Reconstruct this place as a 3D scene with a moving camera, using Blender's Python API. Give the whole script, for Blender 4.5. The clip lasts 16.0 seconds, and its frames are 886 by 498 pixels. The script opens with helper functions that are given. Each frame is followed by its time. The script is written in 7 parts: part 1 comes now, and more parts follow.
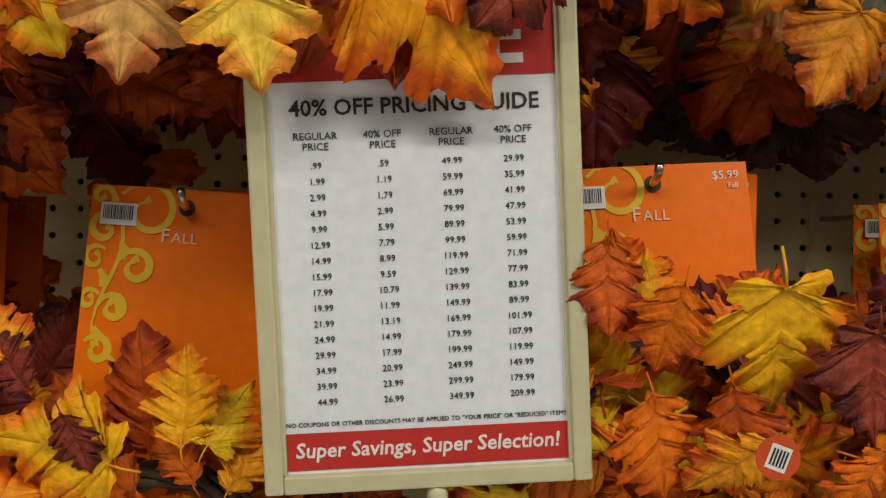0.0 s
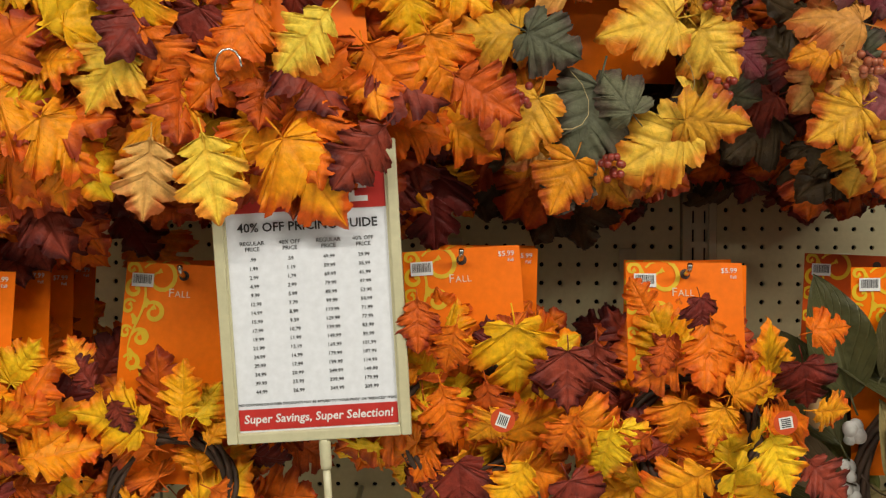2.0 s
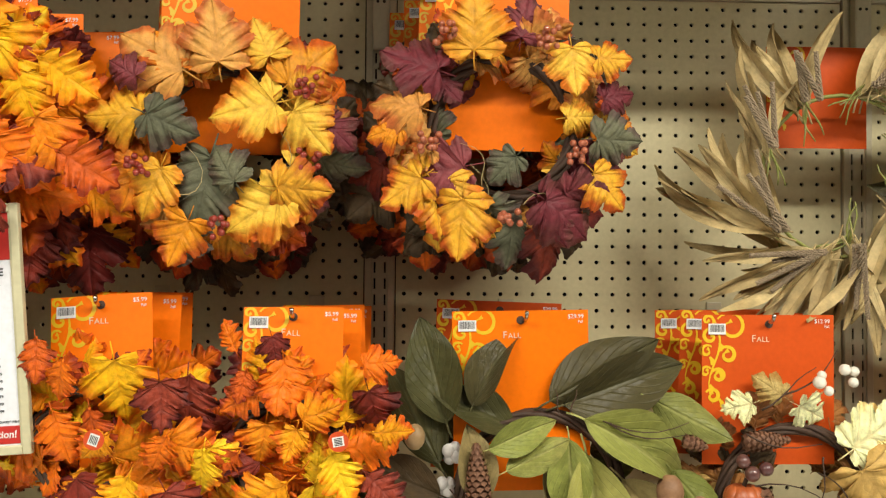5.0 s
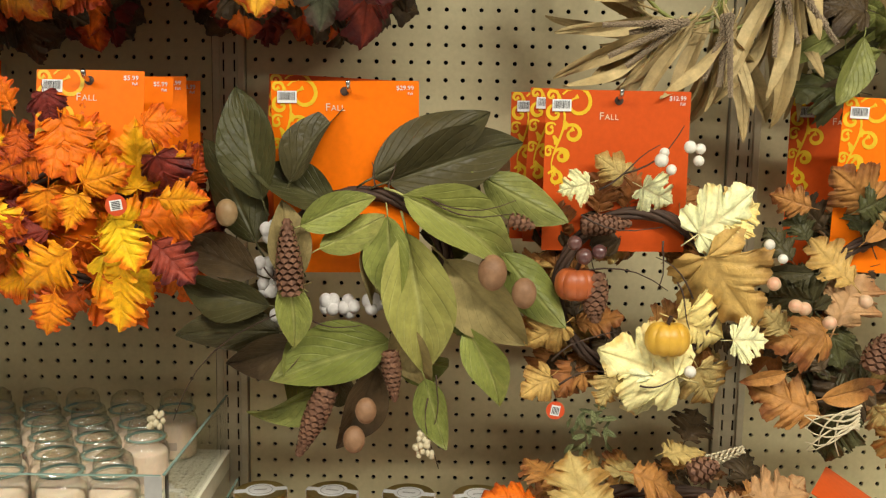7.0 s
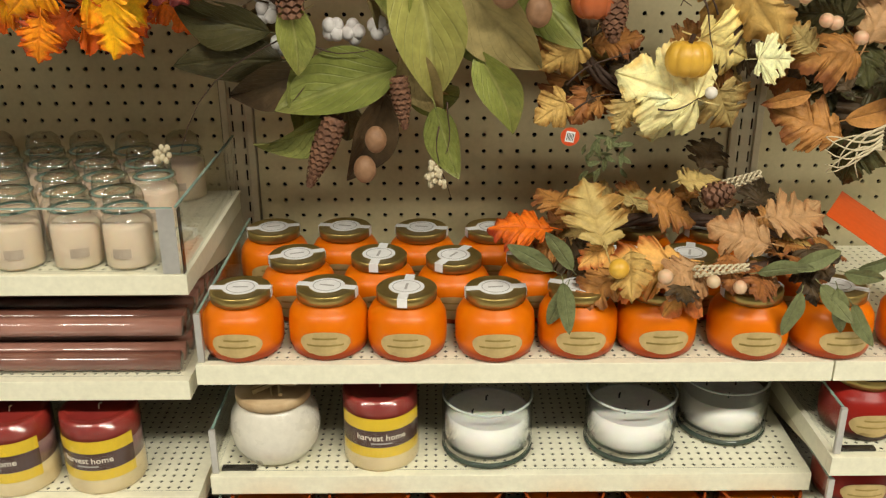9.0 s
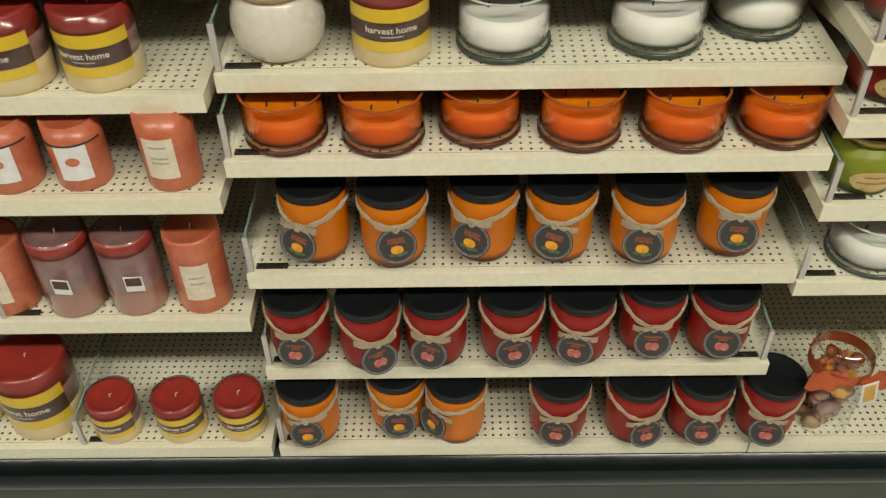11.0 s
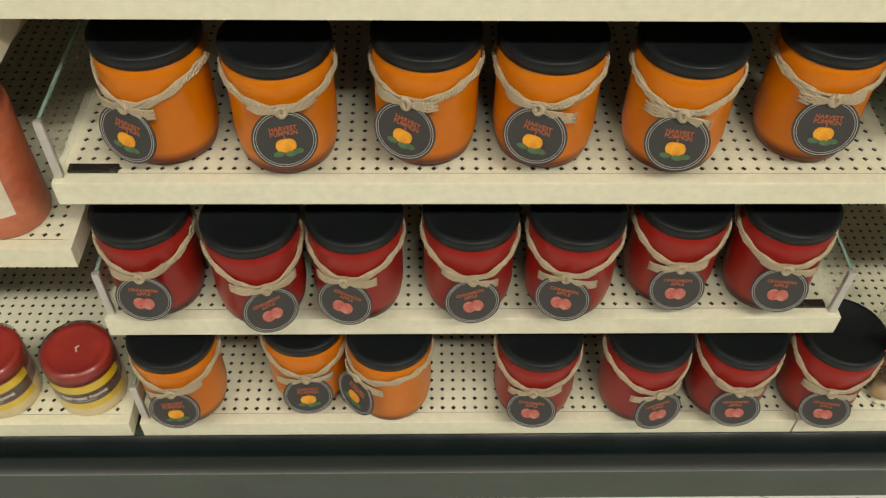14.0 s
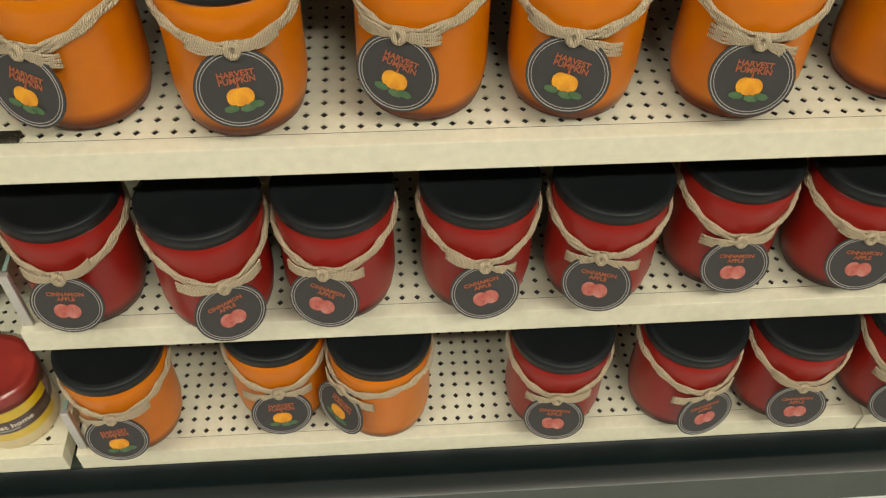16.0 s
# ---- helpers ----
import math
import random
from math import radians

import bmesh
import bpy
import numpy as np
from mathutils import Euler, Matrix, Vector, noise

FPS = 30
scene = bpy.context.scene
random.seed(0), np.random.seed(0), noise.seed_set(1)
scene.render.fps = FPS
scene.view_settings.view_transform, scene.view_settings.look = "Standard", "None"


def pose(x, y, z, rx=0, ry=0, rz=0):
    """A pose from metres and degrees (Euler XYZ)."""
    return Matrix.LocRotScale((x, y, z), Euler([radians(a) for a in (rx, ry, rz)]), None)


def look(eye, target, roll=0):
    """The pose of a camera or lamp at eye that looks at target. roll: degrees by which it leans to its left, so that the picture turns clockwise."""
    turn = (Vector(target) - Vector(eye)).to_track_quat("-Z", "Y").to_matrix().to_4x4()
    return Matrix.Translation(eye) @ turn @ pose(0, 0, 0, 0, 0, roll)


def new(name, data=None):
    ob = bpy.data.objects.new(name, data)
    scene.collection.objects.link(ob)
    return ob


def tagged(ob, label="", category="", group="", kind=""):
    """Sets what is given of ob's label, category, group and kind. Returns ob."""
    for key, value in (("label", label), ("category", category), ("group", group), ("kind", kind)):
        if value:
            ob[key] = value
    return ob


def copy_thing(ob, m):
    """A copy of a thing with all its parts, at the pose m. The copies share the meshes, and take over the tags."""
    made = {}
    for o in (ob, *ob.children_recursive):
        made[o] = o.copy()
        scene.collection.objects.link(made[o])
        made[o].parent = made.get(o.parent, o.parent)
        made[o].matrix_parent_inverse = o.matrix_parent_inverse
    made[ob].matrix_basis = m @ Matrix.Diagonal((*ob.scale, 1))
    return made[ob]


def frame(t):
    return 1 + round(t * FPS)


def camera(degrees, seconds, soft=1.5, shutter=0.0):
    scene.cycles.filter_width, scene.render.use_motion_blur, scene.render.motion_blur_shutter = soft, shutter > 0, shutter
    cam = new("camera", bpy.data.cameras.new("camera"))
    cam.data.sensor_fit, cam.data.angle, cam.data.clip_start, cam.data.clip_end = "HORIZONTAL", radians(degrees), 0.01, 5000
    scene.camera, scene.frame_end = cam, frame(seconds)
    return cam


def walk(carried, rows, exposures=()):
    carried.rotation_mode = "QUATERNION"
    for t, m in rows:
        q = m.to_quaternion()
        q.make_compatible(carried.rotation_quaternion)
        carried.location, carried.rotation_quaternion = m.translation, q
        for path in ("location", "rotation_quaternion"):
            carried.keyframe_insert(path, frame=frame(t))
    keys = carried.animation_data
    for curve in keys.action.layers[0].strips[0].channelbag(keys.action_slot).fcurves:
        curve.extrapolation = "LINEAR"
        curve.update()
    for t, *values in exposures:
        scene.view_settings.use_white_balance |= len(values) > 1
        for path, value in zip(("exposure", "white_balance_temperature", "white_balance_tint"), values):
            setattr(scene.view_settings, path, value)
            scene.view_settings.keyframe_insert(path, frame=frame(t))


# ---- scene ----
cam = camera(51.6, 16.0, soft=1.25)
PATH = [
    (0, (-0.488, -0.868, 1.628), (-0.423, 1.131, 1.594), 1.0),
    (0.5, (-0.488, -0.9, 1.643), (-0.422, 1.098, 1.593), 0.9),
    (1, (-0.45, -1.011, 1.657), (-0.387, 0.988, 1.63), 0.6),
    (1.5, (-0.419, -1.127, 1.674), (-0.364, 0.872, 1.647), 0.6),
    (2, (-0.369, -1.259, 1.697), (-0.342, 0.74, 1.648), 0.3),
    (2.5, (-0.301, -1.343, 1.759), (-0.255, 0.656, 1.693), 0.4),
    (3, (-0.209, -1.377, 1.75), (-0.113, 0.616, 1.892), 0.6),
    (3.5, (-0.041, -1.407, 1.749), (0.001, 0.587, 1.9), 1.6),
    (3.7, (-0.006, -1.414, 1.741), (0.027, 0.579, 1.9), 1.6),
    (5.8, (0.118, -1.448, 1.677), (0.205, 0.55, 1.654), -0.3),
    (6, (0.163, -1.432, 1.664), (0.227, 0.567, 1.633), -0.3),
    (6.5, (0.284, -1.392, 1.621), (0.266, 0.606, 1.532), 0.7),
    (7, (0.305, -1.369, 1.597), (0.324, 0.615, 1.341), 1.0),
    (7.5, (0.303, -1.356, 1.582), (0.306, 0.598, 1.155), 0.5),
    (8, (0.299, -1.36, 1.573), (0.303, 0.577, 1.077), 0.1),
    (8.5, (0.3, -1.362, 1.558), (0.327, 0.547, 0.964), 0.0),
    (9, (0.298, -1.346, 1.539), (0.309, 0.512, 0.8), -0.2),
    (9.5, (0.303, -1.339, 1.512), (0.319, 0.455, 0.627), -0.2),
    (10, (0.308, -1.332, 1.479), (0.287, 0.347, 0.393), -0.9),
    (10.2, (0.288, -1.332, 1.466), (0.284, 0.304, 0.316), -0.8),
    (12.3, (0.312, -1.344, 1.352), (0.255, 0.012, -0.116), -2.2),
    (12.5, (0.314, -1.325, 1.334), (0.291, 0.03, -0.138), -1.4),
    (13, (0.364, -1.216, 1.254), (0.405, 0.135, -0.221), 0.6),
    (13.5, (0.357, -1.098, 1.171), (0.359, 0.214, -0.338), 0.2),
    (14, (0.335, -1.001, 1.121), (0.378, 0.326, -0.375), 1.3),
    (14.5, (0.315, -0.943, 1.048), (0.408, 0.385, -0.445), 1.6),
    (15, (0.31, -0.897, 1.002), (0.441, 0.42, -0.498), 2.4),
    (15.5, (0.311, -0.882, 0.979), (0.445, 0.416, -0.536), 2.7),
    (16, (0.31, -0.88, 0.983), (0.427, 0.412, -0.539), 1.7),
]
walk(cam, [(t, look(eye, target, roll)) for t, eye, target, roll in PATH],
     exposures=[(0, -0.6), (1.5, -0.32), (2.5, 0.03), (3.5, 0.36), (6, 0.3), (7, 0.22), (9, 0.04), (10, -0.4), (12.5, -0.14), (14.5, -0.2), (16, -0.12)])

# ---- light ----
IN = 0.0254
SEC = 0.762
world = bpy.data.worlds.new("world")
world.use_nodes = True
world.node_tree.nodes["Background"].inputs[0].default_value = (1.0, 0.93, 0.82, 1)
world.node_tree.nodes["Background"].inputs[1].default_value = 0.002
scene.world = world


def strip_light(x, y, z, sx, sy, watts):
    lamp = bpy.data.lights.new("strip_light", "AREA")
    lamp.shape, lamp.size, lamp.size_y, lamp.energy, lamp.color = "RECTANGLE", sx, sy, watts, (1.0, 0.955, 0.825)
    ob = new("strip_light", lamp)
    ob.matrix_world = pose(x, y, z)
    return ob


# runs of ceiling strips: over the aisle, and over the next aisle behind the shelving
# the far strip is unseen, added to whiten what shows above the rail
STRIPS = ((1.6, -2.3, 2.4, 122), (-1.6, -2.3, 2.4, 78), (0.3, 1.7, 7.0, 500))
for sx, sy, ln, watts in STRIPS:
    strip_light(sx, sy, 3.3, ln, 0.26, watts)

# ---- materials ----


def nodes_of(name):
    m = bpy.data.materials.new(name)
    m.use_nodes = True
    nt = m.node_tree
    return m, nt, nt.nodes["Principled BSDF"]


def ramp_node(nt, stops, mode="LINEAR"):
    r = nt.nodes.new("ShaderNodeValToRGB")
    r.color_ramp.interpolation = mode
    e = r.color_ramp.elements
    while len(e) < len(stops):
        e.new(0.5)
    for el, (p, c) in zip(e, stops):
        el.position, el.color = p, (*c, 1)
    return r


def mix_node(nt, fac, a, b, blend="MIX"):
    n = nt.nodes.new("ShaderNodeMix")
    n.data_type, n.blend_type = "RGBA", blend
    for sock, v in ((n.inputs[0], fac), (n.inputs[6], a), (n.inputs[7], b)):
        if isinstance(v, bpy.types.NodeSocket):
            nt.links.new(v, sock)
        elif isinstance(v, (int, float)):
            sock.default_value = v
        else:
            sock.default_value = (*v, 1)
    return n.outputs[2]


def noise_out(nt, scale, detail=4, coord="Object", rough=0.55):
    tc = nt.nodes.new("ShaderNodeTexCoord")
    n = nt.nodes.new("ShaderNodeTexNoise")
    n.inputs["Scale"].default_value, n.inputs["Detail"].default_value, n.inputs["Roughness"].default_value = scale, detail, rough
    nt.links.new(tc.outputs[coord], n.inputs["Vector"])
    return n.outputs["Fac"]


def bump_into(nt, bsdf, height, strength, distance=0.002):
    b = nt.nodes.new("ShaderNodeBump")
    b.inputs["Strength"].default_value, b.inputs["Distance"].default_value = strength, distance
    nt.links.new(height, b.inputs["Height"])
    nt.links.new(b.outputs["Normal"], bsdf.inputs["Normal"])


def surf(name, c1, c2=None, scale=12, rough=0.5, bump=0.0, metal=0.0, fine=120, coat=0.0, sub=0.0, spec=0.5):
    """A plain surface with a coarse drift of colour, a fine grain and worn gloss."""
    m, nt, b = nodes_of(name)
    c2 = c2 or tuple(v * 0.86 for v in c1)
    r = ramp_node(nt, [(0.35, c2), (0.65, c1)])
    nt.links.new(noise_out(nt, scale), r.inputs[0])
    g = ramp_node(nt, [(0.3, (0.9, 0.9, 0.9)), (0.7, (1, 1, 1))])
    nt.links.new(noise_out(nt, fine, 3), g.inputs[0])
    nt.links.new(mix_node(nt, 1.0, r.outputs[0], g.outputs[0], "MULTIPLY"), b.inputs["Base Color"])
    mr = nt.nodes.new("ShaderNodeMapRange")
    mr.inputs[3].default_value, mr.inputs[4].default_value = max(rough - 0.08, 0.02), min(rough + 0.1, 1)
    nt.links.new(noise_out(nt, scale * 2.3), mr.inputs[0])
    nt.links.new(mr.outputs[0], b.inputs["Roughness"])
    b.inputs["Metallic"].default_value = metal
    b.inputs["Specular IOR Level"].default_value = spec
    b.inputs["Coat Weight"].default_value = coat
    if sub:
        b.inputs["Subsurface Weight"].default_value = sub
        b.inputs["Subsurface Radius"].default_value = (0.02, 0.008, 0.003)
    if bump:
        bump_into(nt, b, noise_out(nt, fine, 3), bump, 0.001)
    return m


def flat_ink(name, c, rough=0.55):
    return surf(name, c, tuple(v * 0.93 for v in c), 40, rough)


def glass_mat(name, tint=(0.985, 0.995, 0.99), rough=0.02, gloss_at_front=0.045):
    """Thin clear glass: mostly see-through, glossy at grazing angles."""
    m, nt, b = nodes_of(name)
    clear = nt.nodes.new("ShaderNodeBsdfTransparent")
    clear.inputs[0].default_value = (*tint, 1)
    gloss = nt.nodes.new("ShaderNodeBsdfGlossy")
    gloss.inputs["Roughness"].default_value = rough
    lw = nt.nodes.new("ShaderNodeLayerWeight")
    pw = nt.nodes.new("ShaderNodeMath")
    pw.operation, pw.inputs[1].default_value = "POWER", 3.5
    nt.links.new(lw.outputs["Facing"], pw.inputs[0])
    fr = nt.nodes.new("ShaderNodeMath")
    fr.operation, fr.inputs[1].default_value, fr.inputs[2].default_value = "MULTIPLY_ADD", 0.75, gloss_at_front
    nt.links.new(pw.outputs[0], fr.inputs[0])
    mx = nt.nodes.new("ShaderNodeMixShader")
    nt.links.new(fr.outputs[0], mx.inputs[0])
    nt.links.new(clear.outputs[0], mx.inputs[1])
    nt.links.new(gloss.outputs[0], mx.inputs[2])
    nt.links.new(mx.outputs[0], nt.nodes["Material Output"].inputs[0])
    return m


M_STEEL = surf("beige_enamel_steel", (0.56, 0.50, 0.34), (0.52, 0.46, 0.31), 5, 0.38, 0.05)
M_SHELF = surf("cream_enamel_shelf", (0.82, 0.79, 0.61), (0.78, 0.745, 0.56), 6, 0.36, 0.02)
M_PEG = surf("beige_pegboard", (0.62, 0.55, 0.325), (0.58, 0.51, 0.30), 3, 0.42, 0.06)
M_DARK = surf("void_shade", (0.012, 0.010, 0.008), None, 6, 0.9)
M_WALL = surf("store_wall_paint", (0.34, 0.32, 0.29), (0.30, 0.28, 0.25), 2, 0.7, 0.1)
M_WHITEB = surf("white_melamine", (0.82, 0.81, 0.79), (0.78, 0.77, 0.75), 3, 0.5, 0.05)
M_CEIL = surf("ceiling_tile", (0.40, 0.39, 0.37), (0.36, 0.35, 0.33), 3, 0.9, 0.3)
M_KICK = surf("charcoal_kick_plate", (0.046, 0.062, 0.046), (0.038, 0.052, 0.038), 7, 0.45, 0.1)
M_BUMP = surf("black_vinyl_bumper", (0.003, 0.007, 0.007), (0.005, 0.010, 0.010), 9, 0.16, 0.05, spec=0.35)
# near-black for the sheets added under the decks to deepen the shade
M_PAN = surf("shade_sheet_black", (0.045, 0.042, 0.036), (0.03, 0.028, 0.024), 8, 0.6, 0.1)
M_CHROME = surf("bright_wire", (0.72, 0.70, 0.66), (0.6, 0.58, 0.54), 30, 0.22, 0, 1.0)
M_ALU = surf("aluminium_strip", (0.62, 0.60, 0.56), (0.55, 0.53, 0.5), 12, 0.35, 0.05, 0.6)
M_GLASS = glass_mat("clear_glass")
M_GEDGE = surf("green_glass_edge", (0.30, 0.42, 0.36), (0.22, 0.33, 0.28), 20, 0.12)
M_WHITE = flat_ink("white_paper", (0.82, 0.81, 0.79))
M_BLACK = flat_ink("black_ink", (0.018, 0.018, 0.02))
M_CLIP = surf("smoked_plastic_clip", (0.03, 0.026, 0.02), None, 30, 0.25)


def floor_mat():
    m, nt, b = nodes_of("speckled_vinyl_tile")
    tc = nt.nodes.new("ShaderNodeTexCoord")
    base = ramp_node(nt, [(0.3, (0.68, 0.68, 0.65)), (0.7, (0.75, 0.75, 0.72))])
    nt.links.new(noise_out(nt, 5), base.inputs[0])
    col = base.outputs[0]
    for scale, lo, tone, rot in ((40, 0.15, (0.16, 0.14, 0.12), 0.5), (62, 0.14, (0.34, 0.31, 0.26), 1.9), (22, 0.07, (0.2, 0.18, 0.15), 1.1), (30, 0.12, (0.42, 0.39, 0.33), 2.6)):
        mp = nt.nodes.new("ShaderNodeMapping")
        mp.inputs["Rotation"].default_value, mp.inputs["Scale"].default_value = (0, 0, rot), (1, 2.6, 1)
        nt.links.new(tc.outputs["Object"], mp.inputs[0])
        v = nt.nodes.new("ShaderNodeTexVoronoi")
        v.inputs["Scale"].default_value = scale
        nt.links.new(mp.outputs[0], v.inputs["Vector"])
        chip = ramp_node(nt, [(lo, (1, 1, 1)), (lo + 0.03, (0, 0, 0))])
        nt.links.new(v.outputs["Distance"], chip.inputs[0])
        keep = ramp_node(nt, [(0.55, (0, 0, 0)), (0.56, (1, 1, 1))], "CONSTANT")
        sep = nt.nodes.new("ShaderNodeSeparateColor")
        nt.links.new(v.outputs["Color"], sep.inputs[0])
        nt.links.new(sep.outputs[0], keep.inputs[0])
        k = mix_node(nt, 1.0, chip.outputs[0], keep.outputs[0], "MULTIPLY")
        col = mix_node(nt, k, col, tone)
    nt.links.new(col, b.inputs["Base Color"])
    b.inputs["Roughness"].default_value = 0.32
    return m


M_FLOOR = floor_mat()

# ---- mesh helpers ----


def mesh_of(name, bm, material, smooth=False):
    me = bpy.data.meshes.new(name)
    bm.to_mesh(me)
    bm.free()
    if material:
        me.materials.append(material)
    if smooth:
        me.polygons.foreach_set("use_smooth", [True] * len(me.polygons))
    return me


def part(name, bm, material, parent=None, label="", smooth=False, kind=""):
    me = bm if isinstance(bm, bpy.types.Mesh) else mesh_of(name, bm, material, smooth)
    ob = new(name, me)
    ob.parent = parent
    return tagged(ob, label=label, kind=kind)


def thing(name, m, label, category, group="", kind=""):
    ob = new(name)
    ob.empty_display_size = 0.02
    ob.matrix_world = m
    return tagged(ob, label, category, group, kind)


def box(x0, x1, y0, y1, z0, z1, bevel=0.0, bm=None):
    bm = bm or bmesh.new()
    r = bmesh.ops.create_cube(bm, size=1, matrix=Matrix.Translation(((x0 + x1) / 2, (y0 + y1) / 2, (z0 + z1) / 2)) @ Matrix.Diagonal((x1 - x0, y1 - y0, z1 - z0, 1)))
    if bevel:
        edges = list({e for v in r["verts"] for e in v.link_edges})
        bmesh.ops.bevel(bm, geom=edges, offset=bevel, segments=2, profile=0.5, affect="EDGES")
    return bm


def lathe(profile, segs=32, bm=None, m=None):
    """Turns a profile of (radius, height) about z."""
    bm = bm or bmesh.new()
    m = m or Matrix()
    rings = []
    for r, z in profile:
        if r < 1e-6:
            rings.append([bm.verts.new(m @ Vector((0, 0, z)))])
        else:
            rings.append([bm.verts.new(m @ Vector((r * math.cos(2 * math.pi * i / segs), r * math.sin(2 * math.pi * i / segs), z))) for i in range(segs)])
    for a, b in zip(rings, rings[1:]):
        for i in range(segs):
            j = (i + 1) % segs
            if len(a) == 1 and len(b) > 1:
                bm.faces.new((a[0], b[j], b[i]))
            elif len(b) == 1 and len(a) > 1:
                bm.faces.new((a[i], a[j], b[0]))
            elif len(a) > 1:
                bm.faces.new((a[i], a[j], b[j], b[i]))
    return bm


def tube(points, radius, segs=8, bm=None, closed=False, taper=1.0):
    """A round rod along the points."""
    bm = bm or bmesh.new()
    pts = [Vector(p) for p in points]
    n = len(pts)
    rings, side = [], None
    for i, p in enumerate(pts):
        a = pts[(i - 1) % n] if closed or i else p
        b = pts[(i + 1) % n] if closed or i < n - 1 else p
        d = (b - a).normalized()
        ref = side if side is not None else (Vector((0, 0, 1)) if abs(d.z) < 0.9 else Vector((1, 0, 0)))
        u = (ref - d * ref.dot(d)).normalized()
        side, w = u, d.cross(u)
        r = radius * (1 + (taper - 1) * i / max(n - 1, 1))
        rings.append([bm.verts.new(p + (u * math.cos(2 * math.pi * k / segs) + w * math.sin(2 * math.pi * k / segs)) * r) for k in range(segs)])
    pairs = list(zip(rings, rings[1:])) + ([(rings[-1], rings[0])] if closed else [])
    for a, b in pairs:
        for k in range(segs):
            bm.faces.new((a[k], a[(k + 1) % segs], b[(k + 1) % segs], b[k]))
    if not closed:
        bm.faces.new(rings[0][::-1])
        bm.faces.new(rings[-1])
    return bm


def perforated(nx, ny, pitch, hole, sides, thick):
    """A sheet of nx by ny cells in the xy plane from the origin, each with a hole through it."""
    verts, faces = [], []
    corner = lambda i, j: j * (nx + 1) + i
    for j in range(ny + 1):
        for i in range(nx + 1):
            verts.append((i * pitch, j * pitch, 0))
    for j in range(ny):
        for i in range(nx):
            c = (corner(i, j), corner(i + 1, j), corner(i + 1, j + 1), corner(i, j + 1))
            b = len(verts)
            cx, cy = (i + 0.5) * pitch, (j + 0.5) * pitch
            ang = [(-90 + 360 / sides * k) for k in range(sides)]
            for z in (0, -thick):
                for a in ang:
                    verts.append((cx + hole * math.cos(radians(a)), cy + hole * math.sin(radians(a)), z))
            q = sides // 4
            for s in range(4):
                mid = b + s * q
                nxt = b + ((s + 1) * q) % sides
                if sides == 4:
                    faces.append((c[s], c[(s + 1) % 4], mid))
                    faces.append((c[(s + 1) % 4], nxt, mid))
                else:
                    diag = b + s * q + q // 2
                    prev = b + (s * q - q // 2) % sides
                    faces.append((c[s], c[(s + 1) % 4], diag, mid, prev))
            for k in range(sides):
                k2 = (k + 1) % sides
                faces.append((b + k2, b + k, b + sides + k, b + sides + k2))
    return verts, faces


def mesh_from(name, verts, faces, material):
    me = bpy.data.meshes.new(name)
    me.from_pydata(verts, [], faces)
    me.materials.append(material)
    me.update()
    return me


def words(text, size, material, name="lettering", align="CENTER", spacing=1.0, line=1.0, depth=0.0002, bold=0.0, shear=0.0):
    """Letters as a mesh, in the xz plane, facing -y."""
    cu = bpy.data.curves.new(name, "FONT")
    cu.body, cu.size, cu.align_x, cu.space_character, cu.space_line = text, size, align, spacing, line
    cu.extrude, cu.offset, cu.shear, cu.resolution_u = depth, bold, shear, 2
    tmp = bpy.data.objects.new("tmp", cu)
    me = bpy.data.meshes.new_from_object(tmp)
    bpy.data.objects.remove(tmp)
    bpy.data.curves.remove(cu)
    me.transform(pose(0, 0, 0, 90, 0, 0))
    me.materials.clear()
    me.materials.append(material)
    me.name = name
    return me


def place(ob, m):
    ob.matrix_local = m
    return ob


# ---- shell of the store ----


def slab(name, x0, x1, y0, y1, z0, z1, material, label, category):
    ob = part(name, box(x0, x1, y0, y1, z0, z1), material, None, label, kind="structure")
    ob["category"] = category
    return ob


floor = slab("floor", -5, 5.6, -6, 4.2, -0.05, -0.0015, surf("tile_joint", (0.42, 0.39, 0.34), None, 8, 0.6), "pale speckled vinyl tile shop floor with fine joints", "floor")
slab("ceiling", -5, 5.6, -6, 4.2, 3.42, 3.47, M_CEIL, "plain grey shop ceiling over the aisle", "ceiling")
slab("wall_north", -5, 5.6, 4.2, 4.3, -0.05, 3.47, M_WALL, "plain grey painted shop wall behind the shelving", "wall")
# unseen wall, set near and dark so less light bounces into the shelves
slab("wall_south", -5, 5.6, -2.75, -2.65, -0.0012, 3.47, surf("bounce_cutting_dark", (0.11, 0.10, 0.09), (0.07, 0.065, 0.06), 2, 0.8, 0.1), "plain dark unseen wall added to cut light bounced from the aisle", "wall")
slab("wall_west", -5.1, -5, -6, 4.2, -0.05, 3.47, M_WALL, "plain grey painted shop wall at the aisle end", "wall")
slab("wall_east", 5.6, 5.7, -6, 4.2, -0.05, 3.47, M_WALL, "plain grey painted shop wall at the aisle end", "wall")

# strip light housings over the lamps
for sx, sy, ln, watts in STRIPS:
    fx = thing("strip_light_fixture", pose(sx, sy, 3.315), "long white fluorescent strip fixture hung under the ceiling", "ceiling light", "strip lights")
    part("housing", box(-ln / 2, ln / 2, -0.17, 0.17, 0.0, 0.1, 0.004), M_WALL, fx)

# ---- gondola shelving ----
Z0 = 0.201              # foot of the back panels
ROWS_UP = 76
peg_mesh = None


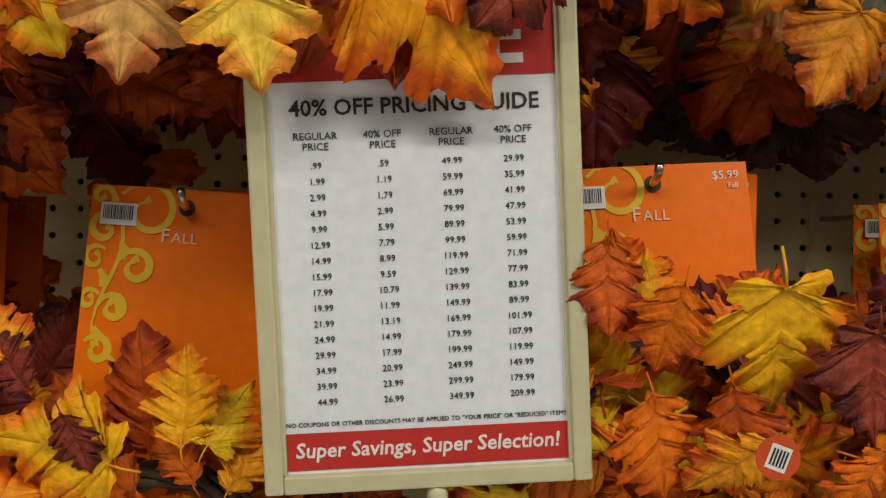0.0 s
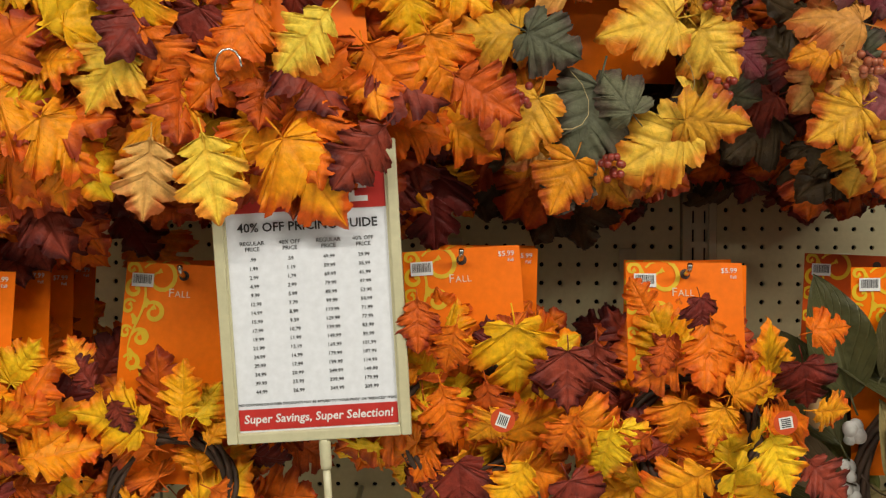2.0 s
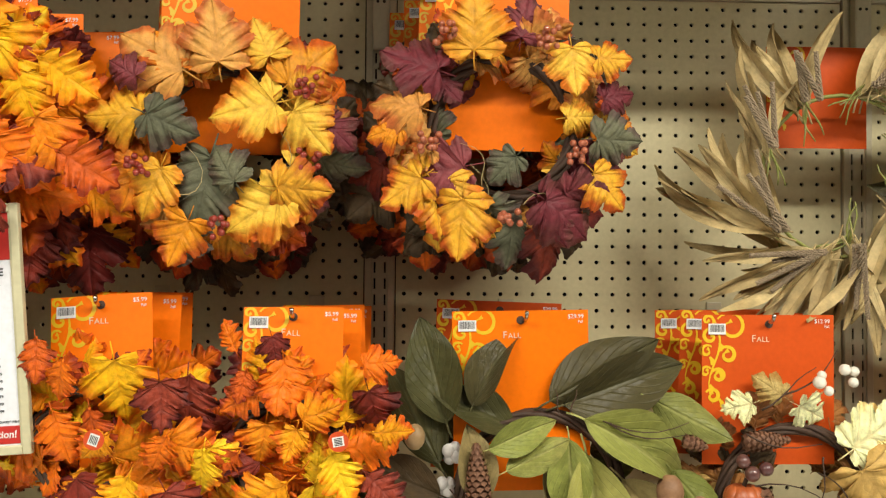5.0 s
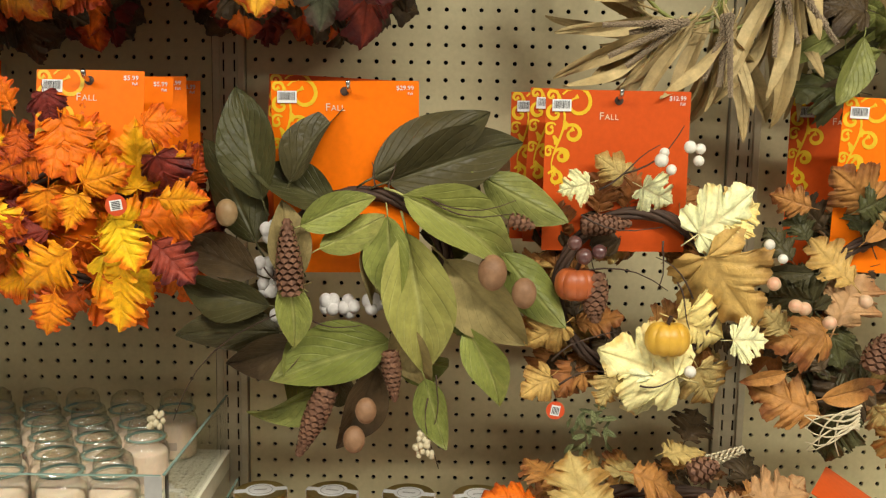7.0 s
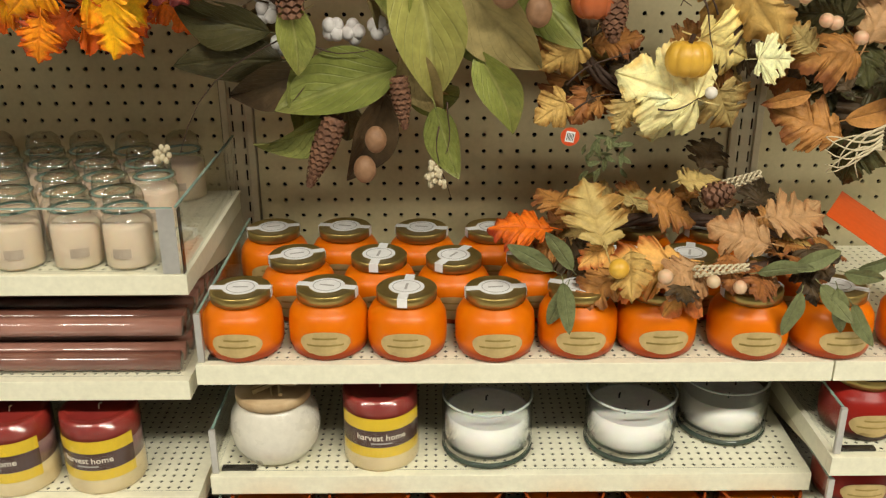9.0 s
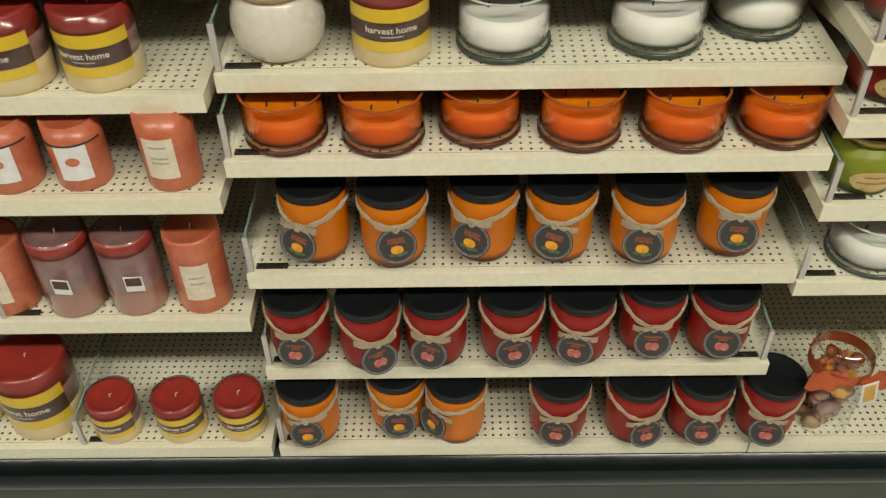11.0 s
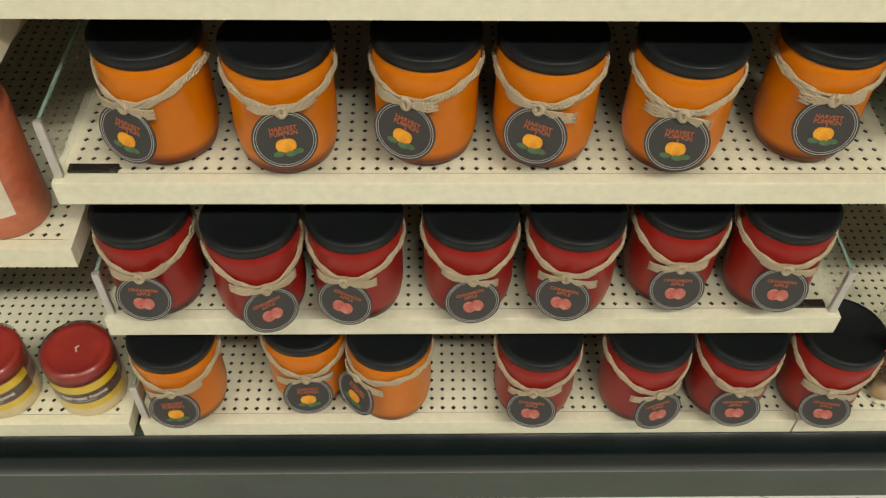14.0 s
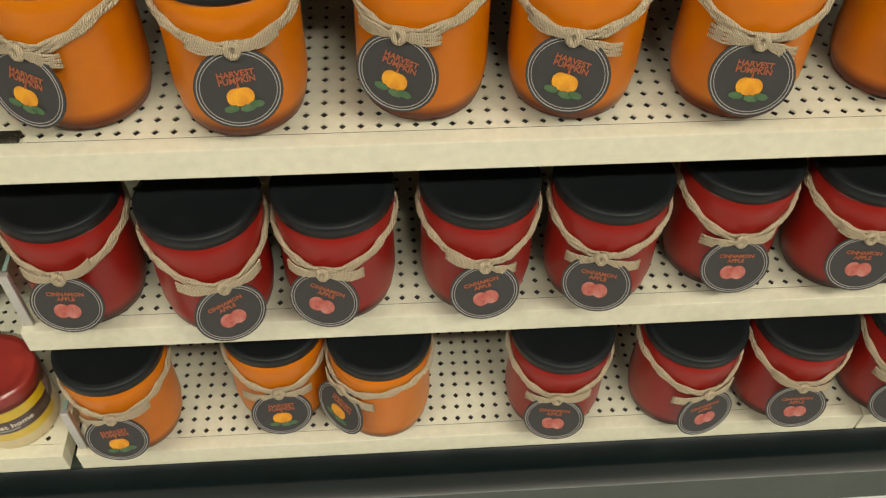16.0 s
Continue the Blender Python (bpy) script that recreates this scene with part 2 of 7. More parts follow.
def back_panel(sec):
    global peg_mesh
    if peg_mesh is None:
        v, f = perforated(28, ROWS_UP, IN, 0.0034, 8, 0.005)
        peg_mesh = mesh_from("pegboard", v, f, M_PEG)
        peg_mesh.transform(pose(IN, 0, 2.1407 - ROWS_UP * IN, 90, 0, 0))
    x = sec * SEC
    p = thing("pegboard_panel", pose(x, 0, 0), "beige metal pegboard back panel with rows of round holes", "pegboard", "pegboard back panels", "structure")
    part("pegboard", peg_mesh, None, p)
    # near-black sheet paints the shade seen through the peg holes
    part("backing", box(IN * 0.9, SEC - IN * 0.9, 0.016, 0.02, 0.18, 2.15), M_DARK, p, "near-black sheet standing for shade behind the board")
    part("top_rail", box(0.026, SEC - 0.026, -0.010, 0.03, 2.153, 2.169, 0.002), M_STEEL, p)
    part("bottom_rail", box(0.026, SEC - 0.026, -0.002, 0.012, 0.17, 2.1407 - ROWS_UP * IN - 0.001), M_STEEL, p)
    part("rail_lip", box(0.026, SEC - 0.026, -0.004, 0.012, 2.1415, 2.152), M_STEEL, p)


def upright(k):
    u = thing("upright_post", pose(k * SEC, 0, 0), "beige steel slotted upright between pegboard panels", "upright", "slotted uprights", "structure")
    bm = bmesh.new()
    for a, b in ((-0.0235, -0.0125), (0.0125, 0.0235)):
        box(a, b, -0.007, 0.02, 0.12, 2.30, 0.0015, bm)
    for a, b in ((-0.0125, -0.0095), (-0.0065, 0.0065), (0.0095, 0.0125)):
        box(a, b, -0.003, 0.0, 0.12, 2.30, 0, bm)
    z = 0.12
    while z < 2.29:
        for c in (-0.008, 0.008):
            box(c - 0.0015, c + 0.0015, -0.003, 0.0, z, z + 0.0085, 0, bm)
        z += IN
    part("post", bm, M_STEEL, u)
    # shade inside the slots, painted as a near-black strip
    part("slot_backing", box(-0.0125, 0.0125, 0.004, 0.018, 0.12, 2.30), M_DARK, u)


for s in range(-3, 4):
    back_panel(s)
for s in range(-3, 5):
    upright(s)

shelf_cache = {}
CELL = 0.0127


def shelf_meshes(depth, tall):
    key = (round(depth, 3), tall)
    if key in shelf_cache:
        return shelf_cache[key]
    ny = int((depth - 0.03) / CELL)
    v, f = perforated(58, ny, CELL, 0.0031, 4, 0.0012)
    ox, oy = (SEC - 58 * CELL) / 2, -depth + 0.0135
    v = [(a + ox, b + oy, c) for a, b, c in v]
    deck = mesh_from("deck", v, f, M_SHELF)
    rim = bmesh.new()
    lo, hi = ox + 0.0001, SEC - ox - 0.0001
    y1 = oy + ny * CELL
    box(0.002, SEC - 0.002, -depth, oy - 0.00002, -tall, 0, 0.0007, rim)
    box(0.002, lo, oy, y1, -tall, 0, 0, rim)
    box(hi, SEC - 0.002, oy, y1, -tall, 0, 0, rim)
    box(0.002, SEC - 0.002, y1 + 0.0001, max(y1 + 0.004, -0.014), -0.003, 0, 0, rim)
    lip = mesh_of("rim", rim, M_SHELF)
    arms = []
    for x in (0.004, SEC - 0.008):
        arm = bmesh.new()
        prof = [(-0.012, -0.0065), (-depth + 0.03, -0.0065), (-depth + 0.04, -tall), (-0.012, -0.085)]
        a = [arm.verts.new((x, y, z)) for y, z in prof]
        b = [arm.verts.new((x + 0.004, y, z)) for y, z in prof]
        arm.faces.new(a)
        arm.faces.new(b[::-1])
        for i in range(4):
            arm.faces.new((a[i], b[i], b[(i + 1) % 4], a[(i + 1) % 4]))
        bmesh.ops.recalc_face_normals(arm, faces=arm.faces)
        arms.append(mesh_of("bracket", arm, M_STEEL))
    # dark sheet added under the deck to keep bounced light off goods below
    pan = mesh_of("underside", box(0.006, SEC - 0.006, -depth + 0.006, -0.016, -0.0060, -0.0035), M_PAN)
    shelf_cache[key] = (deck, lip, arms, pan)
    return shelf_cache[key]


def shelf(x, front, bottom, label="cream enamelled steel shelf with diamond perforations", tall=0.026):
    """A shelf whose front lip has its lower edge at that height; returns the height of its top."""
    deck, lip, arms, pan = shelf_meshes(-front, tall)
    top = bottom + tall
    s = thing("metal_shelf", pose(x, 0, top), label, "shelf", "gondola shelves")
    part("deck", deck, None, s)
    part("rim", lip, None, s)
    part("underside", pan, None, s, "dark sheet added so the space below stays in shade")
    for arm in arms:
        part("bracket", arm, None, s)
    return top


def divider(x, front, top, high=0.062, side=1):
    """A glass bin end with its metal post and smoked clip."""
    d = thing("glass_shelf_divider", pose(x, front, top), "low clear glass shelf end panel with a metal post", "shelf divider", "glass shelf dividers")
    pane = part("pane", box(-0.0015, 0.0015, 0.012, 0.34, 0.001, high), M_GLASS, d)
    pane.visible_shadow = False
    part("pane_edge", box(-0.0016, 0.0016, 0.012, 0.34, high + 0.0003, high + 0.0018), M_GEDGE, d)
    part("post", box(-0.004, 0.004, 0.006, 0.0115, 0.0005, high + 0.002, 0.001), M_ALU, d)
    part("clip", box(0.006 if side > 0 else -0.05, 0.05 if side > 0 else -0.006, 0.012, 0.022, 0.0006, 0.004, 0.001), M_CLIP, d)


MX = 0.008
TA = shelf(MX, -0.388, 0.985)
TB = shelf(MX, -0.38, 0.822)
TC = shelf(MX, -0.415, 0.719)
TD = shelf(MX, -0.423, 0.530)
TE = shelf(MX, -0.431, 0.344)
TF = shelf(MX, -0.450, 0.173)
L = -SEC
TL1 = shelf(L, -0.340, 1.081)
TL2 = shelf(L, -0.380, 0.960)
TL3 = shelf(L, -0.397, 0.805)
TL4 = shelf(L, -0.423, 0.667)
TL5 = shelf(L, -0.415, 0.434)
TL6 = shelf(L, -0.450, 0.173)
R = SEC + 0.006
TR0 = shelf(R, -0.388, 0.985)
TR1 = shelf(R, -0.42, 0.872)
TR2 = shelf(R, -0.42, 0.772)
TR3 = shelf(R, -0.428, 0.646)
TR4 = shelf(R, -0.425, 0.507)
TR6 = shelf(R, -0.450, 0.173)
for sx in (-2 * SEC, 2 * SEC + 0.006):
    for z, fr in ((0.985, -0.388), (0.75, -0.41), (0.5, -0.42), (0.173, -0.45)):
        shelf(sx, fr, z)
for fr, top in ((-0.388, TA), (-0.38, TB), (-0.415, TC), (-0.423, TD), (-0.431, TE), (-0.450, TF)):
    divider(MX + 0.008, fr, top)
divider(MX + SEC - 0.010, -0.431, TE, side=-1)
for fr, top in ((-0.42, TR1), (-0.42, TR2), (-0.428, TR3), (-0.425, TR4), (-0.45, TR6)):
    divider(R + 0.010, fr, top)
divider(L + 0.40, -0.415, TL5)
divider(L + 0.455, -0.45, TL6)

# base: bumper and kick plate, one run per section
for s in range(-3, 4):
    bs = thing("gondola_base", pose(s * SEC, 0, 0), "charcoal kick plate with a rounded black vinyl bumper", "shelf base", "gondola bases", "structure")
    part("kick_plate", box(0.0, SEC, -0.446, -0.43, 0.0, 0.172), M_KICK, bs)
    bm = bmesh.new()
    prof = [(-0.447 - 0.024 * math.sin(math.pi * min(1, k / 10 * 1.0)) ** 0.6, 0.166 - 0.078 * k / 10) for k in range(11)]
    rows = [[bm.verts.new((x, y, z)) for y, z in prof] for x in (0.0, SEC)]
    for i in range(10):
        bm.faces.new((rows[0][i], rows[1][i], rows[1][i + 1], rows[0][i + 1]))
    part("bumper", bm, M_BUMP, bs, smooth=True)
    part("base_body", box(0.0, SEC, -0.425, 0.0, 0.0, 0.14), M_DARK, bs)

# overhead shelf on arms, above the pegboard
for s in range(-2, 3):
    o = thing("overhead_shelf", pose(s * SEC, 0, 2.228), "beige perforated metal shelf overhead on bracket arms", "shelf", "overhead shelves")
    v, f = perforated(58, 30, CELL, 0.0031, 4, 0.0012)
    ob = part("deck", mesh_from("deck", [(a + 0.0127, b - 0.385, c) for a, b, c in v], f, M_STEEL), None, o)
    part("front_rim", box(0.002, SEC - 0.002, -0.42, -0.386, -0.03, 0.0, 0.002), M_STEEL, o)
    part("back_rim", box(0.002, SEC - 0.002, -0.0035, 0.02, -0.022, 0.0, 0.001), M_STEEL, o)
for s in range(-2, 4):
    a = thing("shelf_arm", pose(s * SEC, 0, 2.05), "beige steel arm bracket hooked into the upright", "bracket", "overhead shelf brackets")
    part("strap", box(-0.013, 0.013, -0.026, -0.0075, 0.0, 0.19, 0.003), M_STEEL, a)
    bm = bmesh.new()
    prof = [(-0.026, 0.10), (-0.026, 0.155), (-0.40, 0.155), (-0.40, 0.142)]
    va = [bm.verts.new((-0.011, y, z)) for y, z in prof]
    vb = [bm.verts.new((0.011, y, z)) for y, z in prof]
    bm.faces.new(va)
    bm.faces.new(vb[::-1])
    for i in range(4):
        bm.faces.new((va[i], vb[i], vb[(i + 1) % 4], va[(i + 1) % 4]))
    bmesh.ops.recalc_face_normals(bm, faces=bm.faces)
    part("arm", bm, M_STEEL, a)
    for sx in (-0.005, 0.005):
        part("rivet", lathe([(0, 0), (0.0025, 0.0002), (0.0025, 0.001), (0, 0.001)], 10, None, pose(sx, -0.0265, 0.075, 90, 0, 0)), M_CLIP, a)

# ---- floor tiles ----
TILE = 0.3048
tile_mesh = mesh_of("floor_tile", box(0.00015, TILE - 0.00015, 0.00015, TILE - 0.00015, -0.0012, 0.0, 0.0002), M_FLOOR)
rest = bmesh.new()
for i in range(-16, 18):
    for j in range(-19, 13):
        x, y = 0.19 + i * TILE, -0.14 + j * TILE
        if -7 <= i <= 7 and -8 <= j <= -1:
            ob = new("floor_tile", tile_mesh)
            ob.parent = floor
            ob.location = (x, y, 0)
        elif x + TILE < 5.6 and y > -6 and x > -5 and y + TILE < 4.2:
            vs = [rest.verts.new((x + a, y + b, -0.0002)) for a, b in ((0.0004, 0.0004), (TILE - 0.0004, 0.0004), (TILE - 0.0004, TILE - 0.0004), (0.0004, TILE - 0.0004))]
            rest.faces.new(vs)
part("far_floor_tiles", rest, M_FLOOR, floor, "speckled vinyl tiles further off", kind="stuff")

# ---- candle materials ----


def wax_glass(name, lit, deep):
    """Frosted coloured glass over wax, darker towards the foot."""
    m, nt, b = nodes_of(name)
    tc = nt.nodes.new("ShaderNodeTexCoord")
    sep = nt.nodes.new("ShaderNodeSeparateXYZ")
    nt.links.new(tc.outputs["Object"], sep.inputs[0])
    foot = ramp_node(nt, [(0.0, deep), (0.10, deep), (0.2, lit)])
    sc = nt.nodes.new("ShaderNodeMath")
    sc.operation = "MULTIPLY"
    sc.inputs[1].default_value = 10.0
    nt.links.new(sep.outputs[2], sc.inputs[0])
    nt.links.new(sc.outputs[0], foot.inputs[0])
    var = ramp_node(nt, [(0.35, (0.9, 0.86, 0.82)), (0.65, (1, 1, 1))])
    nt.links.new(noise_out(nt, 22), var.inputs[0])
    nt.links.new(mix_node(nt, 1.0, foot.outputs[0], var.outputs[0], "MULTIPLY"), b.inputs["Base Color"])
    b.inputs["Roughness"].default_value = 0.34
    b.inputs["Specular IOR Level"].default_value = 0.28
    b.inputs["Subsurface Weight"].default_value = 0.1
    b.inputs["Subsurface Radius"].default_value = (0.02, 0.008, 0.002)
    b.inputs["Subsurface Scale"].default_value = 0.4
    bump_into(nt, b, noise_out(nt, 260, 2), 0.04, 0.001)
    return m


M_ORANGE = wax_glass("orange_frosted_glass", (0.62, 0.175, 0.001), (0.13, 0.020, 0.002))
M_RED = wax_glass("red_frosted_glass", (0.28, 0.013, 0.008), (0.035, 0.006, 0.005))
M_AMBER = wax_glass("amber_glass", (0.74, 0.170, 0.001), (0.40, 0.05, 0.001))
M_LID = surf("charcoal_metal_lid", (0.008, 0.010, 0.011), (0.012, 0.014, 0.015), 20, 0.42, 0.05, spec=0.25)
M_TAG = flat_ink("charcoal_card_tag", (0.045, 0.043, 0.042), 0.6)
M_TAGLINE = flat_ink("pale_print", (0.42, 0.40, 0.37))
M_RUST = flat_ink("rust_print", (0.42, 0.12, 0.05))
M_PUMP = surf("yellow_pumpkin_print", (0.85, 0.40, 0.02), (0.62, 0.18, 0.01), 60, 0.6)
M_APPLE = surf("red_fruit_print", (0.42, 0.07, 0.05), (0.6, 0.25, 0.2), 90, 0.6)
M_LEAFPR = surf("green_leaf_print", (0.05, 0.12, 0.05), (0.10, 0.18, 0.08), 90, 0.6)
M_GOLD = surf("brushed_gold_lid", (0.42, 0.31, 0.10), (0.34, 0.25, 0.08), 25, 0.3, 0.05, 0.8)
M_GOLDLBL = surf("gold_foil_label", (0.62, 0.46, 0.20), (0.52, 0.37, 0.15), 30, 0.36, 0.04, 0.3)
M_WAXW = surf("white_wax", (0.90, 0.88, 0.82), (0.86, 0.84, 0.77), 9, 0.45, 0.05, sub=0.15)
M_WAXT = surf("taupe_wax", (0.80, 0.64, 0.47), (0.74, 0.58, 0.42), 14, 0.5, 0.1, sub=0.1)
M_WAXB = surf("burgundy_wax", (0.40, 0.042, 0.028), (0.28, 0.03, 0.025), 14, 0.35, 0.1, coat=0.3)
M_WAXC = surf("cream_wax", (0.78, 0.64, 0.36), (0.70, 0.55, 0.3), 18, 0.45, 0.1)
M_WAXM = surf("mauve_wax", (0.32, 0.19, 0.17), (0.23, 0.12, 0.12), 40, 0.3, 0.1, coat=0.5)
M_WAXO = surf("coral_wax", (0.60, 0.17, 0.08), (0.48, 0.11, 0.05), 30, 0.35, 0.1, coat=0.3)
M_BAND = flat_ink("brown_label_band", (0.07, 0.028, 0.022), 0.35)
M_YEL = flat_ink("yellow_label_band", (0.80, 0.56, 0.02), 0.35)
M_WOOD = surf("pale_wood_lid", (0.58, 0.42, 0.24), (0.46, 0.31, 0.16), 35, 0.55, 0.2)
M_CERAM = surf("cream_stoneware", (0.70, 0.66, 0.56), (0.685, 0.645, 0.545), 10, 0.28, 0.03, coat=0.4)
M_BROWN = surf("brown_wrapped_wax", (0.24, 0.10, 0.07), (0.17, 0.07, 0.05), 20, 0.16, 0.05, coat=0.8)
M_ROSE = surf("rose_brown_wax", (0.42, 0.20, 0.15), (0.33, 0.15, 0.11), 20, 0.2, 0.05, coat=0.8)
M_GREEN = wax_glass("green_glass", (0.22, 0.27, 0.03), (0.08, 0.11, 0.02))
M_WICK = flat_ink("pale_wick", (0.7, 0.62, 0.5))
M_WRAP = glass_mat("clear_wrap", (0.97, 0.97, 0.96), 0.12)


def twine_mat():
    m, nt, b = nodes_of("jute_twine")
    w = nt.nodes.new("ShaderNodeTexWave")
    w.inputs["Scale"].default_value, w.inputs["Distortion"].default_value, w.inputs["Detail"].default_value = 320, 4, 2
    tc = nt.nodes.new("ShaderNodeTexCoord")
    nt.links.new(tc.outputs["Object"], w.inputs[0])
    r = ramp_node(nt, [(0.1, (0.56, 0.43, 0.26)), (0.8, (0.80, 0.68, 0.48))])
    nt.links.new(w.outputs["Fac"], r.inputs[0])
    nt.links.new(r.outputs[0], b.inputs["Base Color"])
    b.inputs["Roughness"].default_value = 0.85
    bump_into(nt, b, w.outputs["Fac"], 0.8, 0.0015)
    return m


M_TWINE = twine_mat()


def disc(r, y, material_segs=28, thick=0.0006, cx=0.0, cz=0.0, sx=1.0, sz=1.0):
    bm = lathe([(0, 0), (r, 0), (r, thick), (0, thick)], material_segs)
    bm.transform(pose(cx, y, cz, 90, 0, 0) @ Matrix.Diagonal((sx, sz, 1, 1)))
    return bm


def ring(r, w, y, thick=0.0003):
    bm = lathe([(r, 0), (r, thick), (r - w, thick), (r - w, 0), (r, 0)], 32)
    bm.transform(pose(0, y, 0, 90, 0, 0))
    return bm


def curved_patch(radius, half, z0, z1, nz=1, n=14, wave=0.0):
    """A label that follows a round side, facing -y."""
    bm = bmesh.new()
    rows = []
    for k in range(n + 1):
        a = -half + 2 * half * k / n
        rows.append([bm.verts.new((radius * math.sin(a), -radius * math.cos(a), z0 + (z1 - z0) * q / nz + wave * math.sin(k * 1.7))) for q in range(nz + 1)])
    for a, b in zip(rows, rows[1:]):
        for q in range(nz):
            bm.faces.new((a[q], b[q], b[q + 1], a[q + 1]))
    return bm


# tied jar candles with a round tag
tag_names = {}


def tied_jar(kind):
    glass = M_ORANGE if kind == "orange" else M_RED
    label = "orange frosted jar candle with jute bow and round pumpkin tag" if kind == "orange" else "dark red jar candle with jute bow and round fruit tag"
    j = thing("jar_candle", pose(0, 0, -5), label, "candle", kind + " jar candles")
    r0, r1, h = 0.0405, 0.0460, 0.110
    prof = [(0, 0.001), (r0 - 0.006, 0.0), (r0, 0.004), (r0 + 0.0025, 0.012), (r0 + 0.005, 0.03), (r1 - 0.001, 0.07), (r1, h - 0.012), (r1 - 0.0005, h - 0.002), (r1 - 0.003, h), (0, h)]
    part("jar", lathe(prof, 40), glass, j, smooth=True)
    lid = [(r1 - 0.002, h + 0.0005), (r1 + 0.0006, h + 0.0012), (r1 + 0.0008, h + 0.0105), (r1 - 0.0004, h + 0.0118), (r1 - 0.005, h + 0.0125), (r1 - 0.0065, h + 0.0112), (0, h + 0.0112)]
    part("lid", lathe(lid, 40), M_LID, j, smooth=True)
    return j


def twine_parts(j, seed, dip, turn):
    """The cord round the jar, its bow and the tag; turn is where the knot sits."""
    rng = random.Random(seed)
    rr = 0.0475
    zk = 0.080
    cord = bmesh.new()
    for strand in range(5):
        pts = []
        for k in range(44):
            a = 2 * math.pi * k / 44
            sag = dip * max(0, math.cos(a)) ** 2
            ph = 2.1 * strand + a * 13
            r = rr + 0.0009 * math.cos(ph)
            z = zk + 0.016 - sag + (strand - 2) * 0.0014 + 0.0008 * math.sin(ph)
            pts.append((r * math.sin(a), -r * math.cos(a), z))
        tube(pts, 0.0015, 5, cord, closed=True)
    g = part("twine", cord, M_TWINE, j, "jute twine tied round the jar", smooth=True)
    place(g, pose(0, 0, 0, 0, 0, turn))
    bow = bmesh.new()
    z = zk + 0.016 - dip
    for side in (-1, 1):
        ln = rng.uniform(0.024, 0.034)
        up = rng.uniform(-0.012, 0.010)
        for st in range(9):
            o = (st - 4) * 0.0008
            pts = []
            for k in range(7):
                q = k / 6
                ang = side * q * ln / rr
                wob = 0.0010 * math.sin(st * 2.1 + k * 1.3)
                fan = 0.3 + 1.4 * q
                rad = rr + 0.0028 + 0.0016 * math.sin(q * 3.1)
                pts.append((rad * math.sin(ang), -rad * math.cos(ang), z + up * q + o * fan + wob))
            tube(pts, 0.00105, 4, bow)
    knot = [(0.0035 * math.cos(a) * (1 + 0.1 * math.sin(3 * a)), -rr - 0.0035, z + 0.005 * math.sin(a)) for a in [2 * math.pi * k / 10 for k in range(10)]]
    tube(knot, 0.0024, 6, bow, closed=True)
    b = part("bow", bow, M_TWINE, j, "frayed jute bow", smooth=True, kind="stuff")
    place(b, pose(0, 0, 0, 0, 0, turn))
    return z


def tag_on(j, kind, z, turn, spin, drop):
    rt = 0.0275
    t = part("tag", disc(rt, 0, 36, 0.0012), M_TAG, j, "round charcoal card tag with printed fruit")
    place(t, pose(0, 0, 0, 0, 0, turn) @ pose(0, -0.0535, z - 0.0255 - drop, -13, 0, 0) @ pose(0, 0, 0, 0, spin, 0))
    part("tag_ring", ring(rt - 0.0016, 0.0006, -0.0012), M_TAGLINE, t)
    part("tag_ring", ring(rt - 0.0036, 0.0004, -0.0012), M_TAGLINE, t)
    if kind == "orange":
        for s, dz in (("HARVEST", 0.0085), ("PUMPKIN", 0.0040)):
            if s not in tag_names:
                tag_names[s] = words(s, 0.0056, M_RUST, "tag_lettering", bold=0.0001)
            place(part("tag_lettering", tag_names[s], None, t), pose(0, -0.0016, dz))
        for dx, w in ((-0.003, 0.0075), (0.003, 0.0075), (0, 0.0078)):
            part("pumpkin_print", disc(w, -0.0014 - 0.0002 * (dx == 0), 18, 0.0003, dx, -0.0055, 0.75, 0.82), M_PUMP, t)
        for dx, dz in ((-0.007, -0.0125), (0.003, -0.0135), (0.009, -0.0115)):
            part("leaf_print", disc(0.0045, -0.0019, 7, 0.0003, dx, dz, 1.1, 0.6), M_LEAFPR, t)
        part("stem_print", box(-0.0006, 0.0006, -0.0021, -0.0017, 0.0005, 0.0036), M_RUST, t)
    else:
        for word, dz in (("CINNAMON", 0.0092), ("APPLE", 0.0046)):
            if word not in tag_names:
                tag_names[word] = words(word, 0.0050, M_RUST, "tag_lettering", bold=0.0001)
            place(part("tag_lettering", tag_names[word], None, t), pose(0, -0.0016, dz))
        for dx in (-0.0045, 0.0035):
            part("fruit_print", disc(0.0072, -0.0014 - 0.0002 * (dx > 0), 18, 0.0003, dx, -0.0055, 0.85, 0.95), M_APPLE, t)


def tied_row(kind, spots, top):
    for n, (x, y, turn, spin) in enumerate(spots):
        j = tied_jar(kind)
        j.matrix_world = pose(x, y, top + 0.0005)
        seed = int(x * 1000 + top * 7000)
        dip = 0.010 + 0.012 * random.Random(seed).random() + (0.006 if kind == "red" else 0)
        z = twine_parts(j, seed, dip, turn)
        tag_on(j, kind, z, turn, spin, 0.001)


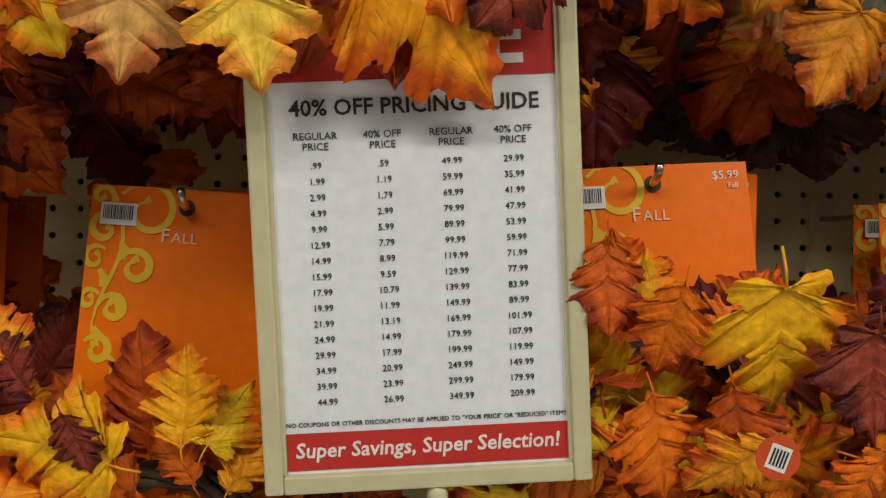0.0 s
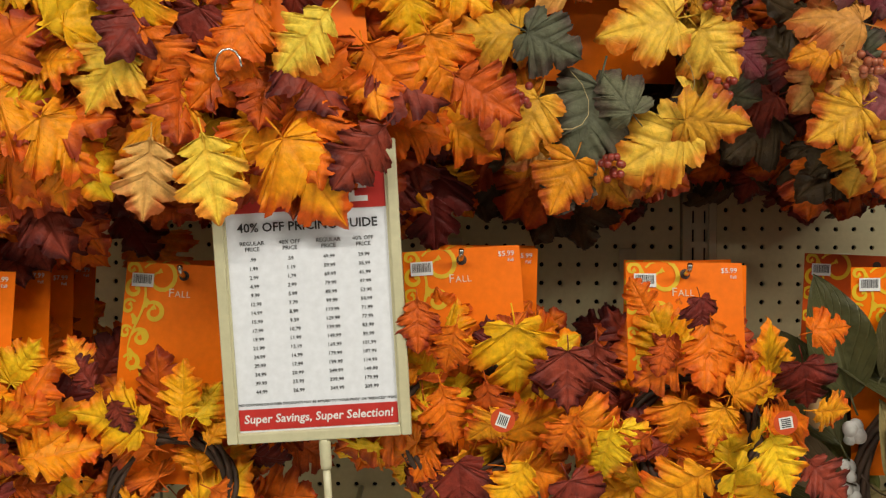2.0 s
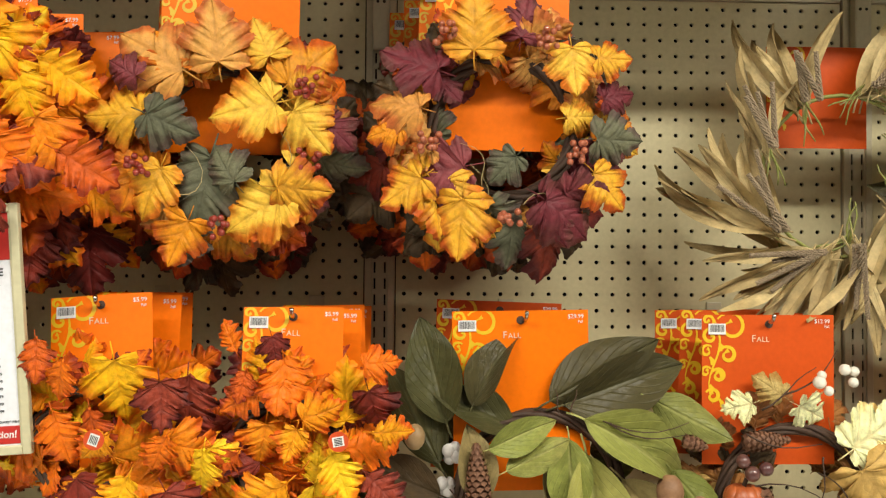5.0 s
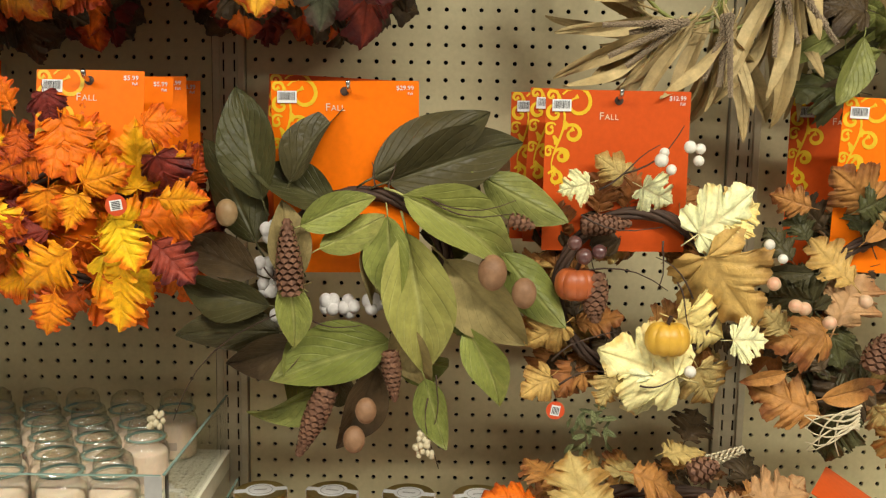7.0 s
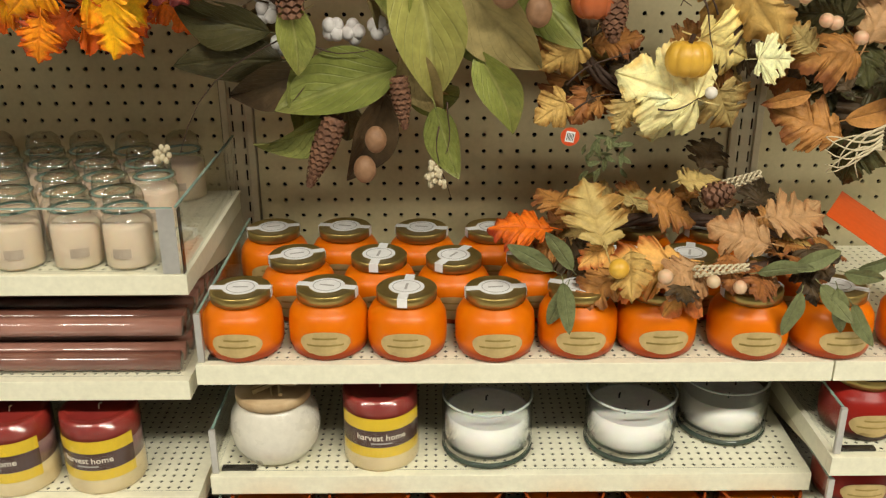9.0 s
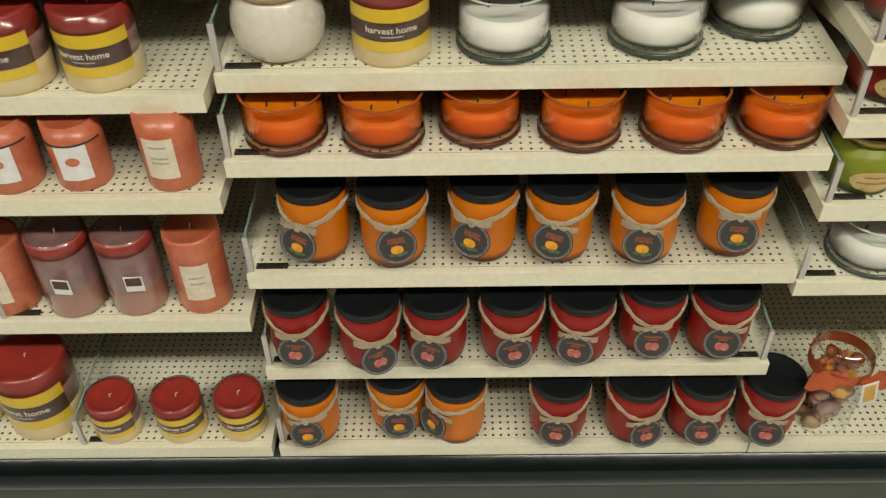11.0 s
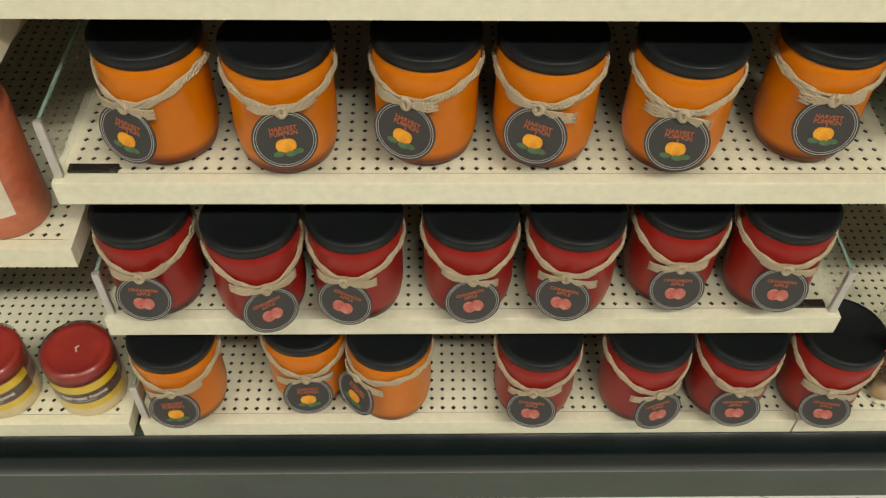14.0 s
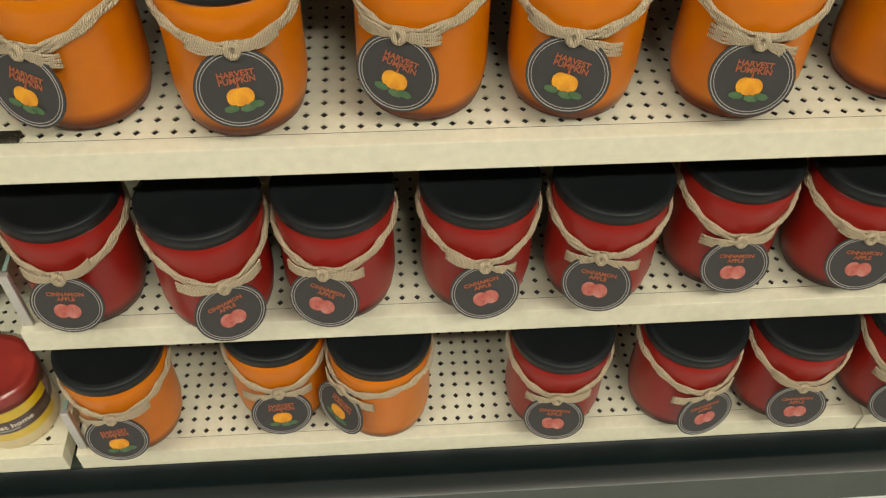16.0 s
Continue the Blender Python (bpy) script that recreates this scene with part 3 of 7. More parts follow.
tied_row("orange", [(0.106, -0.363, -21, 12), (0.214, -0.374, 7, -4), (0.338, -0.364, -20, 14), (0.443, -0.367, -15, 12), (0.559, -0.372, -11, 2), (0.683, -0.359, -7, 2)], TD)
tied_row("red", [(0.064, -0.388, 0, 4), (0.170, -0.400, 18, -14), (0.269, -0.394, -11, 16), (0.381, -0.391, 2, -16), (0.484, -0.392, -14, 2), (0.591, -0.376, -5, -2), (0.694, -0.384, -9, -2)], TE)
tied_row("orange", [(0.063, -0.411, 1, -6), (0.203, -0.390, 4, 2), (0.298, -0.409, -44, 12)], TF)
tied_row("red", [(0.462, -0.411, -9, -2), (0.583, -0.412, 12, -8), (0.686, -0.410, -6, -8), (0.795, -0.411, -14, -4)], TF)

# ---- amber jars with gold lids ----


def amber_jar(body=M_AMBER, label="squat orange glass candle jar with gold lid and oval label", group="amber candle jars", lid_mat=None):
    j = thing("lidded_candle_jar", pose(0, 0, -5), label, "candle", group)
    prof = [(0, 0.001), (0.040, 0.0), (0.0452, 0.004), (0.0480, 0.014), (0.0485, 0.034), (0.0470, 0.049), (0.0415, 0.0585), (0.0350, 0.063), (0.0335, 0.066), (0, 0.066)]
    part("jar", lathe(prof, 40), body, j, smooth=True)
    lid = [(0.034, 0.0665), (0.0362, 0.0670), (0.0365, 0.0785), (0.0350, 0.0800), (0.0335, 0.0795), (0, 0.0795)]
    part("lid", lathe(lid, 40), lid_mat or M_GOLD, j, smooth=True)
    oval = curved_patch(0.0490, 0.64, -1, 1, 6, 16)
    for v in oval.verts:
        a = math.atan2(v.co.x, -v.co.y)
        hh = math.sqrt(max(0.0, 1 - (a / 0.65) ** 2)) * 0.0160
        z = 0.0255 + v.co.z * hh
        r = 0.0490 - (0.0015 if z < 0.012 else 0)
        v.co = (r * math.sin(a), -r * math.cos(a), z)
    part("label", oval, M_GOLDLBL, j, "oval gold foil label")
    for k, (w, z) in enumerate(((0.30, 0.0325), (0.46, 0.0235))):
        bar = curved_patch(0.0493, w, z - 0.0011, z + 0.0011, 1, 10)
        part("label_print", bar, M_GOLD, j)
    seal = part("paper_seal", lathe([(0, 0.0800), (0.0215, 0.0800), (0.0215, 0.0804), (0, 0.0804)], 24), M_WHITE, j, "white paper seal over the lid")
    part("seal_strip", box(-0.0362, 0.0362, -0.006, 0.006, 0.08005, 0.0803), M_WHITE, seal)
    for s in (-1, 1):
        part("seal_tab", box(min(s * 0.0367, s * 0.0371), max(s * 0.0367, s * 0.0371), -0.006, 0.006, 0.069, 0.0803), M_WHITE, seal)
    part("seal_print", lathe([(0.0170, 0.0805), (0.0170, 0.0807), (0.0160, 0.0807), (0.0160, 0.0805)], 24), M_TAGLINE, seal)
    part("seal_print", box(-0.009, 0.009, -0.0016, 0.0016, 0.0805, 0.0807), M_TAGLINE, seal)
    return j


def seal_turn(j, deg):
    for c in j.children:
        if c.name.startswith("paper_seal"):
            c.rotation_euler = (0, 0, radians(deg))


proto = amber_jar()
front = [(0.061, 0), (0.162, -12), (0.263, 84), (0.365, 6), (0.467, -20), (0.567, 15), (0.672, 8), (0.777, -30)]
jars = [(x, -0.336, s) for x, s in front]
jars += [(0.115 + 0.103 * k, -0.232, (22, 80, 60, -5, 30, 70, 12)[k]) for k in range(7)]
jars += [(0.066 + 0.103 * k, -0.128, (10, -6, -14, 20, 40, 0, 15, 30)[k]) for k in range(8)]
for n, (x, y, s) in enumerate(jars):
    j = proto if n == 0 else copy_thing(proto, pose(0, 0, 0))
    j.matrix_world = pose(x + 0.003 * math.sin(n * 2.3), y - 0.005 + 0.004 * math.sin(n * 1.7), TA + 0.0005, 0, 0, 6 * math.sin(n * 3.1))
    seal_turn(j, s)

# jars on the neighbouring section
for z, mt, lab, spots in ((TR0, M_AMBER, None, (0.885, 0.99, 1.095)), (TR1, M_RED, "squat red glass candle jar with gold lid and oval label", (0.83, 0.935, 1.04)),
                          (TR2, M_RED, "squat red glass candle jar with gold lid and oval label", (0.835, 0.94, 1.045)), (TR3, M_GREEN, "squat green glass candle jar with gold lid and oval label", (0.833, 0.94, 1.045))):
    if mt is M_AMBER:
        base_jar = None
    else:
        base_jar = amber_jar(mt, lab, "coloured candle jars")
    for n, x in enumerate(spots):
        if mt is M_AMBER:
            j = copy_thing(proto, pose(0, 0, 0))
        else:
            j = base_jar if n == 0 else copy_thing(base_jar, pose(0, 0, 0))
        j.matrix_world = pose(x, -0.345 - 0.02 * (z == TR3), z + 0.0005, 0, 0, 5 * n)
        seal_turn(j, 20 * n - 10)

# ---- shelf of mixed candles ----
pot = thing("lidded_pot_candle", pose(0.086, -0.321, TB + 0.0005), "round cream ceramic candle pot with a pale wooden lid", "candle")
part("pot", lathe([(0, 0.001), (0.030, 0), (0.044, 0.006), (0.0545, 0.022), (0.0578, 0.042), (0.0555, 0.062), (0.047, 0.078), (0.043, 0.083), (0, 0.083)], 40), M_CERAM, pot, smooth=True)
wl = part("lid", lathe([(0.042, 0.0835), (0.0475, 0.084), (0.048, 0.094), (0.0465, 0.096), (0, 0.096)], 40), M_WOOD, pot, "pale wooden lid", smooth=True)
tw = bmesh.new()
for k in range(5):
    a = k * 1.3
    tube([(0.03 * math.cos(a), 0.03 * math.sin(a), 0.0985), (0.008 * math.cos(a + 1), 0.008 * math.sin(a + 1), 0.103), (-0.028 * math.cos(a + 0.4), -0.028 * math.sin(a + 0.4), 0.0985)], 0.003, 5, tw, taper=0.4)
part("dried_sprig", tw, M_WAXC, wl)


M_PRINTW = flat_ink("cream_lettering", (0.80, 0.72, 0.60), 0.4)


def band_pillar(r, h, group="banded pillar candles"):
    p = thing("pillar_candle", pose(0, 0, -5), "layered burgundy and cream pillar candle with a brown and yellow band", "candle", group)
    rim = [(r * 0.55, h - 0.004), (r * 0.8, h - 0.003), (r * 0.96, h), (r, h - 0.003)]
    part("top_layer", lathe([(0, h - 0.005)] + rim + [(r, h * 0.66), (0, h * 0.66)], 36), M_WAXB, p, smooth=True)
    part("middle_layer", lathe([(0, h * 0.659), (r, h * 0.659), (r, h * 0.36), (0, h * 0.36)], 36), M_WAXM, p, smooth=True)
    part("bottom_layer", lathe([(0, h * 0.359), (r, h * 0.359), (r * 1.01, h * 0.2), (r * 1.02, 0.004), (r * 0.98, 0), (0, 0)], 36), M_WAXC, p, smooth=True)
    rr = r * 1.025
    lab = part("label_band", curved_patch(rr, 1.25, h * 0.36, h * 0.60, 2, 20), M_BAND, p, "brown label between yellow stripes")
    part("stripe", curved_patch(rr + 0.0002, 1.25, h * 0.60, h * 0.77, 1, 20), M_YEL, lab)
    part("stripe", curved_patch(rr + 0.0002, 1.25, h * 0.22, h * 0.36, 1, 20), M_YEL, lab)
    script = words("harvest home", h * 0.115, M_PRINTW, "label_lettering", bold=0.0001)
    for v in script.vertices:
        a = v.co.x / rr
        v.co = ((rr + 0.0006 - v.co.y) * math.sin(a), -(rr + 0.0006 - v.co.y) * math.cos(a), v.co.z + h * 0.465)
    part("label_lettering", script, None, lab)
    small = curved_patch(rr + 0.0004, 0.28, h * 0.41, h * 0.43, 1, 8)
    part("label_print", small, M_TAGLINE, lab)
    wrap = part("shrink_wrap", lathe([(r * 1.035, 0.002), (r * 1.04, h * 0.5), (r * 1.03, h + 0.001), (r * 0.8, h + 0.002)], 36), M_WRAP, p, smooth=True)
    wrap.visible_shadow = False
    part("wick", tube([(0, 0, h - 0.005), (0.001, 0, h + 0.002), (0.005, 0, h + 0.004)], 0.0011, 6), M_WICK, p)
    return p


bp = band_pillar(0.0475, 0.101)
bp.matrix_world = pose(0.223, -0.325, TB + 0.0005, 0, 0, 4)
copy_thing(bp, pose(-0.240, -0.350, TL3 + 0.0005, 0, 0, -14))
copy_thing(bp, pose(-0.130, -0.345, TL3 + 0.0005, 0, 0, -6))
copy_thing(bp, pose(-0.350, -0.350, TL3 + 0.0005, 0, 0, 8))
bigp = band_pillar(0.060, 0.145, "tall banded pillar candles")
bigp.matrix_world = pose(-0.383, -0.375, TL6 + 0.0005, 0, 0, -8)
copy_thing(bigp, pose(-0.52, -0.37, TL6 + 0.0005, 0, 0, 6))
smp = band_pillar(0.0385, 0.080, "short banded pillar candles")
for n, (x, y, a) in enumerate(((-0.257, -0.405, -10), (-0.151, -0.405, 8), (-0.052, -0.402, 14))):
    c = smp if n == 0 else copy_thing(smp, pose(0, 0, 0))
    c.matrix_world = pose(x, y, TL6 + 0.0005, 0, 0, a)


def bowl_candle(r, h, wax, tint, label, group, wax_h=0.70):
    c = thing("glass_bowl_candle", pose(0, 0, -5), label, "candle", group)
    gl = glass_mat(group + "_glass", tint, 0.02, 0.02)
    g = part("glass", lathe([(0, 0.0005), (r * 0.9, 0.0), (r * 0.98, 0.004), (r, 0.012), (r, h - 0.002), (r - 0.0015, h), (r - 0.003, h - 0.002), (r - 0.0035, 0.014), (0, 0.0125)], 40), gl, c, smooth=True)
    g.visible_shadow = False
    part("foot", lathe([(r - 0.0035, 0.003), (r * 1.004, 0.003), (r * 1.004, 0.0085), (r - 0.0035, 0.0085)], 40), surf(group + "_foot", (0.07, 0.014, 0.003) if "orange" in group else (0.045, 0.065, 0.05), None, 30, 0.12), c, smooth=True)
    part("rim", lathe([(r - 0.0034, h + 0.0002), (r - 0.0016, h + 0.0013), (r + 0.0002, h + 0.0002), (r - 0.0002, h - 0.0012)], 40), surf(group + "_rim", (0.34, 0.07, 0.015) if "orange" in group else (0.55, 0.60, 0.54), None, 30, 0.1), c, smooth=True)
    wr = r - 0.0045
    part("wax", lathe([(0, 0.015), (wr * 0.94, 0.015), (wr, 0.021), (wr, h * wax_h), (wr * 0.95, h * wax_h - 0.001), (0, h * wax_h - 0.002)], 40), wax, c, smooth=True)
    for a in (90, 210, 330):
        x, y = wr * 0.42 * math.cos(radians(a)), wr * 0.42 * math.sin(radians(a))
        part("wick", tube([(x, y, h * wax_h - 0.003), (x, y, h * wax_h + 0.004), (x + 0.002, y, h * wax_h + 0.006)], 0.0012, 6), M_BLACK, c)
    return c


wb = bowl_candle(0.059, 0.079, M_WAXW, (0.992, 0.997, 0.993), "white wax candle in a clear round glass bowl", "white bowl candles")
for n, (x, y) in enumerate(((0.361, -0.312), (0.550, -0.305), (0.684, -0.265))):
    c = wb if n == 0 else copy_thing(wb, pose(0, 0, 0))
    c.matrix_world = pose(x, y, TB + 0.0005, 0, 0, 30 * n)
for x in (0.886, 1.02):
    copy_thing(wb, pose(x, -0.365, TR4 + 0.0005))
ob_ = bowl_candle(0.0535, 0.068, surf("bright_orange_wax", (0.80, 0.235, 0.005), (0.75, 0.19, 0.004), 12, 0.4, 0.05, sub=0.15), (0.97, 0.76, 0.56), "orange wax candle in a smoky amber glass bowl", "orange bowl candles", 0.74)
for n, (x, y) in enumerate(((0.083, -0.358), (0.208, -0.362), (0.332, -0.345), (0.459, -0.358), (0.588, -0.361), (0.712, -0.357))):
    c = ob_ if n == 0 else copy_thing(ob_, pose(0, 0, 0))
    c.matrix_world = pose(x, y, TC + 0.0005, 0, 0, 25 * n)

# ---- left section goods ----
M_JARGLASS = glass_mat("jar_glass", (0.98, 0.985, 0.98), 0.03, 0.06)
M_LIDGLASS = glass_mat("lid_glass", (0.86, 0.85, 0.80), 0.03, 0.10)
dj = thing("domed_jar_candle", pose(0, 0, -5), "small clear glass jar of taupe wax with a domed glass lid", "candle", "domed jar candles")
part("wax", lathe([(0, 0.003), (0.027, 0.003), (0.0285, 0.006), (0.0285, 0.052), (0.026, 0.056), (0, 0.055)], 28), M_WAXT, dj, smooth=True)
gj = part("glass", lathe([(0.022, 0.0), (0.0285, 0.001), (0.0305, 0.006), (0.0305, 0.056), (0.028, 0.063), (0.0245, 0.066), (0.0255, 0.0695), (0.0225, 0.0695)], 28), M_JARGLASS, dj, smooth=True)
gl = part("lid", lathe([(0.0265, 0.0700), (0.0285, 0.0712), (0.0280, 0.0745), (0.0235, 0.0765), (0.0240, 0.0850), (0.0215, 0.0935), (0.0145, 0.0990), (0, 0.1005)], 28), M_LIDGLASS, dj, "domed clear glass lid", smooth=True)
part("lid_seal", lathe([(0.0225, 0.0715), (0.0262, 0.0720), (0.0262, 0.0742), (0.0225, 0.0742)], 28), M_GEDGE, gl, smooth=True)
for g in (gj, gl):
    g.visible_shadow = False
part("label", curved_patch(0.0309, 0.36, 0.018, 0.030, 2, 10), surf("kraft_label", (0.50, 0.40, 0.31), (0.42, 0.33, 0.25), 40, 0.5), dj)
n = 0
for row in range(5):
    for k in range(6):
        x = -0.078 - 0.0665 * k - (0.033 if row % 2 else 0)
        y = -0.302 + 0.064 * row
        c = dj if n == 0 else copy_thing(dj, pose(0, 0, 0))
        c.matrix_world = pose(x + 0.003 * math.sin(n * 1.9), y + 0.003 * math.sin(n * 2.7), TL1 + 0.0005, 0, 0, 25 * math.sin(n * 1.3))
        n += 1
tray = thing("glass_bin", pose(L, -0.340, TL1), "clear glass bin front and end with an aluminium corner strip", "glass bin")
for bm, mt, nm in ((box(0.01, SEC - 0.012, 0.004, 0.007, 0.001, 0.082), M_GLASS, "front_pane"), (box(SEC - 0.009, SEC - 0.006, 0.004, 0.33, 0.001, 0.082), M_GLASS, "end_pane")):
    ob = part(nm, bm, mt, tray)
    ob.visible_shadow = False
part("pane_edge", box(0.01, SEC - 0.012, 0.0039, 0.0071, 0.0822, 0.0836), M_GEDGE, tray)
part("pane_edge", box(SEC - 0.0091, SEC - 0.0059, 0.004, 0.33, 0.0838, 0.0852), M_GEDGE, tray)
part("corner_strip", box(SEC - 0.030, SEC - 0.0095, 0.0022, 0.0036, 0.0008, 0.083), M_ALU, tray)
part("corner_strip", box(SEC - 0.0057, SEC - 0.0045, 0.002, 0.012, 0.0008, 0.083), M_CLIP, tray)

for k in range(10):
    row, lay = k % 5, k // 5
    t = thing("taper_candle_pack", pose(L + 0.40, -0.352 + 0.058 * row + 0.02 * lay, TL2 + 0.0005 + 0.037 * lay), "long brown taper candles lying in a clear wrapped pack", "candle pack", "taper candle packs")
    for q in range(2):
        part("taper", tube([(-0.36, 0.026 * q, 0.0125), (0.10, 0.026 * q, 0.0125), (0.345, 0.026 * q, 0.0125)], 0.0122, 16), M_ROSE if (k + q) % 3 else M_BROWN, t, smooth=True)
    w = part("wrap", box(-0.365, 0.352, -0.0135, 0.0395, 0.0002, 0.0262, 0.006), M_WRAP, t)
    w.visible_shadow = False

# orange printed boxes and wrapped pillars
M_KRAFT = surf("pale_tag_card", (0.76, 0.68, 0.54), (0.70, 0.61, 0.46), 30, 0.6)
for n, (x, y, r, h) in enumerate(((-0.278, -0.375, 0.038, 0.10), (-0.186, -0.372, 0.036, 0.098), (-0.067, -0.375, 0.036, 0.115), (-0.39, -0.37, 0.036, 0.10))):
    c = thing("coral_pillar_candle", pose(x, y, TL4 + 0.0005, 0, 0, (5, 8, -4, 0)[n]), "coral orange textured pillar candle with a pale paper tag", "candle", "coral pillar candles")
    part("pillar", lathe([(0, h - 0.004), (r * 0.85, h - 0.003), (r, h), (r * 1.01, h * 0.6), (r, 0.004), (r * 0.96, 0), (0, 0)], 30), M_WAXO, c, smooth=True)
    tg = part("tag", curved_patch(r + 0.0016, 0.55, h * 0.2, h * 0.72, 3, 10), M_KRAFT if n == 2 else M_WHITE, c, "pale paper tag")
    if n == 2:
        for dz in (0.60, 0.46, 0.40):
            part("tag_print", curved_patch(r + 0.0019, 0.3, h * dz, h * dz + 0.003, 1, 6), M_TAGLINE, tg)
    else:
        part("pumpkin_print", disc(0.008, -r - 0.0022, 16, 0.0003, 0, h * 0.5, 1.1, 0.8), M_WAXO, tg)
        part("cord", tube([((r + 0.002) * math.sin(a), -(r + 0.002) * math.cos(a), h * 0.74) for a in [k * 0.26 - 1.2 for k in range(10)]], 0.0012, 5), M_BLACK, tg)
    part("wick", tube([(0, 0, h - 0.004), (0.002, 0, h + 0.004)], 0.0011, 5), M_WICK, c)
for n, (x, y, r, h, mt) in enumerate(((-0.36, -0.365, 0.040, 0.125, M_WAXO), (-0.263, -0.368, 0.042, 0.135, M_WAXM), (-0.170, -0.366, 0.041, 0.135, M_WAXM), (-0.073, -0.364, 0.040, 0.138, M_WAXO))):
    lab = "tall mauve layered pillar candle in clear wrap with a tag" if mt is M_WAXM else "tall coral pillar candle with a pale paper label"
    c = thing("tall_pillar_candle", pose(x, y, TL5 + 0.0005, 0, 0, (0, -6, 4, 8)[n]), lab, "candle", "tall pillar candles")
    part("pillar", lathe([(0, h - 0.005), (r * 0.85, h - 0.003), (r * 0.98, h), (r, h * 0.92), (r * 0.985, h * 0.5), (r, 0.005), (r * 0.96, 0), (0, 0)], 30), mt, c, smooth=True)
    if mt is M_WAXM:
        part("top_layer", lathe([(r * 0.9, h + 0.0005), (r * 1.01, h - 0.002), (r * 1.012, h * 0.84), (r * 1.0, h * 0.84)], 30), M_WAXB, c, smooth=True)
        part("foot_layer", lathe([(r * 1.008, h * 0.36), (r * 1.012, 0.004), (r, 0.002)], 30), M_ROSE, c, smooth=True)
        w = part("shrink_wrap", lathe([(r * 1.03, 0.002), (r * 1.035, h * 0.5), (r * 1.03, h + 0.001), (r * 0.6, h + 0.004)], 30), M_WRAP, c, smooth=True)
        w.visible_shadow = False
        tg = part("tag", box(0.0, 0.026, -r - 0.006, -r - 0.0045, h * 0.42, h * 0.62), M_WHITE, c, "small printed tag")
        part("tag_print", box(0.002, 0.024, -r - 0.0066, -r - 0.0062, h * 0.5, h * 0.61), M_BAND, tg)
    else:
        tg = part("label", curved_patch(r + 0.0012, 0.5, h * 0.22, h * 0.7, 3, 10), M_KRAFT, c, "pale paper label")
        for dz in (0.52, 0.44):
            part("label_print", curved_patch(r + 0.0015, 0.26, h * dz, h * dz + 0.003, 1, 6), M_TAGLINE, tg)
    part("wick", tube([(0, 0, h - 0.005), (0.002, 0, h + 0.004)], 0.0011, 5), M_WICK, c)

# ---- artificial leaves ----


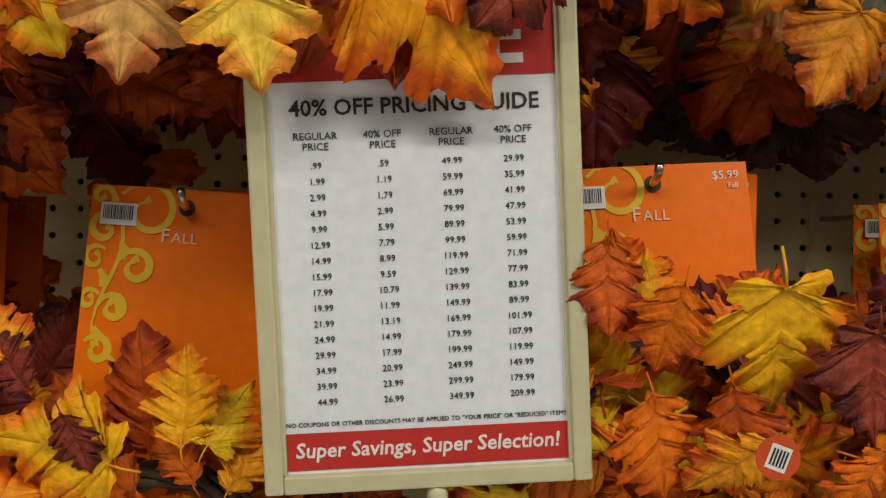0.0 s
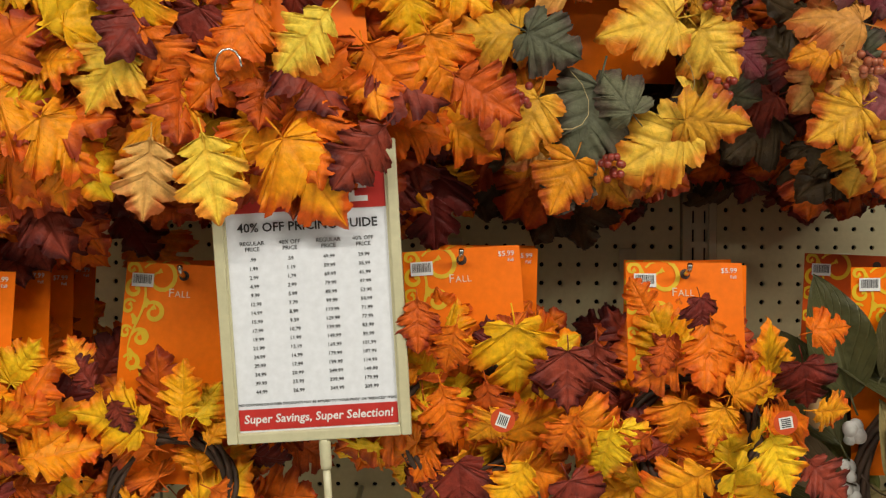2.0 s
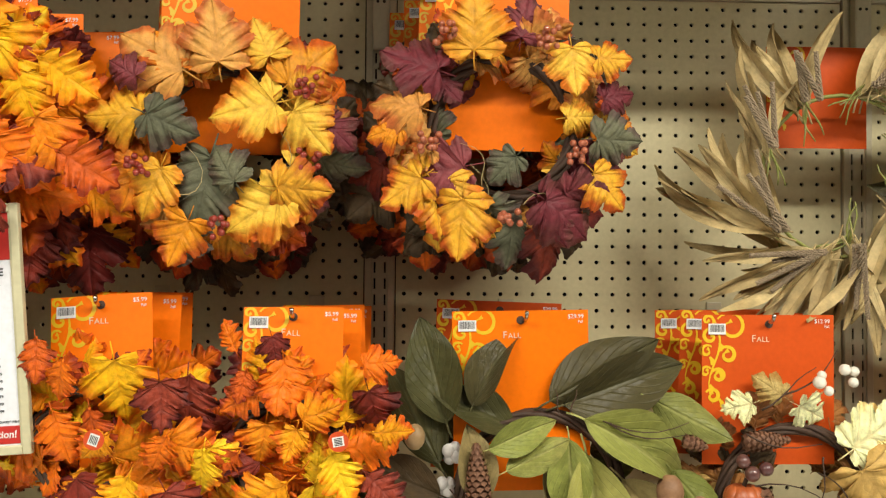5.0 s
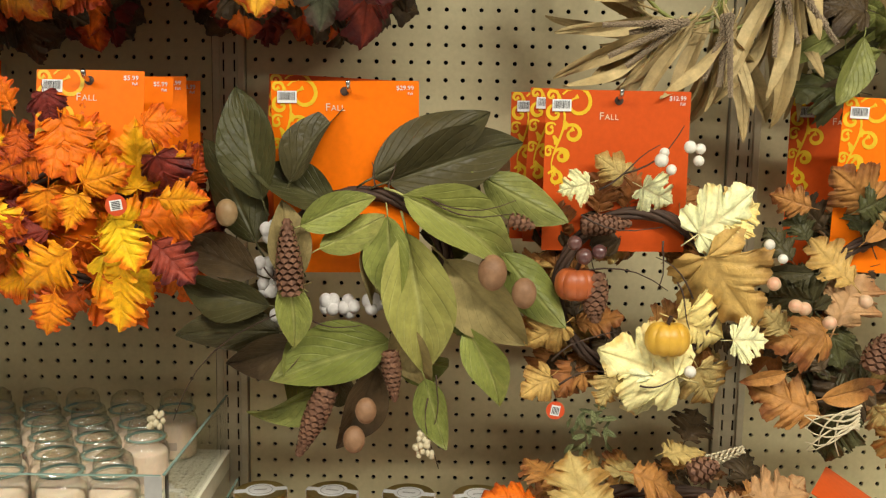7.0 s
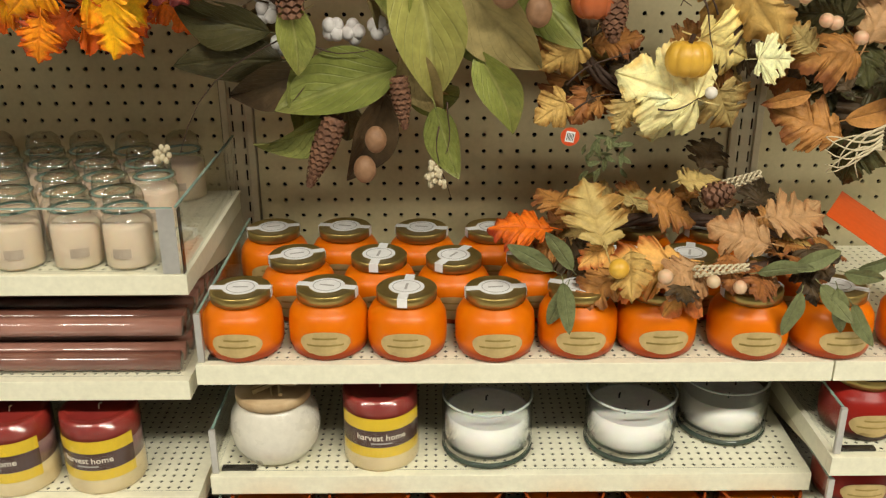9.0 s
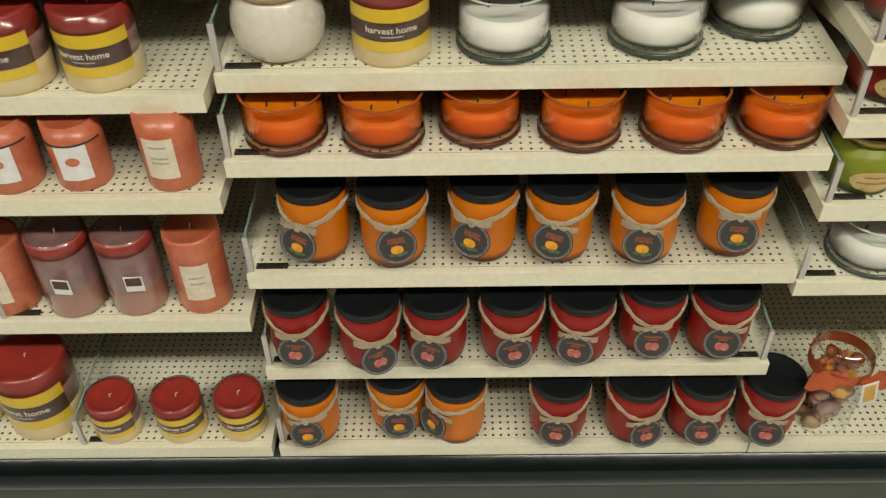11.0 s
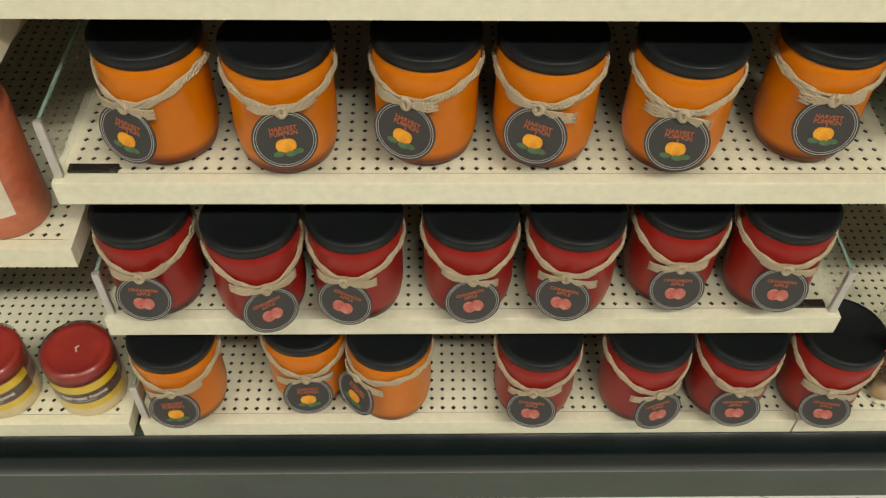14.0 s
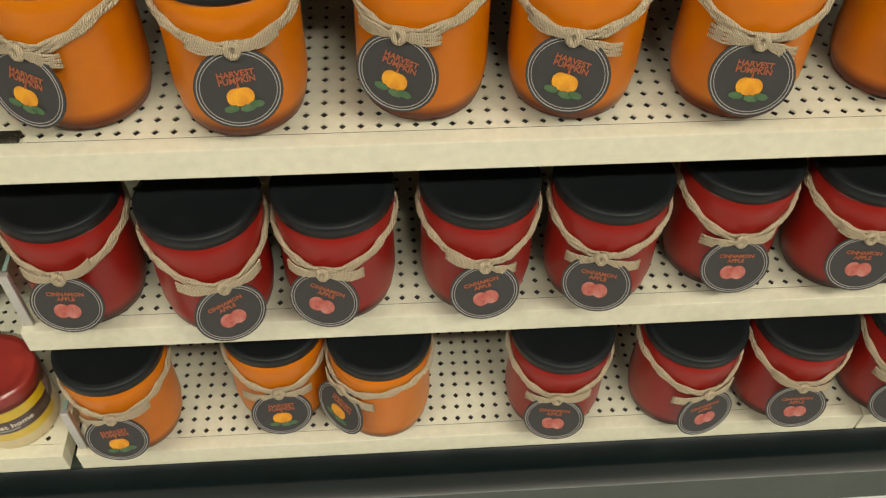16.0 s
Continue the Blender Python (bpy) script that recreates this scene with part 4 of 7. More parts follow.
def leaf_mat(name, tones, tip, vein, rough=0.5, tip_at=0.62, vein_gain=0.3):
    """Printed cloth: tone picked per leaf, a second tone towards the tips, veins and crinkles."""
    m, nt, b = nodes_of(name)
    info = nt.nodes.new("ShaderNodeObjectInfo")
    n = len(tones)
    pick = ramp_node(nt, [(k / n, t) for k, t in enumerate(tones)], "CONSTANT" if n > 3 else "LINEAR")
    nt.links.new(info.outputs["Random"], pick.inputs[0])
    uv = nt.nodes.new("ShaderNodeUVMap")
    sep = nt.nodes.new("ShaderNodeSeparateXYZ")
    nt.links.new(uv.outputs[0], sep.inputs[0])
    blot = noise_out(nt, 1.0, 3)
    nz = blot.node
    nz.inputs["Scale"].default_value = 3.2
    add = nt.nodes.new("ShaderNodeVectorMath")
    sc = nt.nodes.new("ShaderNodeMath")
    sc.operation, sc.inputs[1].default_value = "MULTIPLY", 30.0
    nt.links.new(info.outputs["Random"], sc.inputs[0])
    tc = nz.inputs["Vector"].links[0].from_socket
    nt.links.new(tc, add.inputs[0])
    nt.links.new(sc.outputs[0], add.inputs[1])
    nt.links.new(add.outputs[0], nz.inputs["Vector"])
    edge = nt.nodes.new("ShaderNodeMath")
    edge.operation = "MULTIPLY_ADD"
    edge.inputs[1].default_value = 1.2
    nt.links.new(blot, edge.inputs[0])
    off = nt.nodes.new("ShaderNodeMath")
    off.operation, off.inputs[1].default_value = "SUBTRACT", tip_at + 0.45
    nt.links.new(sep.outputs[1], off.inputs[0])
    nt.links.new(off.outputs[0], edge.inputs[2])
    er = ramp_node(nt, [(0.0, (0, 0, 0)), (0.45, (1, 1, 1))])
    nt.links.new(edge.outputs[0], er.inputs[0])
    col = mix_node(nt, er.outputs[0], pick.outputs[0], tip)
    vr = ramp_node(nt, [(0.0, (1, 1, 1)), (0.05, (0.6, 0.6, 0.6)), (0.11, (0, 0, 0))])
    nt.links.new(sep.outputs[0], vr.inputs[0])
    # side veins
    sv = nt.nodes.new("ShaderNodeMath")
    sv.operation = "MULTIPLY_ADD"
    sv.inputs[1].default_value = -0.55
    nt.links.new(sep.outputs[0], sv.inputs[0])
    nt.links.new(sep.outputs[1], sv.inputs[2])
    fr = nt.nodes.new("ShaderNodeMath")
    fr.operation, fr.inputs[1].default_value = "MULTIPLY", 7.0
    nt.links.new(sv.outputs[0], fr.inputs[0])
    pp = nt.nodes.new("ShaderNodeMath")
    pp.operation, pp.inputs[1].default_value = "PINGPONG", 0.5
    nt.links.new(fr.outputs[0], pp.inputs[0])
    sr = ramp_node(nt, [(0.0, (0.28, 0.28, 0.28)), (0.10, (0, 0, 0))])
    nt.links.new(pp.outputs[0], sr.inputs[0])
    veins = mix_node(nt, 1.0, vr.outputs[0], sr.outputs[0], "LIGHTEN")
    vm = nt.nodes.new("ShaderNodeMath")
    vm.operation, vm.inputs[1].default_value = "MULTIPLY", vein_gain
    nt.links.new(veins, vm.inputs[0])
    col = mix_node(nt, vm.outputs[0], col, vein)
    grain = ramp_node(nt, [(0.28, (0.66, 0.68, 0.66)), (0.72, (1.15, 1.15, 1.12))])
    nt.links.new(noise_out(nt, 9, 6, rough=0.65), grain.inputs[0])
    nt.links.new(mix_node(nt, 1.0, col, grain.outputs[0], "MULTIPLY"), b.inputs["Base Color"])
    b.inputs["Roughness"].default_value = rough
    b.inputs["Specular IOR Level"].default_value = 0.22
    hs = nt.nodes.new("ShaderNodeMath")
    hs.operation = "SUBTRACT"
    nt.links.new(noise_out(nt, 6, 3), hs.inputs[0])
    nt.links.new(vm.outputs[0], hs.inputs[1])
    bump_into(nt, b, hs.outputs[0], 0.8, 0.004)
    return m


TONE = {
    "orange": leaf_mat("orange_leaf", [(0.970, 0.286, 0.008), (0.970, 0.403, 0.010), (0.868, 0.182, 0.006)], (0.728, 0.111, 0.006), (0.588, 0.091, 0.006)),
    "yellow": leaf_mat("yellow_leaf", [(0.97, 0.52, 0.010), (0.95, 0.42, 0.008), (0.97, 0.58, 0.016)], (0.92, 0.24, 0.006), (0.75, 0.28, 0.008), vein_gain=0.22),
    "pale": leaf_mat("pale_yellow_leaf", [(0.970, 0.689, 0.080), (0.970, 0.598, 0.056)], (0.924, 0.325, 0.032), (0.770, 0.325, 0.024), vein_gain=0.35),
    "rust": leaf_mat("rust_leaf", [(0.700, 0.124, 0.010), (0.588, 0.091, 0.008), (0.840, 0.169, 0.010)], (0.336, 0.039, 0.010), (0.280, 0.039, 0.008)),
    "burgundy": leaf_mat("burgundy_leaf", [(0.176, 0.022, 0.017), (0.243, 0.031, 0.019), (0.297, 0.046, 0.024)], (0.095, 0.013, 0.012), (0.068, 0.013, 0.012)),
    "purple": leaf_mat("plum_leaf", [(0.203, 0.042, 0.054), (0.270, 0.058, 0.066), (0.162, 0.026, 0.036)], (0.135, 0.039, 0.036), (0.081, 0.019, 0.024)),
    "tan": leaf_mat("tan_leaf", [(0.756, 0.377, 0.090), (0.675, 0.286, 0.060), (0.810, 0.429, 0.120)], (0.567, 0.143, 0.036), (0.324, 0.130, 0.036)),
    "gold": leaf_mat("golden_leaf", [(0.86, 0.44, 0.03), (0.72, 0.31, 0.03), (0.90, 0.54, 0.06)], (0.66, 0.17, 0.012), (0.40, 0.18, 0.03)),
    "amber": leaf_mat("amber_leaf", [(0.86, 0.32, 0.012), (0.72, 0.22, 0.012), (0.80, 0.40, 0.03)], (0.50, 0.09, 0.01), (0.30, 0.09, 0.02)),
    "grey": leaf_mat("grey_green_leaf", [(0.175, 0.170, 0.100), (0.130, 0.130, 0.080)], (0.11, 0.075, 0.06), (0.045, 0.045, 0.035), rough=0.6),
    "oliveD": leaf_mat("dark_magnolia_leaf", [(0.060, 0.055, 0.020), (0.085, 0.085, 0.030), (0.075, 0.062, 0.026)], (0.09, 0.08, 0.035), (0.12, 0.11, 0.05), 0.4, 0.9, 0.62),
    "olive": leaf_mat("green_magnolia_leaf", [(0.169, 0.189, 0.042), (0.208, 0.215, 0.058)], (0.260, 0.247, 0.074), (0.312, 0.312, 0.105), 0.42, 0.9, 0.62),
    "oliveL": leaf_mat("light_magnolia_leaf", [(0.305, 0.305, 0.079), (0.364, 0.345, 0.095), (0.260, 0.280, 0.068)], (0.429, 0.377, 0.116), (0.494, 0.468, 0.179), 0.42, 0.9, 0.62),
    "taupe": leaf_mat("taupe_magnolia_leaf", [(0.338, 0.267, 0.110), (0.286, 0.215, 0.089)], (0.260, 0.195, 0.074), (0.195, 0.143, 0.058), 0.6, 0.9, 0.4),
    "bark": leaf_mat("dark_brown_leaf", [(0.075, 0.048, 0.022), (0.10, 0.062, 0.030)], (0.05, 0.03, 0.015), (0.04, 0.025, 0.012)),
    "cream": leaf_mat("cream_leaf", [(0.970, 0.910, 0.456), (0.970, 0.962, 0.564), (0.970, 0.780, 0.300)], (0.891, 0.546, 0.120), (0.459, 0.260, 0.096), 0.55, 0.95, 0.4),
    "khaki": leaf_mat("khaki_leaf", [(0.567, 0.403, 0.144), (0.486, 0.364, 0.144), (0.621, 0.390, 0.120)], (0.405, 0.221, 0.060), (0.297, 0.182, 0.060)),
    "brown": leaf_mat("brown_oak_leaf", [(0.405, 0.169, 0.046), (0.324, 0.117, 0.036), (0.486, 0.221, 0.060)], (0.230, 0.078, 0.024), (0.162, 0.065, 0.024)),
    "pink": leaf_mat("pinkish_oak_leaf", [(0.56, 0.34, 0.16), (0.50, 0.28, 0.13)], (0.40, 0.19, 0.08), (0.378, 0.208, 0.096)),
    "husk": leaf_mat("dried_husk", [(0.546, 0.403, 0.194), (0.468, 0.336, 0.158), (0.624, 0.476, 0.242)], (0.442, 0.311, 0.137), (0.390, 0.281, 0.126), 0.6, 0.8, 0.3),
    "sage": leaf_mat("sage_leaf", [(0.20, 0.21, 0.09), (0.16, 0.175, 0.075)], (0.22, 0.22, 0.11), (0.26, 0.27, 0.15), 0.5, 0.9, 0.3),
}


def smooth_line(pts, steps):
    """Points along a rounded line through pts."""
    out = []
    for i in range(len(pts) - 1):
        p0, p1, p2, p3 = (Vector(pts[max(0, min(len(pts) - 1, i + k))]) for k in (-1, 0, 1, 2))
        for q in range(steps):
            u = q / steps
            out.append(0.5 * (2 * p1 + (p2 - p0) * u + (2 * p0 - 5 * p1 + 4 * p2 - p3) * u * u + (3 * p1 - p0 - 3 * p2 + p3) * u ** 3))
    out.append(Vector(pts[-1]))
    return out


def outline_leaf(half, curl, cup, seed, puff=0.028, lean=0.75, steps=4, rings=5, sweep=0.12):
    """A lobed cloth leaf from the outline of one half: foot at the origin, tip at y = 1, pressed in along its veins."""
    rng = random.Random(seed)
    half = [(x, y + sweep * x * (1 - y)) for x, y in half]
    plain = smooth_line(half, steps)
    n = len(plain)
    reach = [math.hypot(p.x, p.y - 0.3) for p in plain]
    tips = [i for i in range(1, n - 1) if reach[i] >= reach[i - 1] and reach[i] > reach[i + 1] and plain[i].x > 0.12] + [n - 1]
    anchor, low = [], 0.0
    for p in plain:
        low = max(low, min(max(p.y - lean * p.x, 0.03), 0.985))
        anchor.append(low)
    sides = []
    for sgn in (-1, 1):
        bent = [(x * (1 + rng.uniform(-0.12, 0.10)) * sgn, y + rng.uniform(-0.018, 0.018) * (0 < k < len(half) - 1)) for k, (x, y) in enumerate(half)]
        edge = smooth_line(bent, steps)
        sides.append([Vector((p.x * (1 + 0.05 * math.sin(2.4 * k + seed)), p.y + 0.008 * math.sin(1.9 * k + seed))) for k, p in enumerate(edge)])
    bm = bmesh.new()
    uvl = bm.loops.layers.uv.new("UVMap")
    data, grid = {}, []
    for i in range(n):
        vein = min(abs(i - t) for t in tips) / (1.1 * steps)
        row = []
        for c in range(-rings, rings + 1):
            f = abs(c) / rings
            p = sides[0 if c < 0 else 1][i]
            x, y = p.x * f, anchor[i] + (p.y - anchor[i]) * f
            z = -puff * (math.exp(-(vein / 0.55) ** 2) * f * (1.2 - 0.6 * f) + math.exp(-(f / 0.16) ** 2))
            z += 0.30 * puff * math.sin(13 * f + 4 * vein + 2 * y) * min(1, 3 * f) * (1 - 0.4 * f)
            z += 0.032 * f * f * math.sin(0.85 * i + 2.3 * seed + c * 0.1) - 0.11 * f ** 3 * reach[i]
            z += curl * y * y + cup * x * x + 0.05 * math.sin(4 * x + 3 * y + seed)
            v = bm.verts.new((x, y, z))
            data[v] = (min(vein * 0.45, f * 0.9), min(1.0, f * reach[i] / 0.58 + 0.15 * y))
            row.append(v)
        grid.append(row)
    for ra, rb in zip(grid, grid[1:]):
        for c in range(2 * rings):
            f = bm.faces.new((ra[c], ra[c + 1], rb[c + 1], rb[c]))
            for lp in f.loops:
                lp[uvl].uv = data[lp.vert]
    stem = tube([(0, 0.10, -0.02), (0, -0.02, -0.02), (0.01, -0.16, -0.04)], 0.010, 5)
    return bm, stem


def blade_leaf(width, curl, cup, twist=0.0, rows=22, cols=8, power=0.7, seed=1, wave=0.02):
    """A plain-edged leaf about one midrib; its foot at the origin, its tip at y = 1."""
    bm = bmesh.new()
    uvl = bm.loops.layers.uv.new("UVMap")
    data, grid = {}, []
    for i in range(rows + 1):
        u = i / rows
        w = width * max(0.012, math.sin(math.pi * min(1, u ** 0.85)) ** power)
        row = []
        for c in range(cols + 1):
            s = 2 * c / cols - 1
            x = s * w
            y = u
            tw = twist * u
            z = curl * u * u + cup * abs(s) ** 1.3 * w + wave * math.sin(9 * u + 3 * s + seed) * abs(s) - 0.012 * math.exp(-(s / 0.16) ** 2)
            x, z = x * math.cos(tw) - z * math.sin(tw), x * math.sin(tw) + z * math.cos(tw)
            v = bm.verts.new((x, y, z))
            data[v] = (abs(s), u)
            row.append(v)
        grid.append(row)
    faces = []
    for a, b in zip(grid, grid[1:]):
        for c in range(cols):
            faces.append(bm.faces.new((a[c], a[c + 1], b[c + 1], b[c])))
    for f in faces:
        for lp in f.loops:
            lp[uvl].uv = data[lp.vert]
    stem = tube([(0, 0.04, -0.006), (0, -0.06, -0.012), (0.01, -0.14, -0.03)], 0.009, 5)
    return bm, stem


def leaf_mesh(name, made):
    bm, stem = made
    stem_me = bpy.data.meshes.new("stem")
    stem.to_mesh(stem_me)
    stem.free()
    bm.from_mesh(stem_me)
    bpy.data.meshes.remove(stem_me)
    return mesh_of(name, bm, TONE["orange"], True)


OAK = [(0.015, 0.0), (0.07, 0.07), (0.18, 0.08), (0.27, 0.15), (0.23, 0.20), (0.15, 0.25), (0.24, 0.27), (0.34, 0.30), (0.40, 0.39), (0.37, 0.45), (0.30, 0.46), (0.20, 0.50),
       (0.27, 0.54), (0.34, 0.57), (0.37, 0.66), (0.28, 0.70), (0.17, 0.73), (0.21, 0.79), (0.19, 0.87), (0.10, 0.91), (0.0, 1.0)]
MAPLE = [(0.015, 0.10), (0.12, 0.02), (0.29, 0.01), (0.31, 0.12), (0.23, 0.20), (0.34, 0.21), (0.48, 0.26), (0.47, 0.37), (0.52, 0.47), (0.41, 0.51), (0.32, 0.57), (0.20, 0.52),
         (0.22, 0.61), (0.33, 0.68), (0.28, 0.77), (0.17, 0.79), (0.16, 0.88), (0.07, 0.92), (0.0, 1.02)]
GRAPE = [(0.015, 0.12), (0.12, 0.0), (0.30, 0.0), (0.41, 0.09), (0.38, 0.20), (0.29, 0.27), (0.42, 0.32), (0.50, 0.42), (0.50, 0.53), (0.42, 0.60), (0.34, 0.67), (0.21, 0.62),
         (0.26, 0.71), (0.27, 0.80), (0.17, 0.87), (0.10, 0.94), (0.0, 1.0)]
LEAF = {"maple": [], "grape": [], "oak": [], "magnolia": [], "husk": [], "sage": []}
for q in range(4):
    LEAF["maple"].append(leaf_mesh("maple_leaf", outline_leaf(MAPLE, (-0.22, -0.10, -0.30, 0.08)[q], (-0.25, 0.2, -0.4, -0.15)[q], q + 1)))
    LEAF["grape"].append(leaf_mesh("broad_leaf", outline_leaf(GRAPE, (-0.3, -0.15, -0.4, 0.1)[q], (-0.5, 0.2, -0.7, -0.3)[q], q + 11, 0.035, sweep=0.0)))
    LEAF["oak"].append(leaf_mesh("oak_leaf", outline_leaf(OAK, (-0.22, -0.08, -0.34, 0.1)[q], (-0.3, 0.25, -0.45, -0.2)[q], q + 21, 0.028, 0.6)))
    LEAF["magnolia"].append(leaf_mesh("magnolia_leaf", blade_leaf((0.235, 0.26, 0.22, 0.245)[q], (-0.18, -0.05, -0.28, 0.1)[q], (0.7, 0.5, 0.9, -0.5)[q], (0.45, -0.5, 0.7, 0.2)[q], seed=q + 31, power=0.8, wave=0.014)))
    LEAF["husk"].append(leaf_mesh("husk_blade", blade_leaf((0.085, 0.07, 0.095, 0.075)[q], (-0.2, 0.25, -0.35, 0.1)[q], (0.7, -0.5, 0.8, 0.3)[q], (0.9, -0.7, 1.3, 0.3)[q], seed=q + 41, cols=6, power=0.55)))
    LEAF["sage"].append(leaf_mesh("sage_leaf", blade_leaf(0.17, (-0.2, -0.1, -0.3, 0.15)[q], (0.3, 0.2, 0.4, -0.2)[q], seed=q + 51, rows=14, cols=6)))


def leaf(parent, rng, kind, tone, x, y, z, ang, size, lift=18, side=22, face=None):
    """One leaf whose tip points at ang degrees in the xz plane, facing the aisle, tilted a little."""
    ob = new(kind + "_leaf", rng.choice(LEAF[kind]))
    ob.parent = parent
    ob.material_slots[0].link = "OBJECT"
    ob.material_slots[0].material = TONE[tone]
    turn = pose(0, 0, 0, 90, 0, 0) @ pose(0, 0, 0, 0, 0, ang - 90)
    if face:
        turn = face @ pose(0, 0, 0, 0, 0, ang - 90)
    m = Matrix.Translation((x, y, z)) @ turn @ pose(0, 0, 0, rng.uniform(-lift, lift * 0.4), rng.uniform(-side, side), 0)
    ob.matrix_local = m @ Matrix.Diagonal((size, size, size, 1))
    return ob


def keyed(parent, text, y, kinds, rng, grow=1.15, low=0.05, spread=0.012, lift=14, side=18):
    """Leaves set by hand: x, z, direction, length and tone of each."""
    for n, entry in enumerate(text.split(";")):
        x, z, ang, size, tone = entry.split()
        kind = kinds[n % len(kinds)]
        leaf(parent, rng, kind, tone, float(x) - parent.location.x, y - parent.location.y + rng.uniform(-spread, spread), float(z) - parent.location.z, float(ang), max(low, float(size) * grow), lift, side)


def ring_fill(parent, rng, kinds, tones, rx, rz, n, size, y0, y1, inner=0.55, outward=0.8, dx=0.0, dz=0.0):
    for k in range(n):
        a = 360 * k / n + rng.uniform(-14, 14)
        f = rng.uniform(inner, 1.0)
        x, z = dx + rx * f * math.cos(radians(a)), dz + rz * f * math.sin(radians(a))
        ang = a + rng.uniform(-70, 70) if rng.random() < outward else rng.uniform(0, 360)
        leaf(parent, rng, rng.choice(kinds), rng.choice(tones), x, rng.uniform(y0, y1), z, ang, size * rng.uniform(0.8, 1.25), 40, 40)


M_TWIG = surf("dark_twig", (0.045, 0.022, 0.012), (0.07, 0.035, 0.018), 60, 0.7, 0.4)
M_BERRY = surf("red_berry", (0.30, 0.035, 0.02), (0.20, 0.02, 0.015), 90, 0.3, 0.05, coat=0.4)
M_BERRYO = surf("copper_berry", (0.40, 0.11, 0.05), (0.28, 0.06, 0.03), 90, 0.3, 0.05, coat=0.4)
M_BERRYW = surf("white_berry", (0.80, 0.76, 0.66), (0.72, 0.66, 0.55), 90, 0.45)
M_BERRYP = surf("peach_berry", (0.70, 0.36, 0.22), (0.62, 0.46, 0.28), 60, 0.35)
M_PLUM = surf("plum_fruit", (0.10, 0.04, 0.04), (0.16, 0.07, 0.05), 50, 0.3, coat=0.3)
M_CONE = surf("pine_cone", (0.22, 0.10, 0.05), (0.13, 0.055, 0.028), 120, 0.7, 0.4)
M_CONET = surf("cone_tip", (0.36, 0.20, 0.11), (0.26, 0.13, 0.07), 120, 0.7, 0.4)
M_NUT = surf("walnut_shell", (0.30, 0.16, 0.08), (0.22, 0.11, 0.05), 60, 0.6, 0.9)
M_EGG = surf("speckled_pod", (0.40, 0.27, 0.13), (0.32, 0.2, 0.09), 60, 0.5, 0.1)
M_COTTON = surf("cotton_boll", (0.74, 0.71, 0.68), (0.62, 0.58, 0.55), 60, 0.95, 0.9)
M_PUMPY = surf("yellow_gourd", (0.72, 0.42, 0.05), (0.62, 0.33, 0.03), 30, 0.4, 0.1)
M_PUMPO = surf("rust_gourd", (0.42, 0.10, 0.025), (0.32, 0.07, 0.02), 30, 0.4, 0.1)
M_SEED = surf("dried_seed_head", (0.33, 0.25, 0.16), (0.24, 0.175, 0.11), 200, 0.9, 0.5)
M_SEEDW = surf("pale_seed_head", (0.66, 0.58, 0.40), (0.54, 0.45, 0.28), 200, 0.9, 0.5)
M_GSTEM = surf("green_stem", (0.26, 0.28, 0.06), (0.2, 0.2, 0.05), 60, 0.5)


def ball(r, at, seg=12, squash=1.0, bm=None):
    prof = [(max(0.0, r * math.sin(math.pi * k / 8)), -r * squash * math.cos(math.pi * k / 8)) for k in range(9)]
    prof[0], prof[-1] = (0, prof[0][1]), (0, prof[-1][1])
    return lathe(prof, seg, bm, Matrix.Translation(at))


def berries(parent, x, y, z, n, r, spread, material, rng, name="berry"):
    me = mesh_of(name, ball(r, (0, 0, 0), 10), material, True)
    for _ in range(n):
        ob = part(name, me, None, parent)
        ob.location = (x + rng.uniform(-spread, spread), y + rng.uniform(-spread, spread) * 0.6, z + rng.uniform(-spread, spread))


def cone_mesh(length, r):
    bm = bmesh.new()
    n = int(length / 0.0062)
    lathe([(0, 0), (r * 0.5, 0.004), (r * 0.55, length * 0.5), (r * 0.2, length), (0, length)], 10, bm)
    for i in range(n):
        u = i / n
        rr = r * (0.55 + 0.45 * math.sin(math.pi * min(1, u * 0.9 + 0.15))) * (1 - 0.45 * u)
        m = 9 if rr > r * 0.5 else 7
        for k in range(m):
            a = 360 * k / m + i * 23
            sz = rr * 0.62
            mat = pose(0, 0, u * length, 0, 0, a) @ pose(rr * 0.62, 0, 0, 0, -38, 0)
            vs = [bm.verts.new(mat @ Vector(p)) for p in ((0, -sz * 0.35, 0), (sz * 0.75, -sz * 0.55, 0.001), (sz, 0, 0.003), (sz * 0.75, sz * 0.55, 0.001), (0, sz * 0.35, 0), (sz * 0.6, 0, -0.003))]
            bm.faces.new(vs[:5])
            bm.faces.new((vs[1], vs[5], vs[2]))
            bm.faces.new((vs[2], vs[5], vs[3]))
    return mesh_of("pine_cone", bm, M_CONE)


def cone(parent, x, y, z, ang, length, r):
    ob = part("pine_cone", cone_mesh(length, r), None, parent, "brown pine cone with open scales")
    ob.matrix_local = Matrix.Translation((x, y, z)) @ pose(0, 0, 0, 0, 90 - ang, 0)


def twig(parent, rng, x, y, z, ang, length, r=0.0012, name="twig", material=None, bend=0.25):
    pts, a = [], radians(ang)
    for k in range(7):
        u = k / 6
        b = a + bend * math.sin(2.2 * u + ang)
        pts.append((x + u * length * math.cos(b), y + rng.uniform(-0.002, 0.002), z + u * length * math.sin(b)))
    return part(name, tube(pts, r, 5, taper=0.4), material or M_TWIG, parent, smooth=True)


